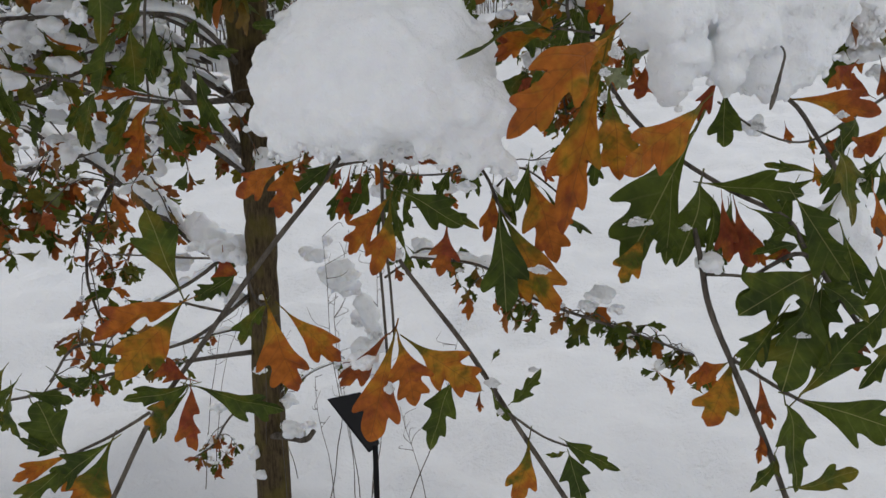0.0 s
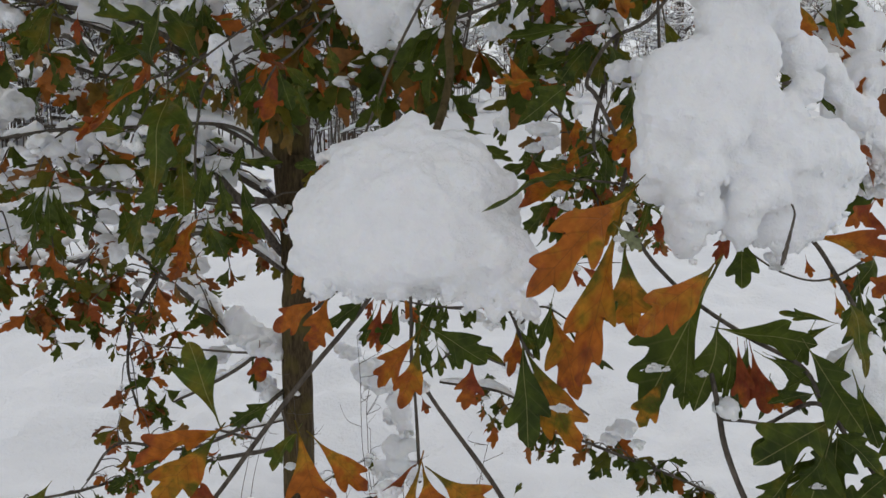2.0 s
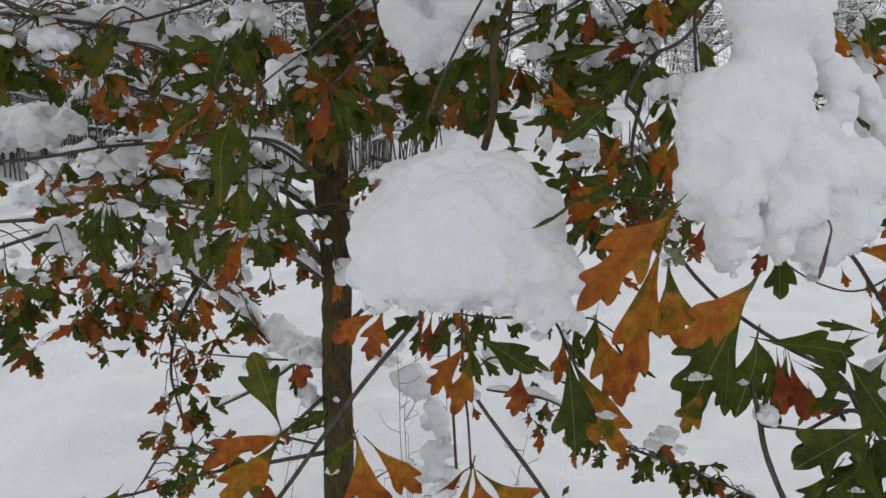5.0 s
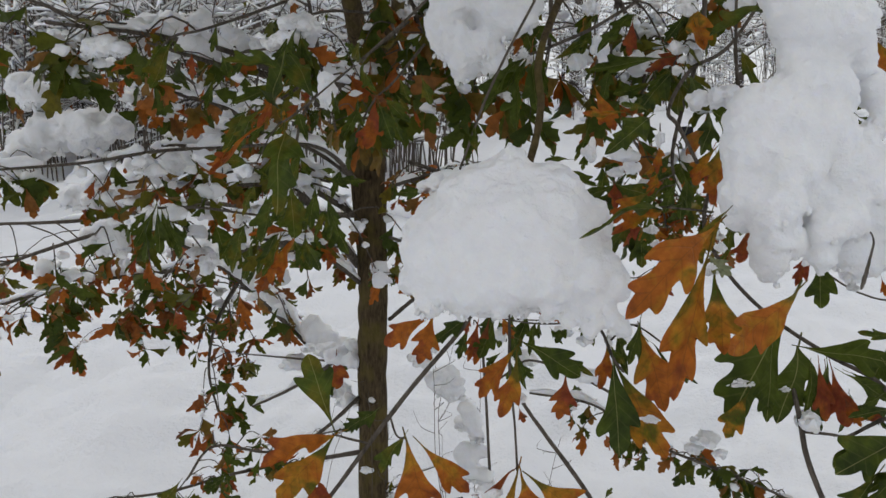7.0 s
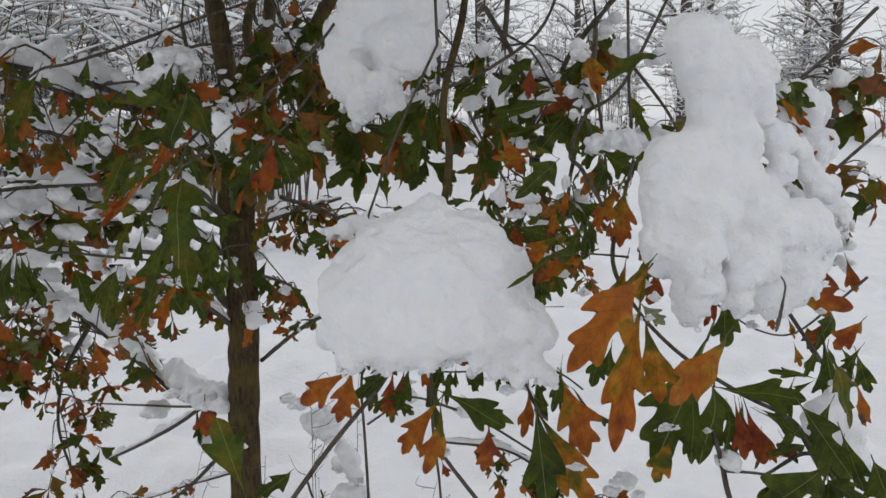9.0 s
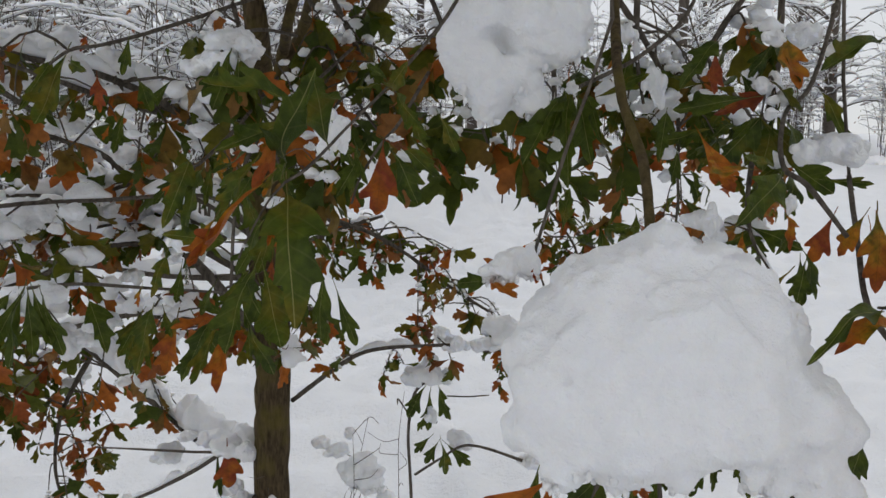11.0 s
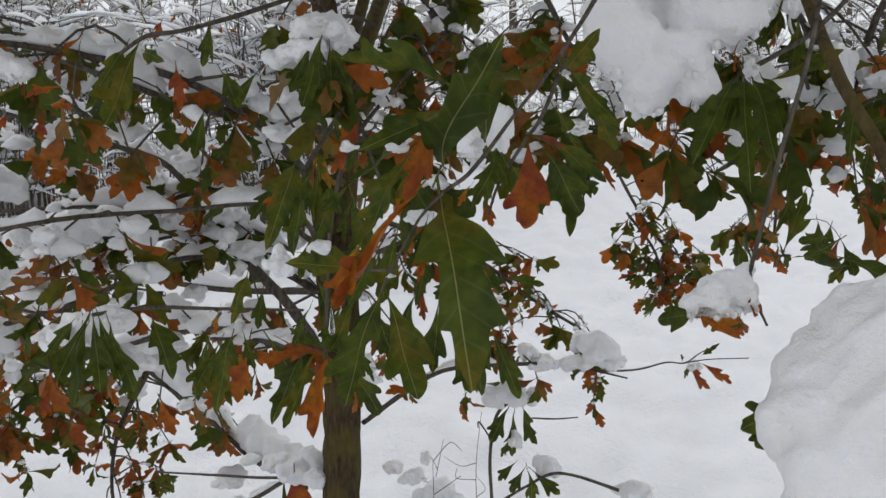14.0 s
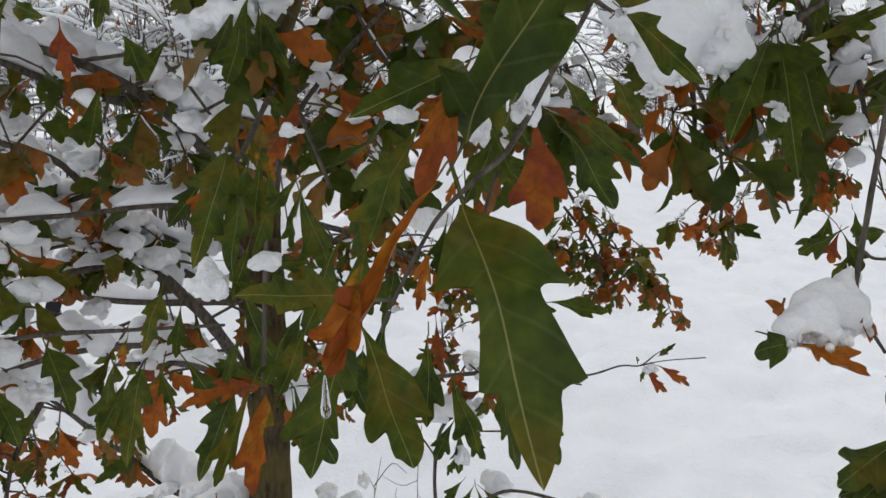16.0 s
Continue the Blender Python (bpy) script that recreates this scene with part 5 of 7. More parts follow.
leaf("o", bough, (0.196, 1.340, 1.821), (0.192, 1.320, 1.778), 0.92, -11, 1)
leaf("g", bough, (0.369, 1.600, 1.984), (0.406, 1.570, 1.892), 0.51, 16, 0)
leaf("g", bough, (0.319, 1.500, 1.859), (0.381, 1.470, 1.854), 0.61, 15, 6)
leaf("d", bough, (0.243, 1.400, 1.781), (0.248, 1.360, 1.714), 0.71, -30, 5)
leaf("y", bough, (0.282, 1.320, 1.823), (0.240, 1.300, 1.775), 0.82, 15, 3)
leaf("o", bough, (0.277, 1.300, 1.811), (0.282, 1.280, 1.748), 0.82, 12, 3)
leaf("d", bough, (0.153, 1.600, 1.903), (0.140, 1.580, 1.845), 0.82, -13, 3)
leaf("g", bough, (0.099, 1.700, 1.840), (0.073, 1.680, 1.778), 0.82, -29, 1)
leaf("d", bough, (0.153, 1.550, 1.870), (0.160, 1.530, 1.831), 0.82, -22, 1)
leaf("r", bough, (0.170, 1.600, 1.811), (0.157, 1.580, 1.754), 0.82, -23, 7)
leaf("d", bough, (0.242, 1.600, 2.011), (0.261, 1.580, 1.969), 0.92, 16, 4)
leaf("g", bough, (0.395, 1.500, 2.050), (0.284, 1.450, 1.998), 0.61, 19, 1)
leaf("d", bough, (0.134, 1.600, 1.952), (0.118, 1.580, 1.878), 0.82, 16, 0)
clump((0.154, 1.500, 1.801), 0.031, 0.027, 0.023, 348, 1)
clump((0.167, 1.480, 1.780), 0.020, 0.016, 0.017, 54, 2)
clump((0.143, 1.500, 1.770), 0.017, 0.015, 0.014, 217, 1)
clump((0.451, 1.700, 1.905), 0.053, 0.044, 0.022, 117, 0)
clump((0.414, 1.700, 1.889), 0.031, 0.028, 0.015, 248, 5)
clump((0.273, 1.600, 2.003), 0.030, 0.022, 0.038, 343, 1)
clump((0.384, 1.700, 2.085), 0.029, 0.027, 0.031, 345, 2)
clump((0.452, 1.700, 2.064), 0.031, 0.023, 0.022, 168, 3)
clump((0.116, 1.600, 1.993), 0.018, 0.018, 0.036, 82, 5)
clump((0.071, 1.650, 1.971), 0.021, 0.018, 0.026, 287, 0)
clump((0.100, 1.700, 2.079), 0.021, 0.015, 0.027, 242, 0)
clump((0.196, 1.330, 1.835), 0.009, 0.007, 0.017, 55, 4)

# snow
snow_mass("snow_lump", [(-0.023, 1.120, 1.699, 0.115, 0.900), (-0.078, 1.100, 1.694, 0.078, 0.900), (0.028, 1.100, 1.696, 0.079, 0.900), (-0.063, 1.120, 1.745, 0.070, 0.900), (0.016, 1.120, 1.746, 0.070, 0.900), (-0.027, 1.120, 1.776, 0.051, 0.900), (-0.027, 1.120, 1.808, 0.028, 0.900), (-0.121, 1.080, 1.674, 0.050, 0.900), (-0.144, 1.080, 1.654, 0.035, 0.900), (-0.107, 1.060, 1.643, 0.032, 0.900), (-0.062, 1.040, 1.656, 0.040, 0.900), (-0.015, 1.040, 1.663, 0.043, 0.900), (0.032, 1.040, 1.659, 0.040, 0.900), (0.075, 1.060, 1.665, 0.045, 0.900), (0.102, 1.060, 1.655, 0.032, 0.900), (0.089, 1.050, 1.622, 0.028, 0.900), (0.109, 1.040, 1.613, 0.017, 0.900), (0.059, 1.050, 1.634, 0.024, 0.900), (-0.098, 1.050, 1.628, 0.016, 0.900), (0.006, 1.030, 1.642, 0.020, 0.900), (-0.110, 1.120, 1.723, 0.053, 0.900), (0.063, 1.120, 1.722, 0.048, 0.900), (-0.132, 1.100, 1.708, 0.042, 0.9), (-0.140, 1.075, 1.690, 0.036, 0.9), (-0.131, 1.050, 1.622, 0.018, 0.9), (-0.086, 1.045, 1.617, 0.014, 1.1), (-0.072, 1.035, 1.629, 0.019, 0.9), (-0.036, 1.030, 1.624, 0.015, 1.0), (0.027, 1.030, 1.621, 0.015, 1.1), (0.052, 1.040, 1.611, 0.015, 1.1), (0.083, 1.040, 1.600, 0.014, 1.2), (0.121, 1.045, 1.602, 0.014, 1.0)], 0.004, "great rounded cap of fresh snow on a bent oak bough", 0.0085, 18)
snow_mass("snow_lump", [(0.366, 1.120, 1.981, 0.063, 0.900), (0.334, 1.100, 1.941, 0.033, 0.900), (0.412, 1.130, 1.948, 0.030, 0.900), (0.446, 1.140, 1.905, 0.028, 0.900), (0.449, 1.120, 1.861, 0.024, 0.900), (0.485, 1.160, 1.886, 0.025, 0.900), (0.507, 1.160, 1.862, 0.022, 0.900), (0.529, 1.160, 1.834, 0.026, 0.900), (0.350, 1.100, 1.896, 0.056, 0.900), (0.299, 1.060, 1.866, 0.054, 0.900), (0.345, 1.070, 1.844, 0.055, 0.900), (0.272, 1.030, 1.822, 0.043, 0.900), (0.307, 1.020, 1.810, 0.043, 0.900), (0.260, 1.020, 1.778, 0.031, 0.900), (0.290, 1.000, 1.765, 0.037, 0.900), (0.257, 1.030, 1.752, 0.023, 0.900), (0.296, 1.000, 1.725, 0.030, 0.900), (0.292, 1.010, 1.695, 0.023, 0.900), (0.286, 1.020, 1.676, 0.011, 0.900), (0.316, 1.010, 1.721, 0.017, 0.900), (0.401, 1.100, 1.818, 0.047, 0.900), (0.377, 1.090, 1.791, 0.037, 0.900), (0.352, 1.060, 1.751, 0.031, 0.900), (0.337, 1.040, 1.778, 0.032, 0.900), (0.344, 1.050, 1.739, 0.023, 0.900), (0.349, 1.050, 1.714, 0.021, 0.900), (0.353, 1.050, 1.726, 0.025, 0.900), (0.405, 1.050, 1.794, 0.046, 0.900), (0.442, 1.050, 1.791, 0.043, 0.900), (0.476, 1.060, 1.772, 0.027, 0.900), (0.462, 1.060, 1.752, 0.029, 0.900), (0.443, 1.050, 1.718, 0.026, 0.900), (0.431, 1.050, 1.698, 0.023, 0.900), (0.371, 1.012, 1.754, 0.030, 0.900), (0.356, 1.000, 1.741, 0.024, 0.900), (0.352, 1.010, 1.708, 0.019, 0.900), (0.353, 1.020, 1.683, 0.011, 0.900), (0.393, 1.050, 1.704, 0.032, 0.900), (0.417, 1.050, 1.684, 0.019, 0.900), (0.343, 1.100, 1.998, 0.051, 0.900), (0.319, 1.100, 2.032, 0.040, 0.900), (0.350, 1.035, 1.738, 0.030, 0.9), (0.419, 1.050, 1.747, 0.032, 0.9), (0.385, 1.040, 1.745, 0.026, 0.9)], 0.0042, "tall lumpy mass of fresh snow piled on oak leaves", 0.0095, 30, 130)
bough = limb("twig", oak, [(0.409, 1.030, 1.735, 0.0009), (0.405, 1.000, 1.725, 0.0012), (0.398, 0.990, 1.701, 0.0018), (0.393, 0.988, 1.679, 0.0026), (0.391, 0.988, 1.669, 0.0012)], TWIG, 6, 2, 0.2, "brown bud twig sticking out of the snow")
snow_mass("snow_lump", [(0.586, 1.420, 1.933, 0.029, 0.900), (0.603, 1.420, 1.978, 0.034, 0.900), (0.630, 1.420, 1.949, 0.034, 0.900), (0.610, 1.400, 1.844, 0.036, 0.900), (0.630, 1.400, 1.811, 0.037, 0.900), (0.662, 1.400, 1.769, 0.043, 0.900), (0.631, 1.400, 1.886, 0.039, 0.900)], 0.005, "rounded lump of fresh snow caught between oak twigs", 0.012, 6)
snow_mass("snow_lump", [(0.535, 1.120, 1.517, 0.034, 0.900), (0.553, 1.120, 1.485, 0.037, 0.900), (0.571, 1.120, 1.455, 0.027, 0.900), (0.523, 1.120, 1.499, 0.028, 0.900), (0.551, 1.130, 1.533, 0.021, 0.900)], 0.005, "rounded lump of fresh snow caught between oak twigs", 0.01, 6)
snow_mass("snow_lump", [(-0.174, 1.550, 2.044, 0.036, 1.100), (-0.153, 1.550, 2.086, 0.046, 1.000), (-0.157, 1.540, 2.008, 0.037, 1.100), (-0.135, 1.540, 1.973, 0.034, 1.000), (-0.138, 1.540, 1.945, 0.019, 1.000), (-0.097, 1.540, 1.994, 0.032, 1.000), (-0.078, 1.540, 1.966, 0.027, 0.900), (-0.082, 1.550, 2.065, 0.043, 1.000), (-0.032, 1.550, 2.072, 0.039, 1.000), (-0.048, 1.540, 2.029, 0.028, 0.800), (-0.020, 1.540, 2.035, 0.021, 0.700), (-0.117, 1.560, 2.129, 0.064, 1.000), (-0.038, 1.560, 2.136, 0.057, 1.000), (-0.115, 1.580, 2.049, 0.033, 0.900)], 0.005, "hanging mass of fresh snow on oak twigs overhead", 0.009, 14, 50)
crumbs((0.263, 0.998, 1.545), 0.0198, 0.0089, 0.0111, 10, 3)
crumbs((0.319, 1.010, 1.536), 0.0082, 0.0037, 0.0082, 9, 1)
crumbs((0.191, 0.914, 1.656), 0.0098, 0.0044, 0.0109, 9, 0)
crumbs((0.163, 1.052, 1.474), 0.0160, 0.0072, 0.0120, -5, 0)
crumbs((0.571, 1.178, 1.545), 0.0117, 0.0053, 0.0117, -12, 2)
crumbs((0.430, 0.938, 1.437), 0.0101, 0.0046, 0.0072, -5, 3)
crumbs((-0.014, 1.022, 1.334), 0.0081, 0.0036, 0.0175, 16, 0)
crumbs((0.080, 1.118, 1.576), 0.0152, 0.0069, 0.0111, -10, 3)
crumbs((0.110, 1.070, 1.321), 0.0127, 0.0057, 0.0155, -5, 0)
crumbs((0.160, 1.070, 1.340), 0.0084, 0.0038, 0.0084, 19, 2)
crumbs((0.120, 1.058, 1.288), 0.0056, 0.0025, 0.0098, -15, 0)
crumbs((0.150, 1.130, 1.582), 0.0070, 0.0031, 0.0056, -0, 2)
crumbs((0.179, 1.250, 1.699), 0.0151, 0.0068, 0.0151, 18, 0)
crumbs((0.224, 0.986, 1.729), 0.0104, 0.0047, 0.0127, -0, 2)
clump((0.351, 1.010, 1.497), 0.024, 0.017, 0.014, 291, 2)
clump((-0.051, 1.058, 1.359), 0.022, 0.020, 0.012, 70, 2)
clump((-0.011, 1.106, 1.479), 0.013, 0.010, 0.015, 105, 3)
clump((0.076, 1.106, 1.565), 0.012, 0.011, 0.011, 276, 0)
clump((0.254, 1.010, 1.483), 0.003, 0.002, 0.006, 107, 2)
crumbs((-0.351, 1.190, 1.892), 0.0074, 0.0033, 0.0089, 18, 0)
crumbs((-0.427, 1.150, 1.818), 0.0038, 0.0017, 0.0069, 1, 0)
crumbs((-0.271, 1.230, 1.902), 0.0104, 0.0047, 0.0080, -11, 1)
crumbs((-0.051, 1.490, 1.899), 0.0093, 0.0042, 0.0174, -9, 0)
crumbs((-0.053, 1.500, 1.908), 0.0094, 0.0042, 0.0070, -14, 0)
crumbs((-0.275, 1.270, 1.950), 0.0051, 0.0023, 0.0059, 2, 3)
crumbs((-0.415, 1.190, 1.797), 0.0045, 0.0020, 0.0034, 19, 3)
crumbs((-0.527, 1.780, 2.067), 0.0223, 0.0100, 0.0193, 14, 1)
crumbs((-0.026, 1.520, 1.977), 0.0119, 0.0054, 0.0202, -16, 2)
clump((-0.410, 1.200, 1.891), 0.010, 0.008, 0.003, 30, 1)
clump((-0.392, 1.250, 1.836), 0.013, 0.011, 0.006, 6, 2)
clump((-0.495, 1.420, 1.796), 0.014, 0.012, 0.009, 344, 4)
clump((-0.483, 1.640, 1.897), 0.013, 0.013, 0.005, 159, 3)
snow_mass("snow_lump", [(-0.149, 1.270, 1.766, 0.018, 0.900), (-0.125, 1.280, 1.769, 0.017, 0.900), (-0.114, 1.290, 1.785, 0.010, 0.900), (-0.169, 1.260, 1.763, 0.012, 0.700), (-0.120, 1.270, 1.761, 0.009, 0.900), (-0.108, 1.300, 1.794, 0.004, 0.900), (-0.136, 1.280, 1.778, 0.012, 0.900), (-0.150, 1.250, 1.759, 0.009, 0.700)], 0.0028, "crumbly heap of snow weighing down an orange leaf", 0.006, 6)
clump((-0.328, 1.280, 1.910), 0.013, 0.011, 0.027, 344, 4)
clump((0.321, 1.450, 1.902), 0.038, 0.037, 0.030, 247, 4)
clump((0.275, 1.450, 1.898), 0.032, 0.023, 0.013, 58, 4)
clump((-0.523, 1.850, 2.062), 0.051, 0.042, 0.045, 214, 5)
clump((-0.583, 1.850, 2.032), 0.036, 0.032, 0.031, 229, 0)
clump((0.065, 1.200, 1.736), 0.013, 0.010, 0.012, 152, 5)
clump((0.088, 1.300, 1.814), 0.014, 0.012, 0.026, 315, 3)
clump((0.234, 1.600, 1.780), 0.015, 0.015, 0.015, 136, 1)
clump((-0.536, 1.820, 2.069), 0.049, 0.047, 0.034, 53, 1)
clump((-0.555, 1.820, 2.042), 0.034, 0.028, 0.027, 350, 2)
clump((-0.510, 1.820, 2.060), 0.027, 0.020, 0.029, 152, 2)
clump((-0.909, 1.860, 1.628), 0.055, 0.041, 0.027, 131, 0)
clump((-0.871, 1.860, 1.642), 0.045, 0.041, 0.025, 44, 1)
clump((-0.962, 1.870, 1.616), 0.029, 0.027, 0.019, 28, 5)
clump((-0.393, 1.220, 1.894), 0.015, 0.012, 0.007, 323, 1)
clump((-0.547, 1.500, 1.769), 0.018, 0.014, 0.024, 7, 3)

# broad mounds of snow that weigh down the leaf clusters
for mound in (
    [(-1.594, 2.400, 1.770, 0.055, 0.9), (-1.512, 2.400, 1.812, 0.066, 0.9), (-1.433, 2.400, 1.829, 0.061, 0.9), (-1.354, 2.400, 1.839, 0.060, 0.9), (-1.291, 2.400, 1.826, 0.041, 0.9), (-1.616, 2.400, 1.730, 0.035, 0.9), (-1.384, 2.400, 1.795, 0.049, 0.9)],
    [(-1.465, 2.550, 1.468, 0.040, 0.9), (-1.404, 2.550, 1.496, 0.050, 0.9), (-1.381, 2.550, 1.459, 0.036, 0.9), (-1.437, 2.550, 1.444, 0.032, 0.9)],
    [(-1.169, 2.100, 2.046, 0.026, 0.9), (-1.129, 2.100, 2.056, 0.029, 0.9), (-1.091, 2.100, 2.045, 0.019, 0.9)],
    [(-1.734, 2.900, 1.570, 0.051, 0.9), (-1.654, 2.900, 1.592, 0.059, 0.9), (-1.554, 2.900, 1.601, 0.058, 0.9), (-1.478, 2.900, 1.573, 0.040, 0.9), (-1.624, 2.900, 1.541, 0.045, 0.9)],
    [(-0.933, 2.450, 2.109, 0.030, 0.9), (-0.899, 2.450, 2.068, 0.045, 0.9), (-0.874, 2.450, 2.046, 0.028, 0.9)],
    [(-1.379, 2.700, 1.709, 0.041, 0.9), (-1.256, 2.700, 1.721, 0.049, 0.9), (-1.175, 2.700, 1.733, 0.040, 0.9), (-1.316, 2.700, 1.677, 0.037, 0.9)],
    [(-1.581, 2.400, 1.962, 0.039, 0.9), (-1.535, 2.400, 1.935, 0.043, 0.9), (-1.563, 2.400, 1.914, 0.027, 0.9)],
    [(-1.186, 2.600, 2.157, 0.049, 0.9), (-1.130, 2.600, 2.139, 0.039, 0.9), (-1.087, 2.600, 2.173, 0.029, 0.9), (-1.229, 2.600, 2.135, 0.027, 0.9)],
    [(-0.350, 1.360, 1.932, 0.013, 0.9), (-0.347, 1.360, 1.914, 0.015, 0.9), (-0.347, 1.360, 1.895, 0.013, 0.9)],
):
    size = max(r for _, _, _, r, _ in mound)
    deeper = [(x + 0.3 * r, y + 0.8 * r, z - 0.1 * r, 0.9 * r, k) for x, y, z, r, k in mound]
    snow_mass("snow_mound", mound + deeper, size * 0.16, "crumbly mound of fresh snow bending down a cluster of oak leaves", size * 0.30, 4, 60)["group"] = "snow heaps"

icicle = tagged(new("icicle", mesh_from("icicle", *tube_data(spline([(-0.449, 1.100, 1.790, 0.0004), (-0.449, 1.100, 1.786, 0.0010), (-0.449, 1.100, 1.781, 0.0016), (-0.449, 1.100, 1.777, 0.0021), (-0.449, 1.100, 1.774, 0.0016), (-0.449, 1.100, 1.773, 0.0005)], 5), 10, 0.08, 3), ICE)), "clear little icicle hanging from an orange oak leaf", "icicle")


# limbs of the tree, with their sprays of leaves and the snow on them
spray([(-0.700, 3.050, 0.927, 0.0128), (-0.822, 3.250, 0.877, 0.0137), (-0.949, 3.350, 0.875, 0.0141), (-1.091, 3.450, 0.956, 0.0145), (-1.225, 3.500, 1.043, 0.0136), (-1.388, 3.600, 1.138, 0.0129), (-1.527, 3.700, 1.183, 0.0132), (-1.673, 3.750, 1.241, 0.0100), (-1.928, 3.800, 1.323, 0.0078), (-2.185, 3.800, 1.323, 0.0056)], 24, 0.12, 1, 0.46, (0.060, 0.05), 1, -0.5, (0.45, 1.0), 0.6, 6)
snow_on_branch([(-0.822, 3.250, 0.888, 0.0137), (-0.949, 3.350, 0.888, 0.0141), (-1.091, 3.450, 0.970, 0.0145), (-1.225, 3.500, 1.058, 0.0136), (-1.388, 3.600, 1.150, 0.0129), (-1.527, 3.700, 1.195, 0.0132), (-1.673, 3.750, 1.250, 0.0100)], 0.078, 0.135, 57, -0.9)
spray([(-1.659, 3.500, 1.177, 0.0070), (-1.730, 3.400, 1.090, 0.0056), (-1.800, 3.320, 1.020, 0.0045), (-1.850, 3.300, 0.960, 0.0030)], 9, 0.12, 58, 0.2, (0.012, 0.03), 1, 0.3, (0.2, 1.0), 0.7, 7)
spray([(-2.009, 3.400, 1.137, 0.0060), (-2.120, 3.350, 1.110, 0.0050), (-2.230, 3.300, 1.060, 0.0042), (-2.340, 3.300, 0.990, 0.0030)], 9, 0.12, 59, 0.2, (0.014, 0.03), 0, 0.3, (0.1, 1.0), 0.7, 7)
spray([(-0.697, 2.980, 0.353, 0.0060), (-0.756, 2.980, 0.345, 0.0051), (-0.801, 2.980, 0.294, 0.0042), (-0.849, 2.980, 0.212, 0.0033), (-0.939, 2.980, 0.148, 0.0024)], 7, 0.06, 71, 0.09, (0.012, 0.018), 1, 0.1, (0.5, 1.0), 0.6, 5)
spray([(-0.698, 3.050, 0.667, 0.0050), (-0.779, 3.050, 0.644, 0.0043), (-0.865, 3.050, 0.621, 0.0035), (-0.974, 3.050, 0.584, 0.0028), (-1.082, 3.050, 0.567, 0.0020)], 6, 0.05, 72, 0.10, (0.014, 0.02), 1, 0.1, (0.4, 1.0), 0.5, 3)
spray([(-0.588, 3.000, 0.413, 0.0040), (-0.523, 3.000, 0.459, 0.0034), (-0.459, 3.000, 0.505, 0.0028), (-0.384, 3.000, 0.539, 0.0022)], 4, 0.05, 73, 0.10, (0.012, 0.02), 0, 0.1, (0.5, 1.0), 0.4, 2)
clump((-0.627, 2.970, 0.804), 0.018, 0.014, 0.022, 50, 1, "patch of fresh snow caught on rough oak bark")
clump((-0.649, 2.965, 0.524), 0.026, 0.021, 0.014, 15, 2, "patch of fresh snow caught on rough oak bark")
clump((-0.690, 2.955, 0.188), 0.030, 0.024, 0.035, 284, 3, "patch of fresh snow caught on rough oak bark")
clump((-0.672, 2.950, 0.102), 0.028, 0.022, 0.030, 354, 0, "patch of fresh snow caught on rough oak bark")
clump((-0.814, 2.980, 0.369), 0.034, 0.027, 0.022, 224, 4, "small heap of fresh snow on a low oak twig")
clump((-0.858, 2.980, 0.235), 0.030, 0.024, 0.020, 105, 2, "small heap of fresh snow on a low oak twig")
clump((-0.727, 3.000, 0.785), 0.050, 0.040, 0.050, 95, 1, "small heap of fresh snow on a low oak twig")
clump((-0.558, 3.000, 0.390), 0.035, 0.028, 0.030, 5, 5, "small heap of fresh snow on a low oak twig")
limb("branch", oak, [(-0.713, 3.050, 0.908, 0.0082), (-0.794, 3.100, 0.910, 0.0084), (-0.928, 3.200, 0.806, 0.0077), (-1.089, 3.300, 0.698, 0.0070), (-1.259, 3.400, 0.596, 0.0051)])
snow_on_branch([(-0.794, 3.100, 0.910, 0.0084), (-0.928, 3.200, 0.806, 0.0077), (-1.089, 3.300, 0.698, 0.0070), (-1.259, 3.400, 0.596, 0.0051)], 0.03, 0.045, 41, -0.4)
limb("branch", oak, [(-0.713, 3.050, 0.927, 0.0046), (-0.885, 3.100, 0.911, 0.0046), (-1.062, 3.150, 0.904, 0.0038), (-1.244, 3.200, 0.897, 0.0029)])
limb("branch", oak, [(-1.527, 3.700, 1.187, 0.0088), (-1.405, 3.600, 1.236, 0.0075), (-1.248, 3.500, 1.309, 0.0062), (-1.058, 3.400, 1.388, 0.0050)])
snow_on_branch([(-1.527, 3.700, 1.187, 0.0088), (-1.405, 3.600, 1.236, 0.0075), (-1.248, 3.500, 1.309, 0.0062), (-1.151, 3.450, 1.349, 0.0051)], 0.04, 0.08, 42, -0.5)
clump((-0.768, 3.080, 0.946), 0.074, 0.073, 0.048, 216, 1, "heap of fresh snow in the fork of an oak limb")
clump((-0.840, 3.150, 0.942), 0.057, 0.048, 0.038, 28, 2, "heap of fresh snow in the fork of an oak limb")
clump((-0.713, 3.000, 0.945), 0.036, 0.035, 0.054, 11, 1, "heap of fresh snow in the fork of an oak limb")
clump((-1.120, 3.450, 1.024), 0.054, 0.051, 0.054, 31, 1, "heap of fresh snow in the fork of an oak limb")
clump((-0.778, 3.100, 0.794), 0.045, 0.042, 0.056, 134, 1, "heap of fresh snow in the fork of an oak limb")
clump((-1.239, 3.600, 1.192), 0.064, 0.048, 0.043, 187, 5, "heap of fresh snow in the fork of an oak limb")
clump((-1.465, 3.650, 1.226), 0.087, 0.075, 0.048, 102, 0, "heap of fresh snow in the fork of an oak limb")
leaf("r", oak, (-0.777, 3.030, 0.961), (-0.765, 2.980, 0.835), 1.33, 0, 4)
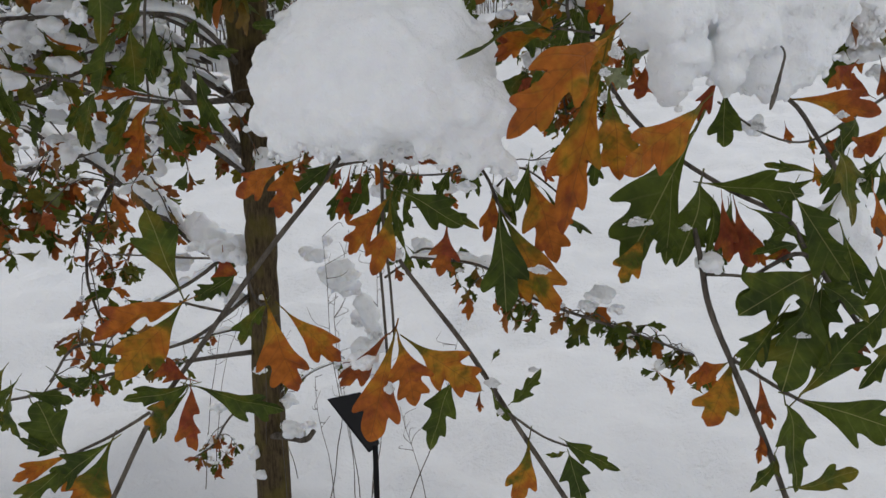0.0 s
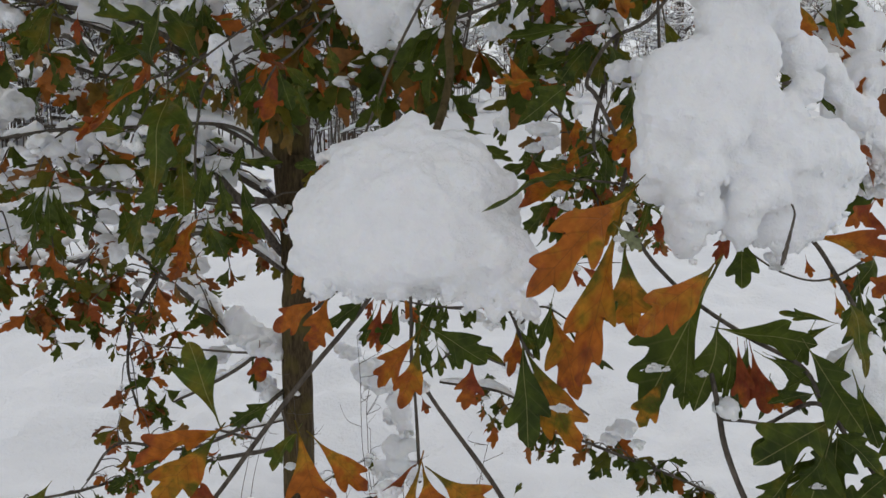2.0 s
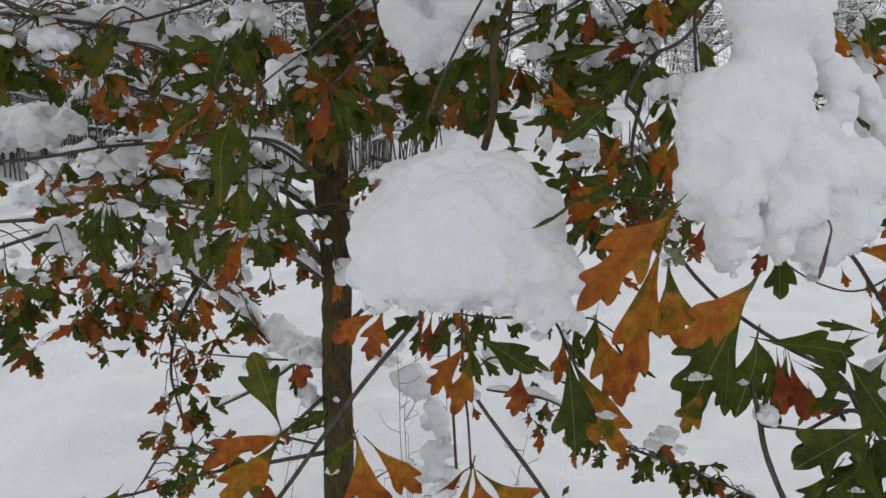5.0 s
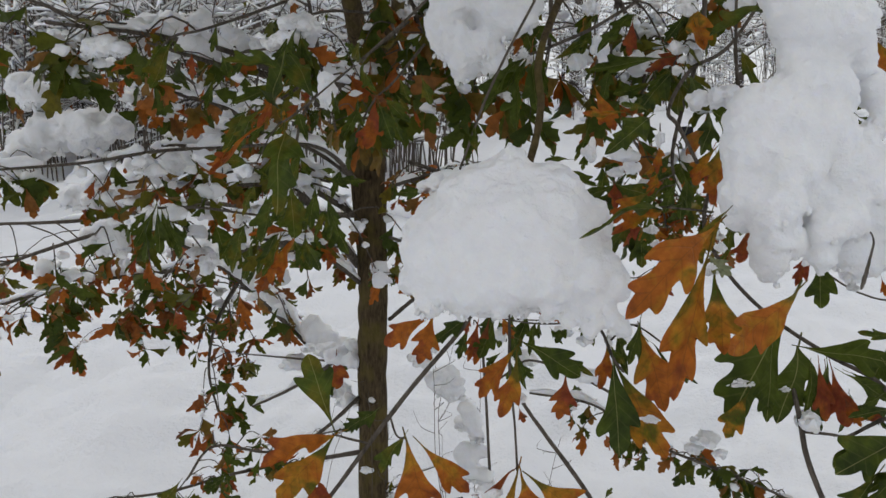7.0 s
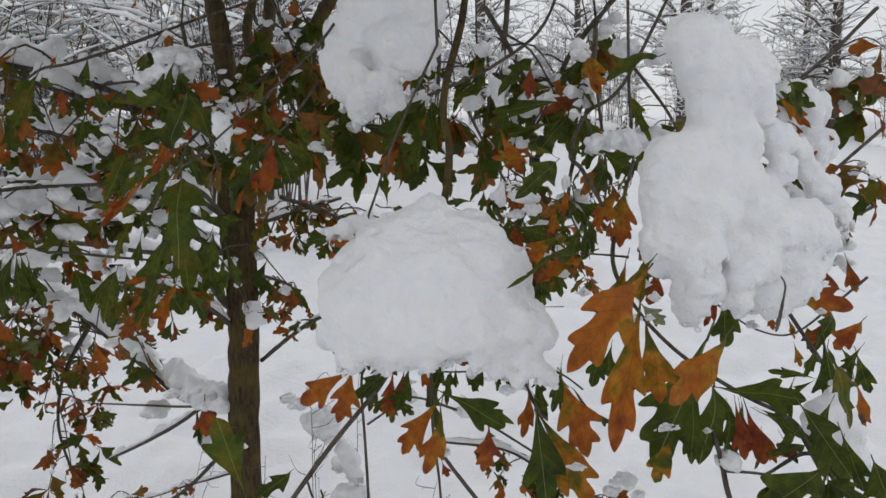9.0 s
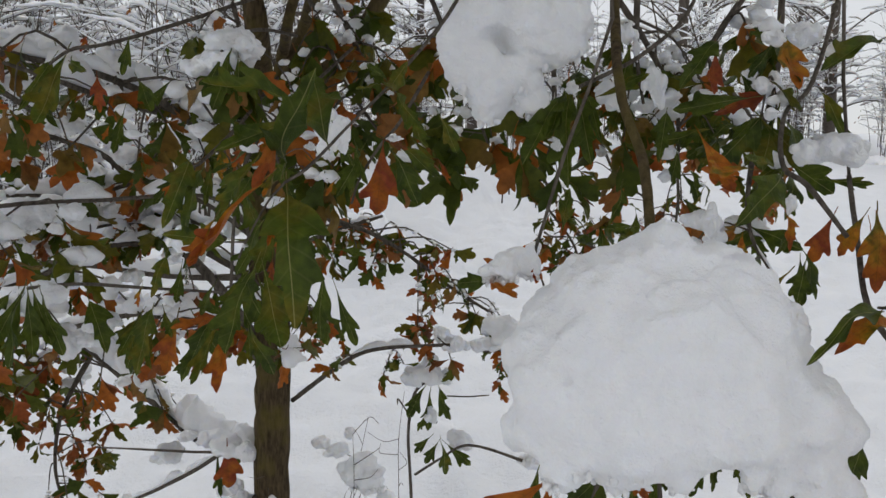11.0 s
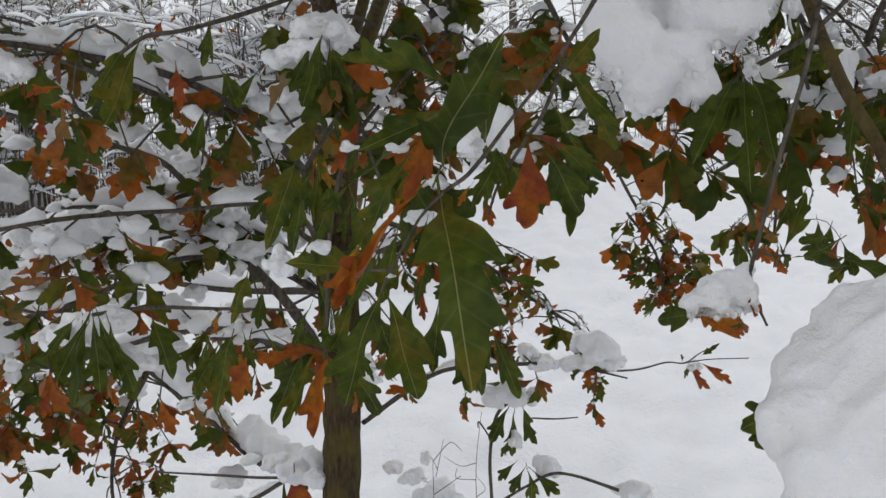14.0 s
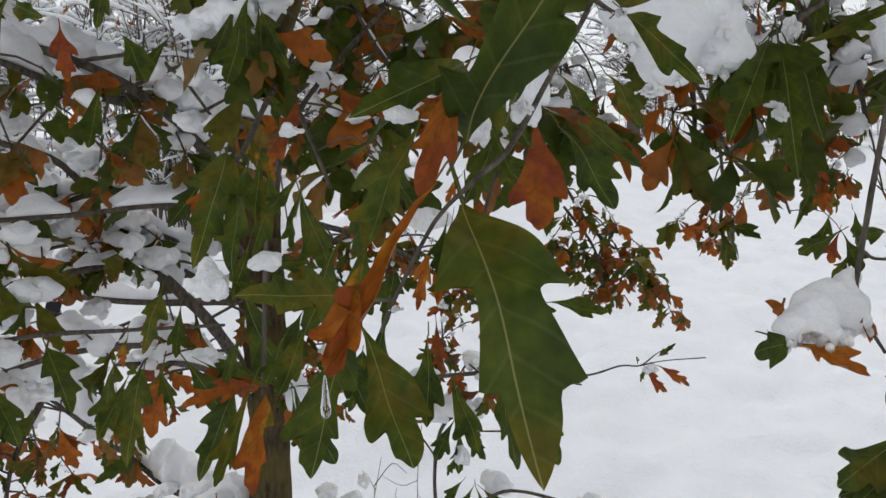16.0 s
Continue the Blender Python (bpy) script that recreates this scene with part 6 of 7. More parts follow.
leaf("d", oak, (-0.817, 3.080, 0.918), (-0.802, 3.050, 0.777), 0.51, 15, 3)
leaf("d", oak, (-0.767, 3.050, 0.928), (-0.740, 3.050, 0.890), 1.02, 20, 4)
spray([(-0.665, 3.020, 1.608, 0.0104), (-0.715, 2.600, 1.769, 0.0061), (-0.956, 2.450, 1.771, 0.0053), (-1.126, 2.350, 1.764, 0.0052), (-1.331, 2.300, 1.732, 0.0046), (-1.532, 2.200, 1.717, 0.0040), (-1.799, 2.200, 1.699, 0.0030)], 11, 0.11, 2, 0.28, (0.03, 0.065), 0, 0.1, (0.42, 1.0), 0.5, 6)
spray([(-0.683, 3.030, 1.308, 0.0165), (-0.757, 2.800, 1.517, 0.0140), (-0.927, 2.900, 1.656, 0.0142), (-1.168, 3.000, 1.877, 0.0125), (-1.378, 3.000, 2.042, 0.0105), (-1.700, 3.000, 2.209, 0.0073), (-2.028, 3.000, 2.337, 0.0053)], 18, 0.11, 3, 0.4, (0.034, 0.07), 1, 0.1, (0.07, 1.0), 0.5, 6)
spray([(-0.682, 3.020, 0.572, 0.0099), (-0.732, 2.500, 0.755, 0.0065), (-0.847, 2.200, 0.842, 0.0049), (-0.978, 2.000, 0.866, 0.0038), (-1.145, 1.950, 0.856, 0.0030)], 9, 0.06, 4, 0.1, (0.008, 0.012), 0, 0.5, (0.35, 1.0), 0.2, 5)
spray([(-0.681, 3.030, 0.798, 0.0087), (-0.740, 2.600, 0.803, 0.0057), (-0.795, 2.300, 0.864, 0.0043), (-0.857, 2.030, 0.989, 0.0038), (-0.905, 1.950, 0.925, 0.0030)], 8, 0.06, 5, 0.12, (0.008, 0.012), 0, 0.5, (0.4, 1.0), 0.2, 5)
spray([(-0.662, 3.020, 1.774, 0.0145), (-0.753, 2.500, 1.961, 0.0103), (-0.885, 2.300, 2.049, 0.0079), (-1.084, 2.200, 2.089, 0.0061), (-1.299, 2.100, 2.111, 0.0045)], 18, 0.11, 6, 0.32, (0.030, 0.06), 0, 0.1, (0.15, 1.0), 0.5, 6)
# leaves close by the trunk
leaf("o", oak, (-0.747, 2.300, 1.517), (-0.773, 2.280, 1.386), 1.10, 5, 6)
leaf("d", oak, (-0.709, 2.300, 1.518), (-0.649, 2.280, 1.430), 1.30, -10, 5)
leaf("g", oak, (-0.603, 2.300, 1.630), (-0.536, 2.280, 1.478), 0.90, 10, 1)
leaf("g", oak, (-0.629, 2.300, 1.693), (-0.486, 2.280, 1.687), 0.60, 25, 6)
leaf("d", oak, (-0.843, 2.350, 1.508), (-0.869, 2.330, 1.387), 0.90, 20, 4)
leaf("o", oak, (-0.689, 2.350, 1.502), (-0.588, 2.330, 1.451), 0.70, 15, 3)
leaf("d", oak, (-0.958, 2.350, 1.544), (-0.916, 2.330, 1.424), 1.10, -20, 2)
spray([(-0.665, 3.030, 1.230, 0.0085), (-0.712, 2.750, 1.371, 0.0070), (-0.743, 2.450, 1.477, 0.0060), (-0.831, 2.320, 1.513, 0.0040)], 4, 0.09, 92, 0.16, (0.03, 0.05), 1, -0.2, (0.4, 1.0), 0.5, 5)
spray([(-0.676, 3.040, 1.241, 0.0129), (-0.894, 3.200, 1.342, 0.0102), (-1.224, 3.400, 1.304, 0.0097), (-1.659, 3.500, 1.177, 0.0089), (-2.009, 3.400, 1.137, 0.0075), (-2.353, 3.300, 1.048, 0.0062)], 21, 0.12, 7, 0.38, (0.034, 0.075), 1, 0.15, (0.16, 1.0), 0.55, 6)
snow_on_branch([(-0.740, 3.090, 1.272, 0.011), (-0.894, 3.200, 1.348, 0.0102), (-1.224, 3.400, 1.310, 0.0097), (-1.659, 3.500, 1.183, 0.0089), (-2.009, 3.400, 1.143, 0.0075)], 0.034, 0.06, 91, -0.3)
spray([(-0.928, 2.900, 1.615, 0.0091), (-1.021, 2.700, 1.631, 0.0076), (-1.220, 2.600, 1.545, 0.0075), (-1.465, 2.500, 1.479, 0.0064), (-1.699, 2.400, 1.399, 0.0054)], 9, 0.105, 8, 0.28, (0.03, 0.065), 0, 0.1, (0.42, 1.0), 0.5, 6)
spray([(-1.422, 3.700, 1.091, 0.0119), (-1.501, 3.600, 0.896, 0.0078), (-1.496, 3.500, 0.710, 0.0064), (-1.410, 3.400, 0.536, 0.0050)], 15, 0.11, 9, 0.24, (0.012, 0.02), 1, 0.4, (0.1, 1.0), 0.7, 7)
spray([(-0.503, 2.950, 1.912, 0.0184), (-0.652, 2.800, 1.957, 0.0156), (-0.821, 2.600, 1.986, 0.0115), (-0.909, 2.450, 2.004, 0.0084), (-0.945, 2.200, 2.028, 0.0057), (-1.020, 2.100, 2.057, 0.0036)], 9, 0.09, 10, 0.24, (0.044, 0.065), 0, 0.0, (0.3, 1.0), 0.5, 6)
spray([(-0.636, 3.000, 1.591, 0.0095), (-0.767, 2.950, 1.707, 0.0077), (-0.861, 2.900, 1.765, 0.0067), (-0.951, 2.850, 1.794, 0.0066), (-1.023, 2.850, 1.790, 0.0066), (-1.123, 2.800, 1.754, 0.0064), (-1.242, 2.750, 1.766, 0.0055), (-1.433, 2.700, 1.760, 0.0047)], 7, 0.085, 11, 0.2, (0.044, 0.065), 1, 0.0, (0.15, 1.0), 0.5, 6)
spray([(-0.761, 3.000, 1.624, 0.0071), (-0.904, 2.950, 1.701, 0.0069), (-1.069, 2.900, 1.722, 0.0060), (-1.158, 2.900, 1.708, 0.0060), (-1.286, 2.850, 1.662, 0.0051), (-1.490, 2.800, 1.627, 0.0043)], 6, 0.085, 12, 0.2, (0.040, 0.06), 1, 0.05, (0.15, 1.0), 0.5, 6)
spray([(-0.777, 3.000, 1.624, 0.0055), (-0.905, 2.950, 1.659, 0.0054), (-1.012, 2.900, 1.676, 0.0045), (-1.116, 2.900, 1.667, 0.0045), (-1.246, 2.850, 1.617, 0.0037), (-1.410, 2.800, 1.583, 0.0028)], 6, 0.08, 34, 0.18, (0.02, 0.04), 1, 0.1, (0.15, 1.0), 0.5, 6)
spray([(-0.707, 3.050, 1.504, 0.0130), (-0.891, 2.950, 1.639, 0.0115), (-0.952, 2.900, 1.713, 0.0105), (-1.041, 2.800, 1.864, 0.0085), (-1.140, 2.750, 1.913, 0.0076), (-1.239, 2.700, 1.946, 0.0067), (-1.357, 2.600, 1.994, 0.0051)], 6, 0.09, 35, 0.2, (0.044, 0.065), 0, 0.0, (0.15, 1.0), 0.5, 6)
clump((-1.205, 2.500, 2.153), 0.057, 0.057, 0.041, 87, 4, "heap of fresh snow lying across oak branches")
clump((-1.154, 2.500, 2.141), 0.043, 0.032, 0.036, 6, 0, "heap of fresh snow lying across oak branches")
clump((-1.135, 2.400, 2.049), 0.050, 0.046, 0.030, 48, 3, "heap of fresh snow lying across oak branches")
clump((-1.087, 2.850, 1.813), 0.058, 0.052, 0.044, 20, 0, "heap of fresh snow lying across oak branches")
clump((-0.975, 2.850, 1.855), 0.052, 0.049, 0.049, 151, 4, "heap of fresh snow lying across oak branches")
clump((-0.936, 2.900, 1.735), 0.057, 0.052, 0.051, 85, 2, "heap of fresh snow lying across oak branches")
clump((-0.904, 2.950, 1.685), 0.046, 0.033, 0.046, 180, 0, "heap of fresh snow lying across oak branches")
clump((-1.318, 2.800, 1.731), 0.065, 0.059, 0.031, 318, 0, "heap of fresh snow lying across oak branches")
clump((-1.357, 2.800, 1.668), 0.071, 0.062, 0.043, 158, 0, "heap of fresh snow lying across oak branches")
clump((-1.222, 2.800, 1.730), 0.051, 0.046, 0.026, 333, 2, "heap of fresh snow lying across oak branches")
clump((-1.073, 2.600, 1.955), 0.051, 0.044, 0.033, 99, 4, "heap of fresh snow lying across oak branches")
clump((-0.735, 2.550, 2.001), 0.063, 0.061, 0.038, 342, 3, "heap of fresh snow lying across oak branches")
clump((-0.700, 2.600, 1.979), 0.039, 0.031, 0.039, 60, 5, "heap of fresh snow lying across oak branches")
clump((-0.846, 2.950, 1.615), 0.046, 0.033, 0.062, 162, 5, "heap of fresh snow lying across oak branches")
clump((-1.018, 2.800, 1.913), 0.037, 0.028, 0.025, 223, 0, "heap of fresh snow lying across oak branches")
clump((-1.217, 2.850, 1.617), 0.044, 0.043, 0.029, 108, 4, "heap of fresh snow lying across oak branches")
clump((-0.745, 3.000, 1.656), 0.038, 0.031, 0.047, 147, 3, "heap of fresh snow lying across oak branches")
spray([(-0.568, 3.030, 1.102, 0.0079), (-0.451, 2.950, 1.209, 0.0076), (-0.332, 2.900, 1.291, 0.0066), (-0.157, 2.800, 1.331, 0.0056), (0.002, 2.800, 1.327, 0.0048), (0.151, 2.750, 1.302, 0.0023)], 9, 0.07, 13, 0.12, (0.016, 0.022), 1, 0.35, (0.35, 0.95), 0.6, 5)
spray([(-0.488, 3.020, 1.700, 0.0079), (-0.330, 3.000, 1.649, 0.0070), (-0.206, 3.000, 1.578, 0.0062), (-0.063, 3.000, 1.471, 0.0054), (0.065, 3.000, 1.389, 0.0045)], 22, 0.075, 14, 0.2, (0.014, 0.02), 1, 0.3, (0.1, 1.0), 0.7, 6)
spray([(0.163, 3.500, 2.134, 0.0076), (0.331, 3.700, 1.845, 0.0062), (0.497, 3.750, 1.590, 0.0064), (0.629, 3.750, 1.481, 0.0053), (0.685, 3.750, 1.416, 0.0043)], 20, 0.085, 15, 0.2, (0.018, 0.03), 1, 0.2, (0.3, 1.0), 0.9, 7)
spray([(0.388, 3.750, 1.676, 0.0053), (0.498, 3.750, 1.526, 0.0053), (0.545, 3.750, 1.353, 0.0043)], 10, 0.085, 16, 0.12, (0.012, 0.02), 1, 0.3, (0.3, 1.0), 0.9, 6)
spray([(0.132, 2.100, 2.000, 0.0039), (0.186, 2.050, 1.853, 0.0029), (0.233, 2.000, 1.807, 0.0023), (0.254, 2.000, 1.770, 0.0019)], 5, 0.07, 17, 0.12, (0.01, 0.02), 0, 0.3, (0.1, 1.0), 0.7, 6)
spray([(0.679, 3.200, 2.106, 0.0061), (0.725, 3.200, 1.796, 0.0053), (0.721, 3.200, 1.637, 0.0044)], 9, 0.085, 18, 0.14, (0.01, 0.02), 1, 0.3, (0.2, 1.0), 0.9, 6)
spray([(0.703, 3.000, 2.230, 0.0064), (0.876, 3.000, 2.025, 0.0056), (0.947, 3.000, 1.913, 0.0040), (1.034, 3.000, 1.848, 0.0033)], 12, 0.09, 19, 0.16, (0.01, 0.02), 1, 0.3, (0.3, 1.0), 0.9, 6)
spray([(0.123, 1.900, 2.190, 0.0061), (0.183, 1.850, 2.076, 0.0054), (0.216, 1.800, 1.979, 0.0041), (0.208, 1.750, 1.897, 0.0029)], 5, 0.075, 20, 0.13, (0.018, 0.04), 0, 0.2, (0.1, 1.0), 0.8, 6)
spray([(0.300, 1.600, 2.127, 0.0051), (0.296, 1.600, 1.997, 0.0047), (0.266, 1.600, 1.874, 0.0042), (0.247, 1.550, 1.783, 0.0031), (0.268, 1.500, 1.715, 0.0020)], 8, 0.085, 21, 0.12, (0.018, 0.04), 0, 0.3, (0.1, 1.0), 0.8, 5)
spray([(0.012, 2.000, 2.234, 0.0058), (0.022, 1.900, 2.072, 0.0050), (0.006, 1.800, 1.934, 0.0036), (-0.015, 1.750, 1.875, 0.0024)], 9, 0.085, 22, 0.12, (0.02, 0.04), 0, 0.2, (0.1, 1.0), 0.8, 6)
spray([(0.437, 2.000, 2.232, 0.0070), (0.318, 1.900, 2.098, 0.0056), (0.263, 1.850, 1.992, 0.0046), (0.210, 1.800, 1.909, 0.0035)], 7, 0.09, 23, 0.16, (0.024, 0.05), 0, 0.1, (0.1, 1.0), 0.8, 6)
spray([(0.173, 1.900, 2.208, 0.0065), (0.159, 1.850, 2.091, 0.0054), (0.147, 1.800, 2.048, 0.0039), (0.145, 1.750, 1.975, 0.0025)], 5, 0.085, 24, 0.15, (0.02, 0.04), 0, 0.2, (0.1, 1.0), 0.8, 6)
spray([(-0.435, 2.500, 2.332, 0.0083), (-0.338, 2.300, 2.118, 0.0061), (-0.278, 2.200, 1.992, 0.0044)], 12, 0.1, 25, 0.18, (0.02, 0.04), 0, 0.2, (0.1, 1.0), 0.8, 6)
spray([(-0.536, 2.900, 1.619, 0.0080), (-0.423, 3.100, 1.646, 0.0074), (-0.284, 3.200, 1.683, 0.0054)], 9, 0.08, 26, 0.14, (0.02, 0.03), 1, 0.0, (0.2, 1.0), 0.7, 6)
spray([(-0.538, 2.900, 1.437, 0.0061), (-0.483, 3.200, 1.350, 0.0056), (-0.453, 3.300, 1.265, 0.0046)], 8, 0.08, 27, 0.12, (0.01, 0.02), 1, 0.2, (0.2, 1.0), 0.7, 6)
spray([(-0.449, 2.300, 2.236, 0.0058), (-0.360, 2.150, 2.038, 0.0041), (-0.287, 2.050, 1.926, 0.0026)], 11, 0.1, 31, 0.16, (0.02, 0.035), 0, 0.3, (0.1, 1.0), 0.8, 6)
spray([(-0.187, 2.100, 2.200, 0.0053), (-0.130, 1.950, 2.020, 0.0037), (-0.088, 1.900, 1.897, 0.0024)], 11, 0.1, 32, 0.16, (0.02, 0.035), 0, 0.3, (0.1, 1.0), 0.8, 6)
spray([(-0.560, 2.000, 2.161, 0.0051), (-0.507, 1.900, 2.003, 0.0037), (-0.444, 1.800, 1.835, 0.0023)], 10, 0.1, 33, 0.15, (0.02, 0.035), 0, 0.3, (0.1, 1.0), 0.8, 5)
spray([(0.000, 1.300, 1.421, 0.0021), (0.099, 1.250, 1.423, 0.0024), (0.176, 1.200, 1.389, 0.0023), (0.254, 1.150, 1.375, 0.0019), (0.315, 1.120, 1.363, 0.0018), (0.368, 1.100, 1.348, 0.0014)], 26, 0.034, 28, 0.05, (0.008, 0.012), 0, 0.35, (0.1, 1.0), 0.4, 5)
clump((0.080, 2.800, 1.383), 0.067, 0.054, 0.063, 178, 4)
clump((0.026, 2.800, 1.335), 0.048, 0.041, 0.035, 204, 0)
clump((0.121, 2.800, 1.335), 0.041, 0.030, 0.035, 32, 2)
clump((-0.108, 2.820, 1.363), 0.038, 0.037, 0.035, 135, 2)
clump((-0.062, 2.800, 1.335), 0.048, 0.037, 0.041, 99, 1)
clump((0.256, 1.150, 1.414), 0.021, 0.019, 0.018, 94, 0)
clump((0.239, 1.160, 1.395), 0.015, 0.013, 0.010, 140, 5)
clump((0.273, 1.140, 1.398), 0.012, 0.011, 0.009, 253, 4)

# the crown above the path, out of view, added dense to shade the ground
crown = random.Random(12)
for k in range(28):
    an = crown.uniform(0, 6.283)
    reach = crown.uniform(1.4, 2.9)
    z = crown.uniform(2.5, 3.7)
    if k < 9 or k > 14:
        an = crown.uniform(-2.4, -0.2)
    a = Vector((-0.66, 3.04, 2.65 + 0.04 * k))
    b = a + Vector((math.cos(an) * reach * 0.5, math.sin(an) * reach * 0.5, (z - a.z) * 0.75 + 0.3))
    c = a + Vector((math.cos(an) * reach, math.sin(an) * reach, z - a.z + 0.25))
    spray([(*a, 0.010), (*b, 0.008), (*c, 0.004)], 30, 0.17, 200 + k, 0.5, (0.04, 0.10), 0, 0.0, (0.2, 1.0), 0.2, 7)

limb("branch", oak, [(0.017, 2.780, 1.317, 0.0029), (0.177, 2.800, 1.311, 0.0029), (0.267, 2.800, 1.331, 0.0022), (0.319, 2.800, 1.329, 0.0022), (0.364, 2.800, 1.358, 0.0015), (0.409, 2.800, 1.377, 0.0015)])
limb("branch", oak, [(0.319, 2.800, 1.329, 0.0022), (0.387, 2.800, 1.338, 0.0015), (0.493, 2.800, 1.340, 0.0015)])
leaf("r", oak, (0.334, 2.800, 1.321), (0.384, 2.780, 1.262), 0.92, 30, 1)
leaf("r", oak, (0.360, 2.800, 1.327), (0.441, 2.780, 1.273), 0.82, -21, 7)
leaf("d", oak, (0.330, 2.800, 1.329), (0.315, 2.790, 1.288), 0.92, -29, 3)
leaf("d", oak, (0.368, 2.800, 1.351), (0.409, 2.790, 1.385), 0.71, -5, 0)
leaf("d", oak, (0.312, 2.800, 1.330), (0.305, 2.790, 1.355), 0.92, 23, 6)
clump((0.347, 2.800, 1.318), 0.022, 0.016, 0.019, 212, 0)

sapling = tagged(new("oak_sapling"), "thin oak sapling bowed under a cap of snow", "sapling")

limb("stem", sapling, [(-0.174, 2.950, 0.483, 0.0061), (-0.192, 2.920, 0.857, 0.0051), (-0.201, 2.900, 1.039, 0.0050), (-0.182, 2.900, 1.159, 0.0050), (-0.141, 2.900, 1.201, 0.0042)])
limb("branch", sapling, [(-0.180, 2.900, 0.900, 0.0042), (-0.101, 2.850, 0.971, 0.0041), (-0.032, 2.750, 1.045, 0.0039), (0.089, 2.720, 1.021, 0.0047), (0.225, 2.700, 0.965, 0.0046), (0.398, 2.700, 0.853, 0.0039)])
limb("twig", sapling, [(-0.082, 2.900, 1.150, 0.0025), (-0.018, 2.880, 1.153, 0.0025), (0.044, 2.870, 1.160, 0.0016)])
limb("twig", sapling, [(-0.198, 2.900, 1.090, 0.0025), (-0.232, 2.900, 1.141, 0.0025), (-0.235, 2.900, 1.124, 0.0017)])
leaf("d", sapling, (-0.150, 2.880, 1.190), (-0.204, 2.850, 1.098), 1.02, 24, 5)
leaf("d", sapling, (-0.109, 2.880, 1.182), (-0.073, 2.850, 1.090), 1.02, 22, 1)
leaf("d", sapling, (-0.134, 2.880, 1.173), (-0.142, 2.860, 1.052), 1.02, -24, 6)
leaf("d", sapling, (-0.101, 2.880, 1.207), (-0.062, 2.860, 1.238), 1.02, -6, 6)
leaf("d", sapling, (-0.113, 2.820, 1.033), (-0.154, 2.800, 0.973), 1.02, 13, 5)
leaf("g", sapling, (-0.105, 2.820, 1.033), (-0.093, 2.800, 0.937), 1.02, -31, 5)
leaf("d", sapling, (-0.088, 2.820, 1.025), (-0.017, 2.800, 0.965), 1.02, 8, 3)
leaf("d", sapling, (-0.135, 2.850, 1.039), (-0.185, 2.830, 0.995), 1.02, 17, 3)
leaf("d", sapling, (-0.151, 2.860, 1.103), (-0.177, 2.840, 1.059), 1.02, -29, 3)
clump((-0.141, 2.900, 1.227), 0.063, 0.054, 0.060, 325, 3)
clump((-0.182, 2.900, 1.210), 0.047, 0.038, 0.040, 236, 2)
clump((-0.091, 2.900, 1.210), 0.040, 0.032, 0.037, 220, 3)
clump((-0.134, 2.860, 1.103), 0.026, 0.019, 0.043, 127, 0)
clump((-0.043, 2.860, 1.027), 0.046, 0.041, 0.043, 158, 4)
clump((0.167, 2.720, 1.005), 0.056, 0.050, 0.034, 63, 1)
clump((-0.366, 2.950, 0.906), 0.058, 0.057, 0.052, 61, 4)
clump((-0.315, 2.950, 0.897), 0.045, 0.037, 0.041, 206, 0)
clump((-0.582, 3.000, 2.417), 0.017, 0.012, 0.017, 96, 3)

brush = tagged(new("snowy_brush"), "low tangle of bare twigs loaded with snow", "shrub")
brush_twigs(brush, (-0.279, 3.000, 0.589))

snow_mass("snow_lump", [(-0.343, 3.000, 0.889, 0.049, 0.900), (-0.374, 3.000, 0.859, 0.031, 0.900), (-0.306, 3.000, 0.842, 0.037, 0.900), (-0.326, 2.970, 0.860, 0.036, 0.900)], 0.009, "round heap of fresh snow on a tangle of bare twigs", 0.010, 4)
snow_mass("snow_lump", [(-0.270, 3.000, 0.776, 0.039, 0.900), (-0.245, 3.000, 0.730, 0.041, 0.900), (-0.294, 3.050, 0.704, 0.029, 0.900), (-0.229, 2.980, 0.685, 0.029, 0.900)], 0.009, "round heap of fresh snow on a tangle of bare twigs", 0.010, 4)
snow_mass("snow_lump", [(-0.218, 2.980, 0.615, 0.035, 0.900), (-0.275, 3.000, 0.594, 0.046, 0.900), (-0.256, 2.970, 0.546, 0.046, 0.900), (-0.319, 3.000, 0.510, 0.034, 0.900), (-0.201, 2.950, 0.533, 0.035, 0.900), (-0.367, 3.020, 0.536, 0.021, 0.900)], 0.009, "round heap of fresh snow on a tangle of bare twigs", 0.010, 4)

sign = tagged(new("plant_label_stake"), "small black slanted label plate on a thin stake standing in snow", "plant label")

part("stake", mesh_from("stake", *tube_data(spline([(-0.202, 2.660, 0.381, 0.0104), (-0.200, 2.660, 0.189, 0.0106), (-0.202, 2.660, -0.194, 0.0110)], 3), 6, 0.0, 1), PAINT), sign)
part("plate", slab((-0.346, 2.620, 0.572), (-0.269, 2.850, 0.491), (-0.192, 2.720, 0.359), (-0.215, 2.620, 0.381), 0.006), sign, "black painted metal plate")


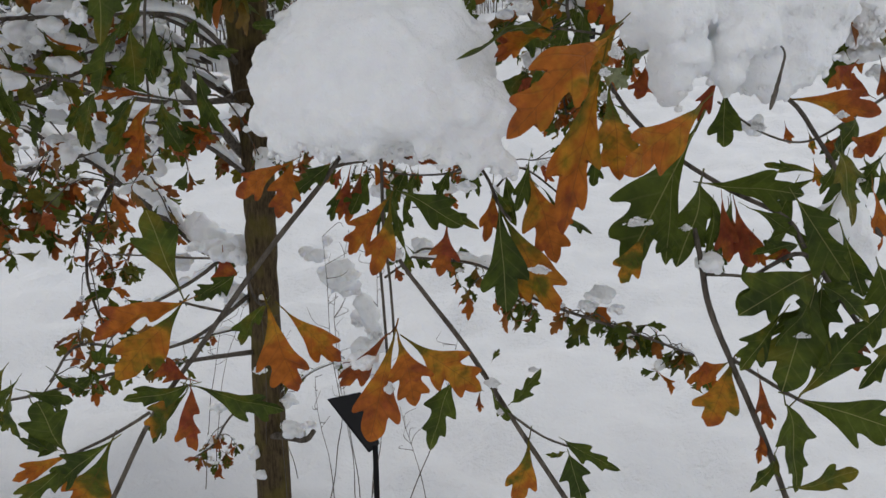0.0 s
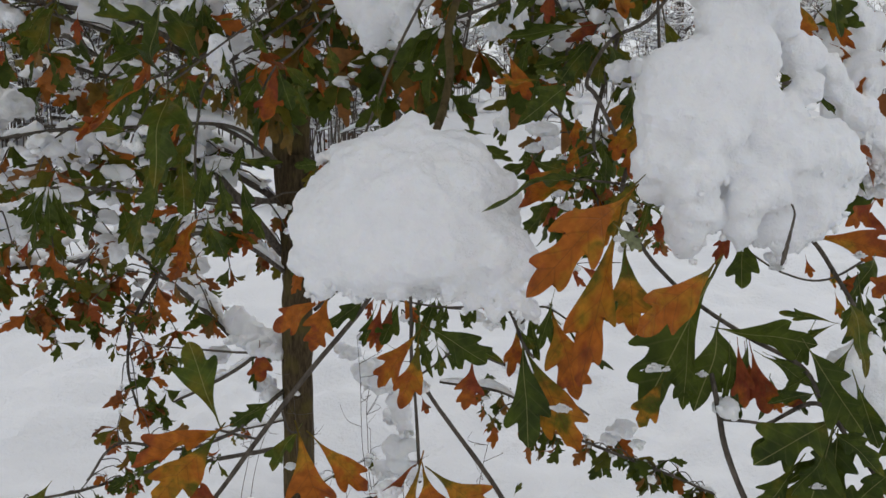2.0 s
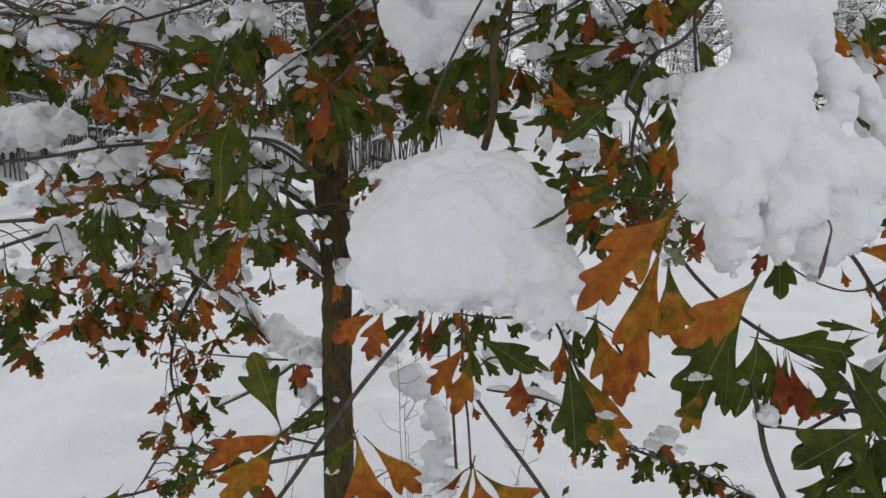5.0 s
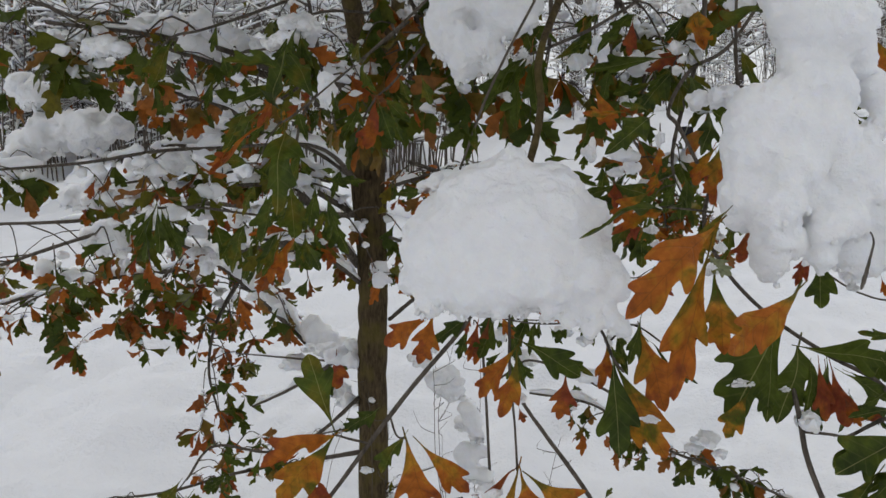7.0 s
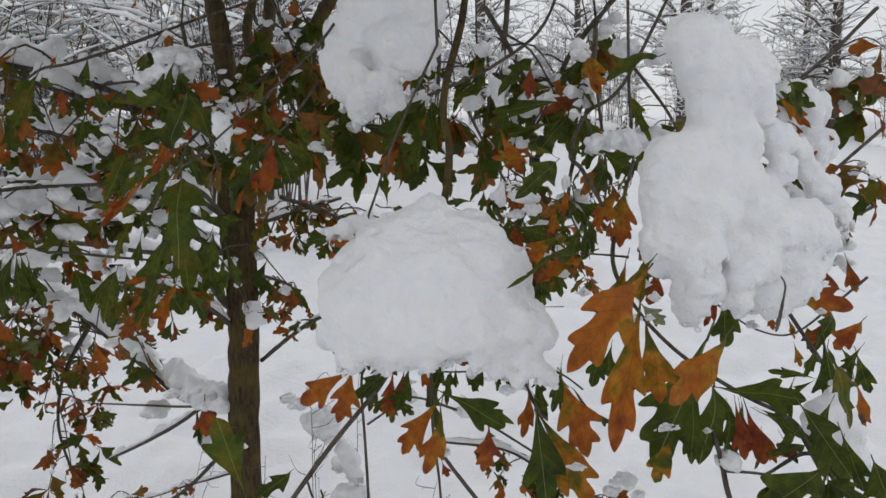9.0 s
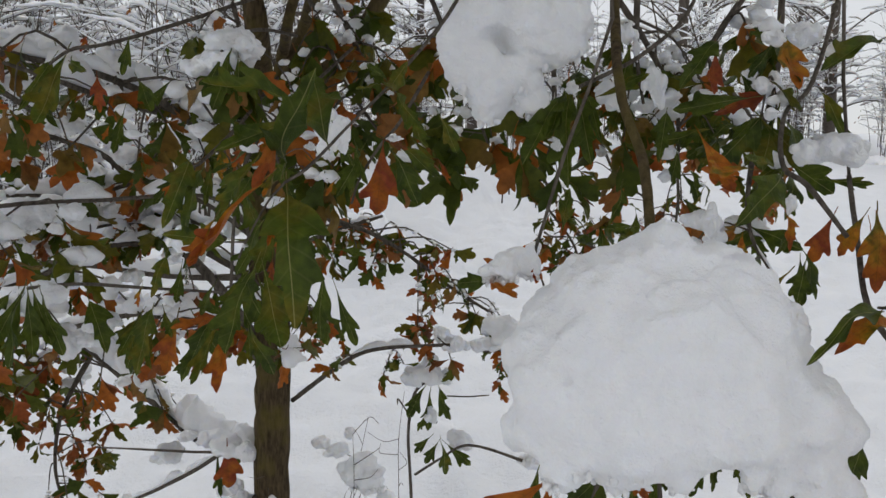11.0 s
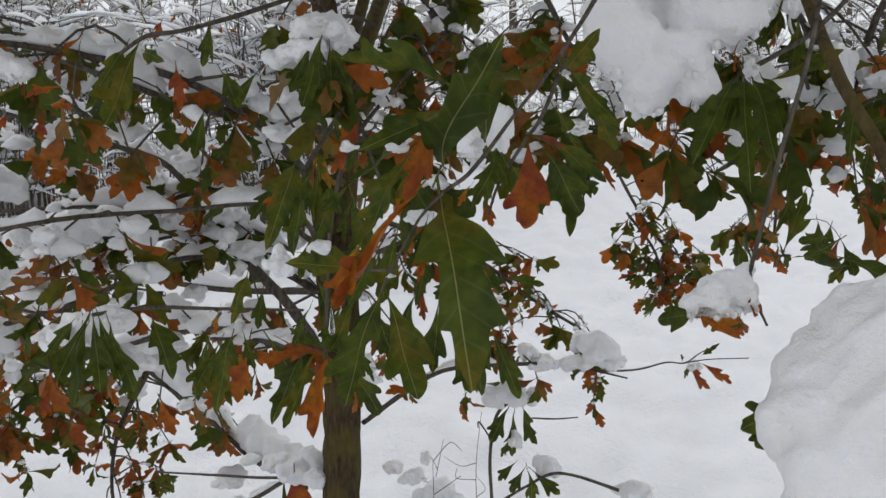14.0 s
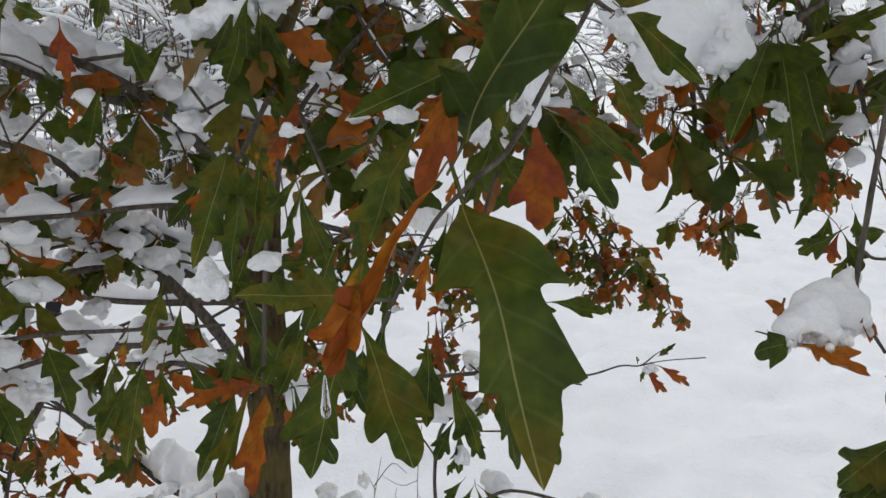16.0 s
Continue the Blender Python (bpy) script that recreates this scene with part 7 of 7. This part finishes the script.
# ---- the distance ----
def shrub(x, y, height, spread, seed, load=0.5):
    """A bare shrub: many arching twigs with snow on them and a few leaves left."""
    rng = random.Random(seed)
    thing = tagged(new("snowy_shrub"), "leafless shrub with every twig covered in snow", "shrub", "shrubs along the meadow edge")
    z = ground_height(x, y)
    wood, white, leaves = [], [], []
    for i in range(int(20 * spread)):
        an, lean = rng.uniform(0, 6.283), rng.uniform(0.1, 0.95) * spread
        h = height * rng.uniform(0.55, 1.1)
        a = Vector((x + rng.gauss(0, 0.25), y + rng.gauss(0, 0.25), z - 0.05))
        b = a + Vector((math.cos(an) * lean * 0.4, math.sin(an) * lean * 0.4, h * 0.6))
        c = a + Vector((math.cos(an) * lean, math.sin(an) * lean, h))
        stem = spline([(*a, 0.008), (*b, 0.006), (*c, 0.0035)], 4)
        wood.append(tube_data(stem, 4, 0.1, i))
        white += snow_ridge([tuple(v) for v in stem[::4]], 0.042, 0.042, seed + i, -0.5, 0.7, 3, 5)
        for k in range(11):
            q = stem[rng.randrange(2, len(stem))]
            p = Vector(q[:3])
            e = p + Vector((rng.gauss(0, 0.28), rng.gauss(0, 0.28), rng.uniform(-0.08, 0.35)))
            wood.append(tube_data([np.array((*p, 0.004)), np.array((*(p * 0.5 + e * 0.5 + Vector((0, 0, 0.03))), 0.003)), np.array((*e, 0.0018))], 3, 0.1, k))
            white += snow_ridge([(*p, 0.004), (*(p * 0.5 + e * 0.5 + Vector((0, 0, 0.03))), 0.004), (*e, 0.003)], 0.036 * load * 2, 0.055, seed * 100 + k, -0.35, 0.7, 3, 3)
            if rng.random() < 0.26:
                d = Vector((rng.gauss(0, 1), rng.gauss(0, 1), -1)).normalized() * 0.09
                leaves.append(transformed(LEAF_LOW[k % 9], leaf_pose(e, e + d, 0.9, rng.uniform(-60, 60))))
    for i in range(9):
        white.append(blob((x + rng.gauss(0, 0.4 * spread), y + rng.gauss(0, 0.4), z + rng.uniform(-0.15, 0.05)), rng.uniform(0.3, 0.6), 0.75))
    part("twig_tangle", mesh_from("twig_tangle", *joined(wood), GREY), thing)["kind"] = "stuff"
    part("snow", mesh_from("snow", *joined(white), SNOW), thing)["kind"] = "stuff"
    if leaves:
        part("foliage", mesh_from("foliage", *joined(leaves), RUSTY), thing)["kind"] = "stuff"
    return thing


shrubs = [shrub(0, 0, 2.9, 1.0, 61), shrub(0, 0, 3.5, 1.2, 62), shrub(0, 0, 2.5, 0.9, 63, 0.7)]
base = ground_height(0, 0)
rng = random.Random(4)
k = 0
for i in range(60):
    x = -19 + 34 * (i + rng.uniform(-0.4, 0.4)) / 60
    y = (10.4 + 0.2 * max(0.0, x + 9)) + rng.uniform(0, 4.0) + (5.5 if x > -3.5 else 0)
    if i % 3 == 0:
        x, y = -8.5 + 7.2 * rng.random(), 11.0 + 3.5 * rng.random()
    m = pose(x, y, ground_height(x, y) - base, 0, 0, rng.uniform(0, 360)) @ Matrix.Scale(1.15 if i % 3 == 0 else 1.0, 4)
    if k < 3:
        shrubs[k].matrix_world = m
    else:
        copy_thing(shrubs[k % 3], m)
    k += 1


def far_tree(x, y, height, seed):
    """A bare tree with snow on its boughs."""
    rng = random.Random(seed)
    thing = tagged(new("bare_tree"), "tall bare tree with snow on its boughs behind the meadow", "tree", "trees behind the meadow")
    z = ground_height(x, y)
    r = height * 0.016
    stem = spline([(x, y, z - 0.2, r * 1.3), (x + rng.gauss(0, 0.1), y, z + height * 0.4, r), (x + rng.gauss(0, 0.3), y, z + height, r * 0.2)], 8)
    part("trunk", mesh_from("trunk", *tube_data(stem, 8, 0.1, seed), GREY), thing)
    wood, white = [], []
    for i in range(60):
        q = stem[rng.randrange(3, len(stem))]
        p = Vector(q[:3])
        an = rng.uniform(0, 6.283)
        ln = height * 0.22 * rng.uniform(0.4, 1.1)
        e = p + Vector((math.cos(an) * ln, math.sin(an) * ln, ln * rng.uniform(0.1, 0.9)))
        pts = [(*p, 0.03), (*(p * 0.5 + e * 0.5 + Vector((0, 0, 0.12 * ln))), 0.02), (*e, 0.006)]
        wood.append(tube_data(spline(pts, 3), 4, 0.1, i))
        white += snow_ridge(pts, 0.07, 0.10, seed + i, -0.3, 0.7, 4, 5)
        for k in range(5):
            s = rng.uniform(0.3, 1.0)
            b = p + (e - p) * s + Vector((0, 0, 0.06 * ln))
            c = b + Vector((rng.gauss(0, 0.4), rng.gauss(0, 0.4), rng.uniform(-0.1, 0.5)))
            tw = [(*b, 0.010), (*(b * 0.5 + c * 0.5 + Vector((0, 0, 0.04))), 0.008), (*c, 0.004)]
            wood.append(tube_data([np.array(v) for v in tw], 3, 0.1, k))
            white += snow_ridge(tw, 0.045, 0.06, seed + i * 5 + k, -0.3, 0.7, 3, 4)
    part("bough_tangle", mesh_from("bough_tangle", *joined(wood), GREY), thing)["kind"] = "stuff"
    part("snow", mesh_from("snow", *joined(white), SNOW), thing)["kind"] = "stuff"
    return thing


bare = [far_tree(0, 0, 8.5, 71), far_tree(0, 0, 7.0, 72)]
k = 0
for i in range(20):
    x = -26 + 48 * (i + rng.uniform(-0.4, 0.4)) / 20
    y = 19 + rng.uniform(0, 9) + (2.0 if x > -2 else 0)
    m = pose(x, y, ground_height(x, y) - base, 0, 0, rng.uniform(0, 360))
    if k < 2:
        bare[k].matrix_world = m
    else:
        copy_thing(bare[k % 2], m)
    k += 1



far_tree(-1.78, 17.46, 11.0, 73)


# small things on the meadow
def plant_label(x, y, height, width):
    """A slanted black plate on a thin stake."""
    z = ground_height(x, y)
    label = tagged(new("plant_label_stake"), "small black plant label on a thin stake in snow", "plant label", "plant labels on the meadow")
    part("stake", mesh_from("stake", *tube_data([np.array((x, y, z - 0.1, 0.010)), np.array((x, y, z + height * 0.5, 0.010)), np.array((x - 0.01, y, z + height, 0.009))], 6, 0.0, 1), PAINT), label)
    w, top = width / 2, z + height
    part("plate", slab((x - w, y - 0.05, top - 0.02), (x + w, y - 0.05, top - 0.02), (x + w * 1.2, y + 0.05, top + width * 0.8), (x - w * 0.8, y + 0.05, top + width * 0.8), 0.012), label, "black painted metal plate")


plant_label(2.07, 13.24, 0.44, 0.17)
plant_label(-2.87, 8.38, 0.16, 0.13)
for x, y, tall in ((1.556, 13.34, 0.52), (1.77, 14.06, 0.48)):
    z = ground_height(x, y)
    tagged(new("garden_stake", mesh_from("garden_stake", *tube_data([np.array((x, y, z - 0.1, 0.013)), np.array((x + 0.01, y, z + tall * 0.6, 0.012)), np.array((x, y, z + tall, 0.010))], 6, 0.05, 2), GREY)), "thin bare stake standing in the snow", "stake", "stakes on the meadow")


# limbs that carry the boughs, above the path
def carry(end, rise, seed):
    """A limb that leaves a stem high up, arches over and comes down steeply to where a bough hangs."""
    a, c = Vector((-0.66, 3.03, 2.75 + 0.09 * (seed % 6))), Vector(end)
    b = (a + c) / 2 + Vector((0, 0, 0.35 + rise))
    top = Vector((c.x * 0.9 - 0.04, c.y + 0.12, max(2.62, c.z + 0.25)))
    b.z = max(b.z, 2.95)
    limb("branch", oak, [(*a, 0.008), (*b, 0.005), (*top, 0.0030), (*c, 0.0024)], TWIG, 7, seed)


carry((0.116, 2.000, 2.593), 0.3, 300)
carry((0.342, 1.466, 1.865), 0.75, 301)
carry((-0.123, 1.650, 2.237), 0.4, 302)
carry((-0.406, 2.400, 2.296), 0.2, 303)
carry((0.312, 1.900, 2.330), 0.4, 304)
carry((-0.005, 1.400, 2.054), 0.6, 305)
carry((0.163, 3.500, 2.134), 0.5, 306)
carry((0.679, 3.200, 2.106), 0.5, 307)
carry((0.703, 3.000, 2.230), 0.5, 308)
carry((0.132, 2.100, 2.000), 0.5, 309)
carry((0.123, 1.900, 2.190), 0.4, 310)
carry((0.300, 1.600, 2.127), 0.5, 311)
carry((0.012, 2.000, 2.234), 0.3, 312)
carry((0.437, 2.000, 2.232), 0.4, 313)
carry((0.173, 1.900, 2.208), 0.4, 314)
carry((-0.187, 2.100, 2.200), 0.2, 315)
carry((-0.560, 2.000, 2.161), 0.2, 316)
carry((0.506, 1.800, 2.214), 0.4, 317)
spray([(1.009, 1.900, 2.198, 0.0050), (0.757, 1.600, 2.069, 0.0038), (0.648, 1.500, 2.012, 0.0031), (0.581, 1.450, 1.981, 0.0026), (0.536, 1.420, 1.945, 0.0017)], 10, 0.085, 36, 0.11, (0.014, 0.03), 1, 0.3, (0.25, 1.0), 0.6, 6)
spray([(0.986, 1.800, 1.931, 0.0043), (0.787, 1.600, 1.855, 0.0034), (0.684, 1.500, 1.809, 0.0027), (0.594, 1.420, 1.791, 0.0017)], 8, 0.08, 37, 0.1, (0.012, 0.025), 1, 0.3, (0.3, 1.0), 0.6, 5)
spray([(-0.667, 3.020, 1.502, 0.0126), (-1.014, 3.300, 1.465, 0.0104), (-1.511, 3.500, 1.484, 0.0100), (-2.047, 3.500, 1.401, 0.0089), (-2.555, 3.400, 1.381, 0.0063), (-2.949, 3.400, 1.323, 0.0051)], 17, 0.115, 38, 0.36, (0.032, 0.07), 1, 0.2, (0.55, 1.0), 0.7, 7)
clump((-1.068, 2.700, 1.842), 0.046, 0.039, 0.031, 342, 1, "heap of fresh snow in the fork of an oak limb")
clump((-1.022, 2.800, 1.726), 0.052, 0.045, 0.036, 238, 3, "heap of fresh snow in the fork of an oak limb")
clump((-0.931, 2.800, 1.768), 0.044, 0.038, 0.031, 90, 2, "heap of fresh snow in the fork of an oak limb")
clump((-0.859, 2.850, 1.644), 0.054, 0.042, 0.040, 39, 2, "heap of fresh snow in the fork of an oak limb")
clump((-0.897, 2.850, 1.598), 0.035, 0.029, 0.032, 305, 4, "heap of fresh snow in the fork of an oak limb")
clump((-1.004, 2.600, 1.447), 0.054, 0.042, 0.042, 227, 5, "heap of fresh snow in the fork of an oak limb")
clump((-1.087, 2.600, 1.388), 0.059, 0.043, 0.045, 293, 5, "heap of fresh snow in the fork of an oak limb")
clump((-1.037, 2.600, 1.401), 0.042, 0.040, 0.033, 121, 0, "heap of fresh snow in the fork of an oak limb")
clump((-0.963, 2.700, 1.883), 0.049, 0.047, 0.029, 102, 4, "heap of fresh snow in the fork of an oak limb")
clump((-0.990, 2.800, 1.539), 0.044, 0.033, 0.029, 280, 4, "heap of fresh snow in the fork of an oak limb")
clump((-1.116, 2.700, 1.714), 0.041, 0.034, 0.027, 229, 5, "heap of fresh snow in the fork of an oak limb")
clump((-0.932, 2.700, 1.855), 0.032, 0.030, 0.024, 36, 2, "heap of fresh snow in the fork of an oak limb")
clump((-1.140, 2.700, 1.542), 0.049, 0.047, 0.027, 112, 2, "heap of fresh snow in the fork of an oak limb")
bough = limb("twig", oak, [(0.128, 1.250, 1.634, 0.0021), (0.078, 1.220, 1.571, 0.0017), (0.016, 1.220, 1.558, 0.0014), (-0.054, 1.220, 1.566, 0.0014)])
leaf("d", bough, (0.057, 1.220, 1.568), (0.039, 1.200, 1.533), 0.92, 16, 4)
leaf("d", bough, (0.086, 1.200, 1.574), (0.094, 1.180, 1.536), 0.92, -7, 0)
leaf("d", bough, (0.084, 1.250, 1.558), (0.079, 1.240, 1.521), 0.82, -6, 0)
leaf("d", bough, (-0.054, 1.220, 1.564), (-0.074, 1.180, 1.511), 0.92, 8, 4)
leaf("g", bough, (-0.006, 1.250, 1.559), (-0.028, 1.220, 1.505), 0.82, -11, 0)
leaf("r", bough, (-0.089, 1.220, 1.570), (-0.096, 1.200, 1.542), 0.82, 23, 8)
leaf("d", bough, (0.009, 1.220, 1.558), (0.002, 1.200, 1.512), 0.82, 30, 0)
leaf("d", bough, (0.129, 1.180, 1.563), (0.142, 1.150, 1.504), 0.82, 15, 1)
leaf("d", bough, (0.154, 1.120, 1.597), (0.136, 1.090, 1.537), 0.61, -8, 5)
leaf("d", bough, (-0.100, 1.300, 1.533), (-0.116, 1.280, 1.479), 0.82, -7, 6)
leaf("g", bough, (0.033, 1.200, 1.522), (0.094, 1.150, 1.500), 0.71, 17, 2)
clump((-0.055, 1.300, 1.520), 0.012, 0.009, 0.009, 163, 3)
clump((0.050, 1.300, 1.527), 0.019, 0.014, 0.010, 317, 1)
clump((0.061, 1.200, 1.501), 0.012, 0.010, 0.008, 228, 1)
clump((0.116, 1.200, 1.542), 0.010, 0.008, 0.011, 292, 4)
clump((-0.009, 1.350, 1.515), 0.017, 0.012, 0.011, 110, 5)
limb("stub", oak, [(-0.691, 3.020, 0.232, 0.0173), (-0.578, 2.950, 0.264, 0.0137), (-0.484, 2.900, 0.277, 0.0114), (-0.449, 2.900, 0.314, 0.0083)])
clump((-0.528, 2.920, 0.312), 0.054, 0.045, 0.029, 160, 4)
clump((-0.465, 2.900, 0.337), 0.029, 0.026, 0.025, 92, 1)
clump((0.726, 1.500, 1.713), 0.040, 0.037, 0.027, 92, 3)
clump((0.695, 1.500, 1.704), 0.024, 0.019, 0.018, 256, 0)
clump((0.753, 1.500, 1.677), 0.027, 0.020, 0.020, 73, 5)
clump((0.556, 1.500, 1.590), 0.021, 0.020, 0.024, 277, 3)
crumbs((0.157, 1.010, 1.714), 0.0120, 0.0054, 0.0108, 20, 1)
crumbs((0.212, 0.902, 1.728), 0.0084, 0.0038, 0.0126, -10, 0)
crumbs((0.196, 0.866, 1.713), 0.0071, 0.0032, 0.0081, 9, 2)
crumbs((0.595, 1.274, 1.633), 0.0125, 0.0056, 0.0109, 5, 1)
crumbs((0.607, 1.226, 1.551), 0.0107, 0.0048, 0.0091, 12, 3)
crumbs((0.464, 1.226, 1.623), 0.0120, 0.0054, 0.0150, -16, 2)
snag = tagged(new("snowy_brush"), "low tangle of bare twigs standing in snow", "shrub", "low brush round the trunk")
brush_twigs(snag, (-0.796, 3.150, 0.894), 20, 2)
snag = tagged(new("snowy_brush"), "low tangle of bare twigs standing in snow", "shrub", "low brush round the trunk")
brush_twigs(snag, (-0.409, 2.950, 0.950), 21, 2)
snag = tagged(new("snowy_brush"), "low tangle of bare twigs standing in snow", "shrub", "low brush round the trunk")
brush_twigs(snag, (-1.018, 3.300, 0.819), 22, 2)
snag = tagged(new("snowy_brush"), "low tangle of bare twigs standing in snow", "shrub", "low brush round the trunk")
brush_twigs(snag, (-0.514, 3.100, 0.913), 23, 2)
clump((-0.832, 3.150, 0.951), 0.048, 0.043, 0.033, 251, 4, "round heap of fresh snow on bare twigs")
clump((-0.751, 3.100, 0.912), 0.055, 0.050, 0.036, 44, 0, "round heap of fresh snow on bare twigs")
clump((-0.418, 2.950, 0.968), 0.045, 0.036, 0.031, 213, 5, "round heap of fresh snow on bare twigs")
clump((-0.487, 3.100, 0.941), 0.040, 0.038, 0.029, 315, 4, "round heap of fresh snow on bare twigs")
clump((-1.038, 3.300, 0.839), 0.067, 0.065, 0.039, 102, 2, "round heap of fresh snow on bare twigs")
clump((-0.383, 2.950, 1.021), 0.027, 0.020, 0.024, 104, 4, "round heap of fresh snow on bare twigs")
clump((-0.947, 3.250, 0.917), 0.038, 0.032, 0.031, 149, 1, "round heap of fresh snow on bare twigs")
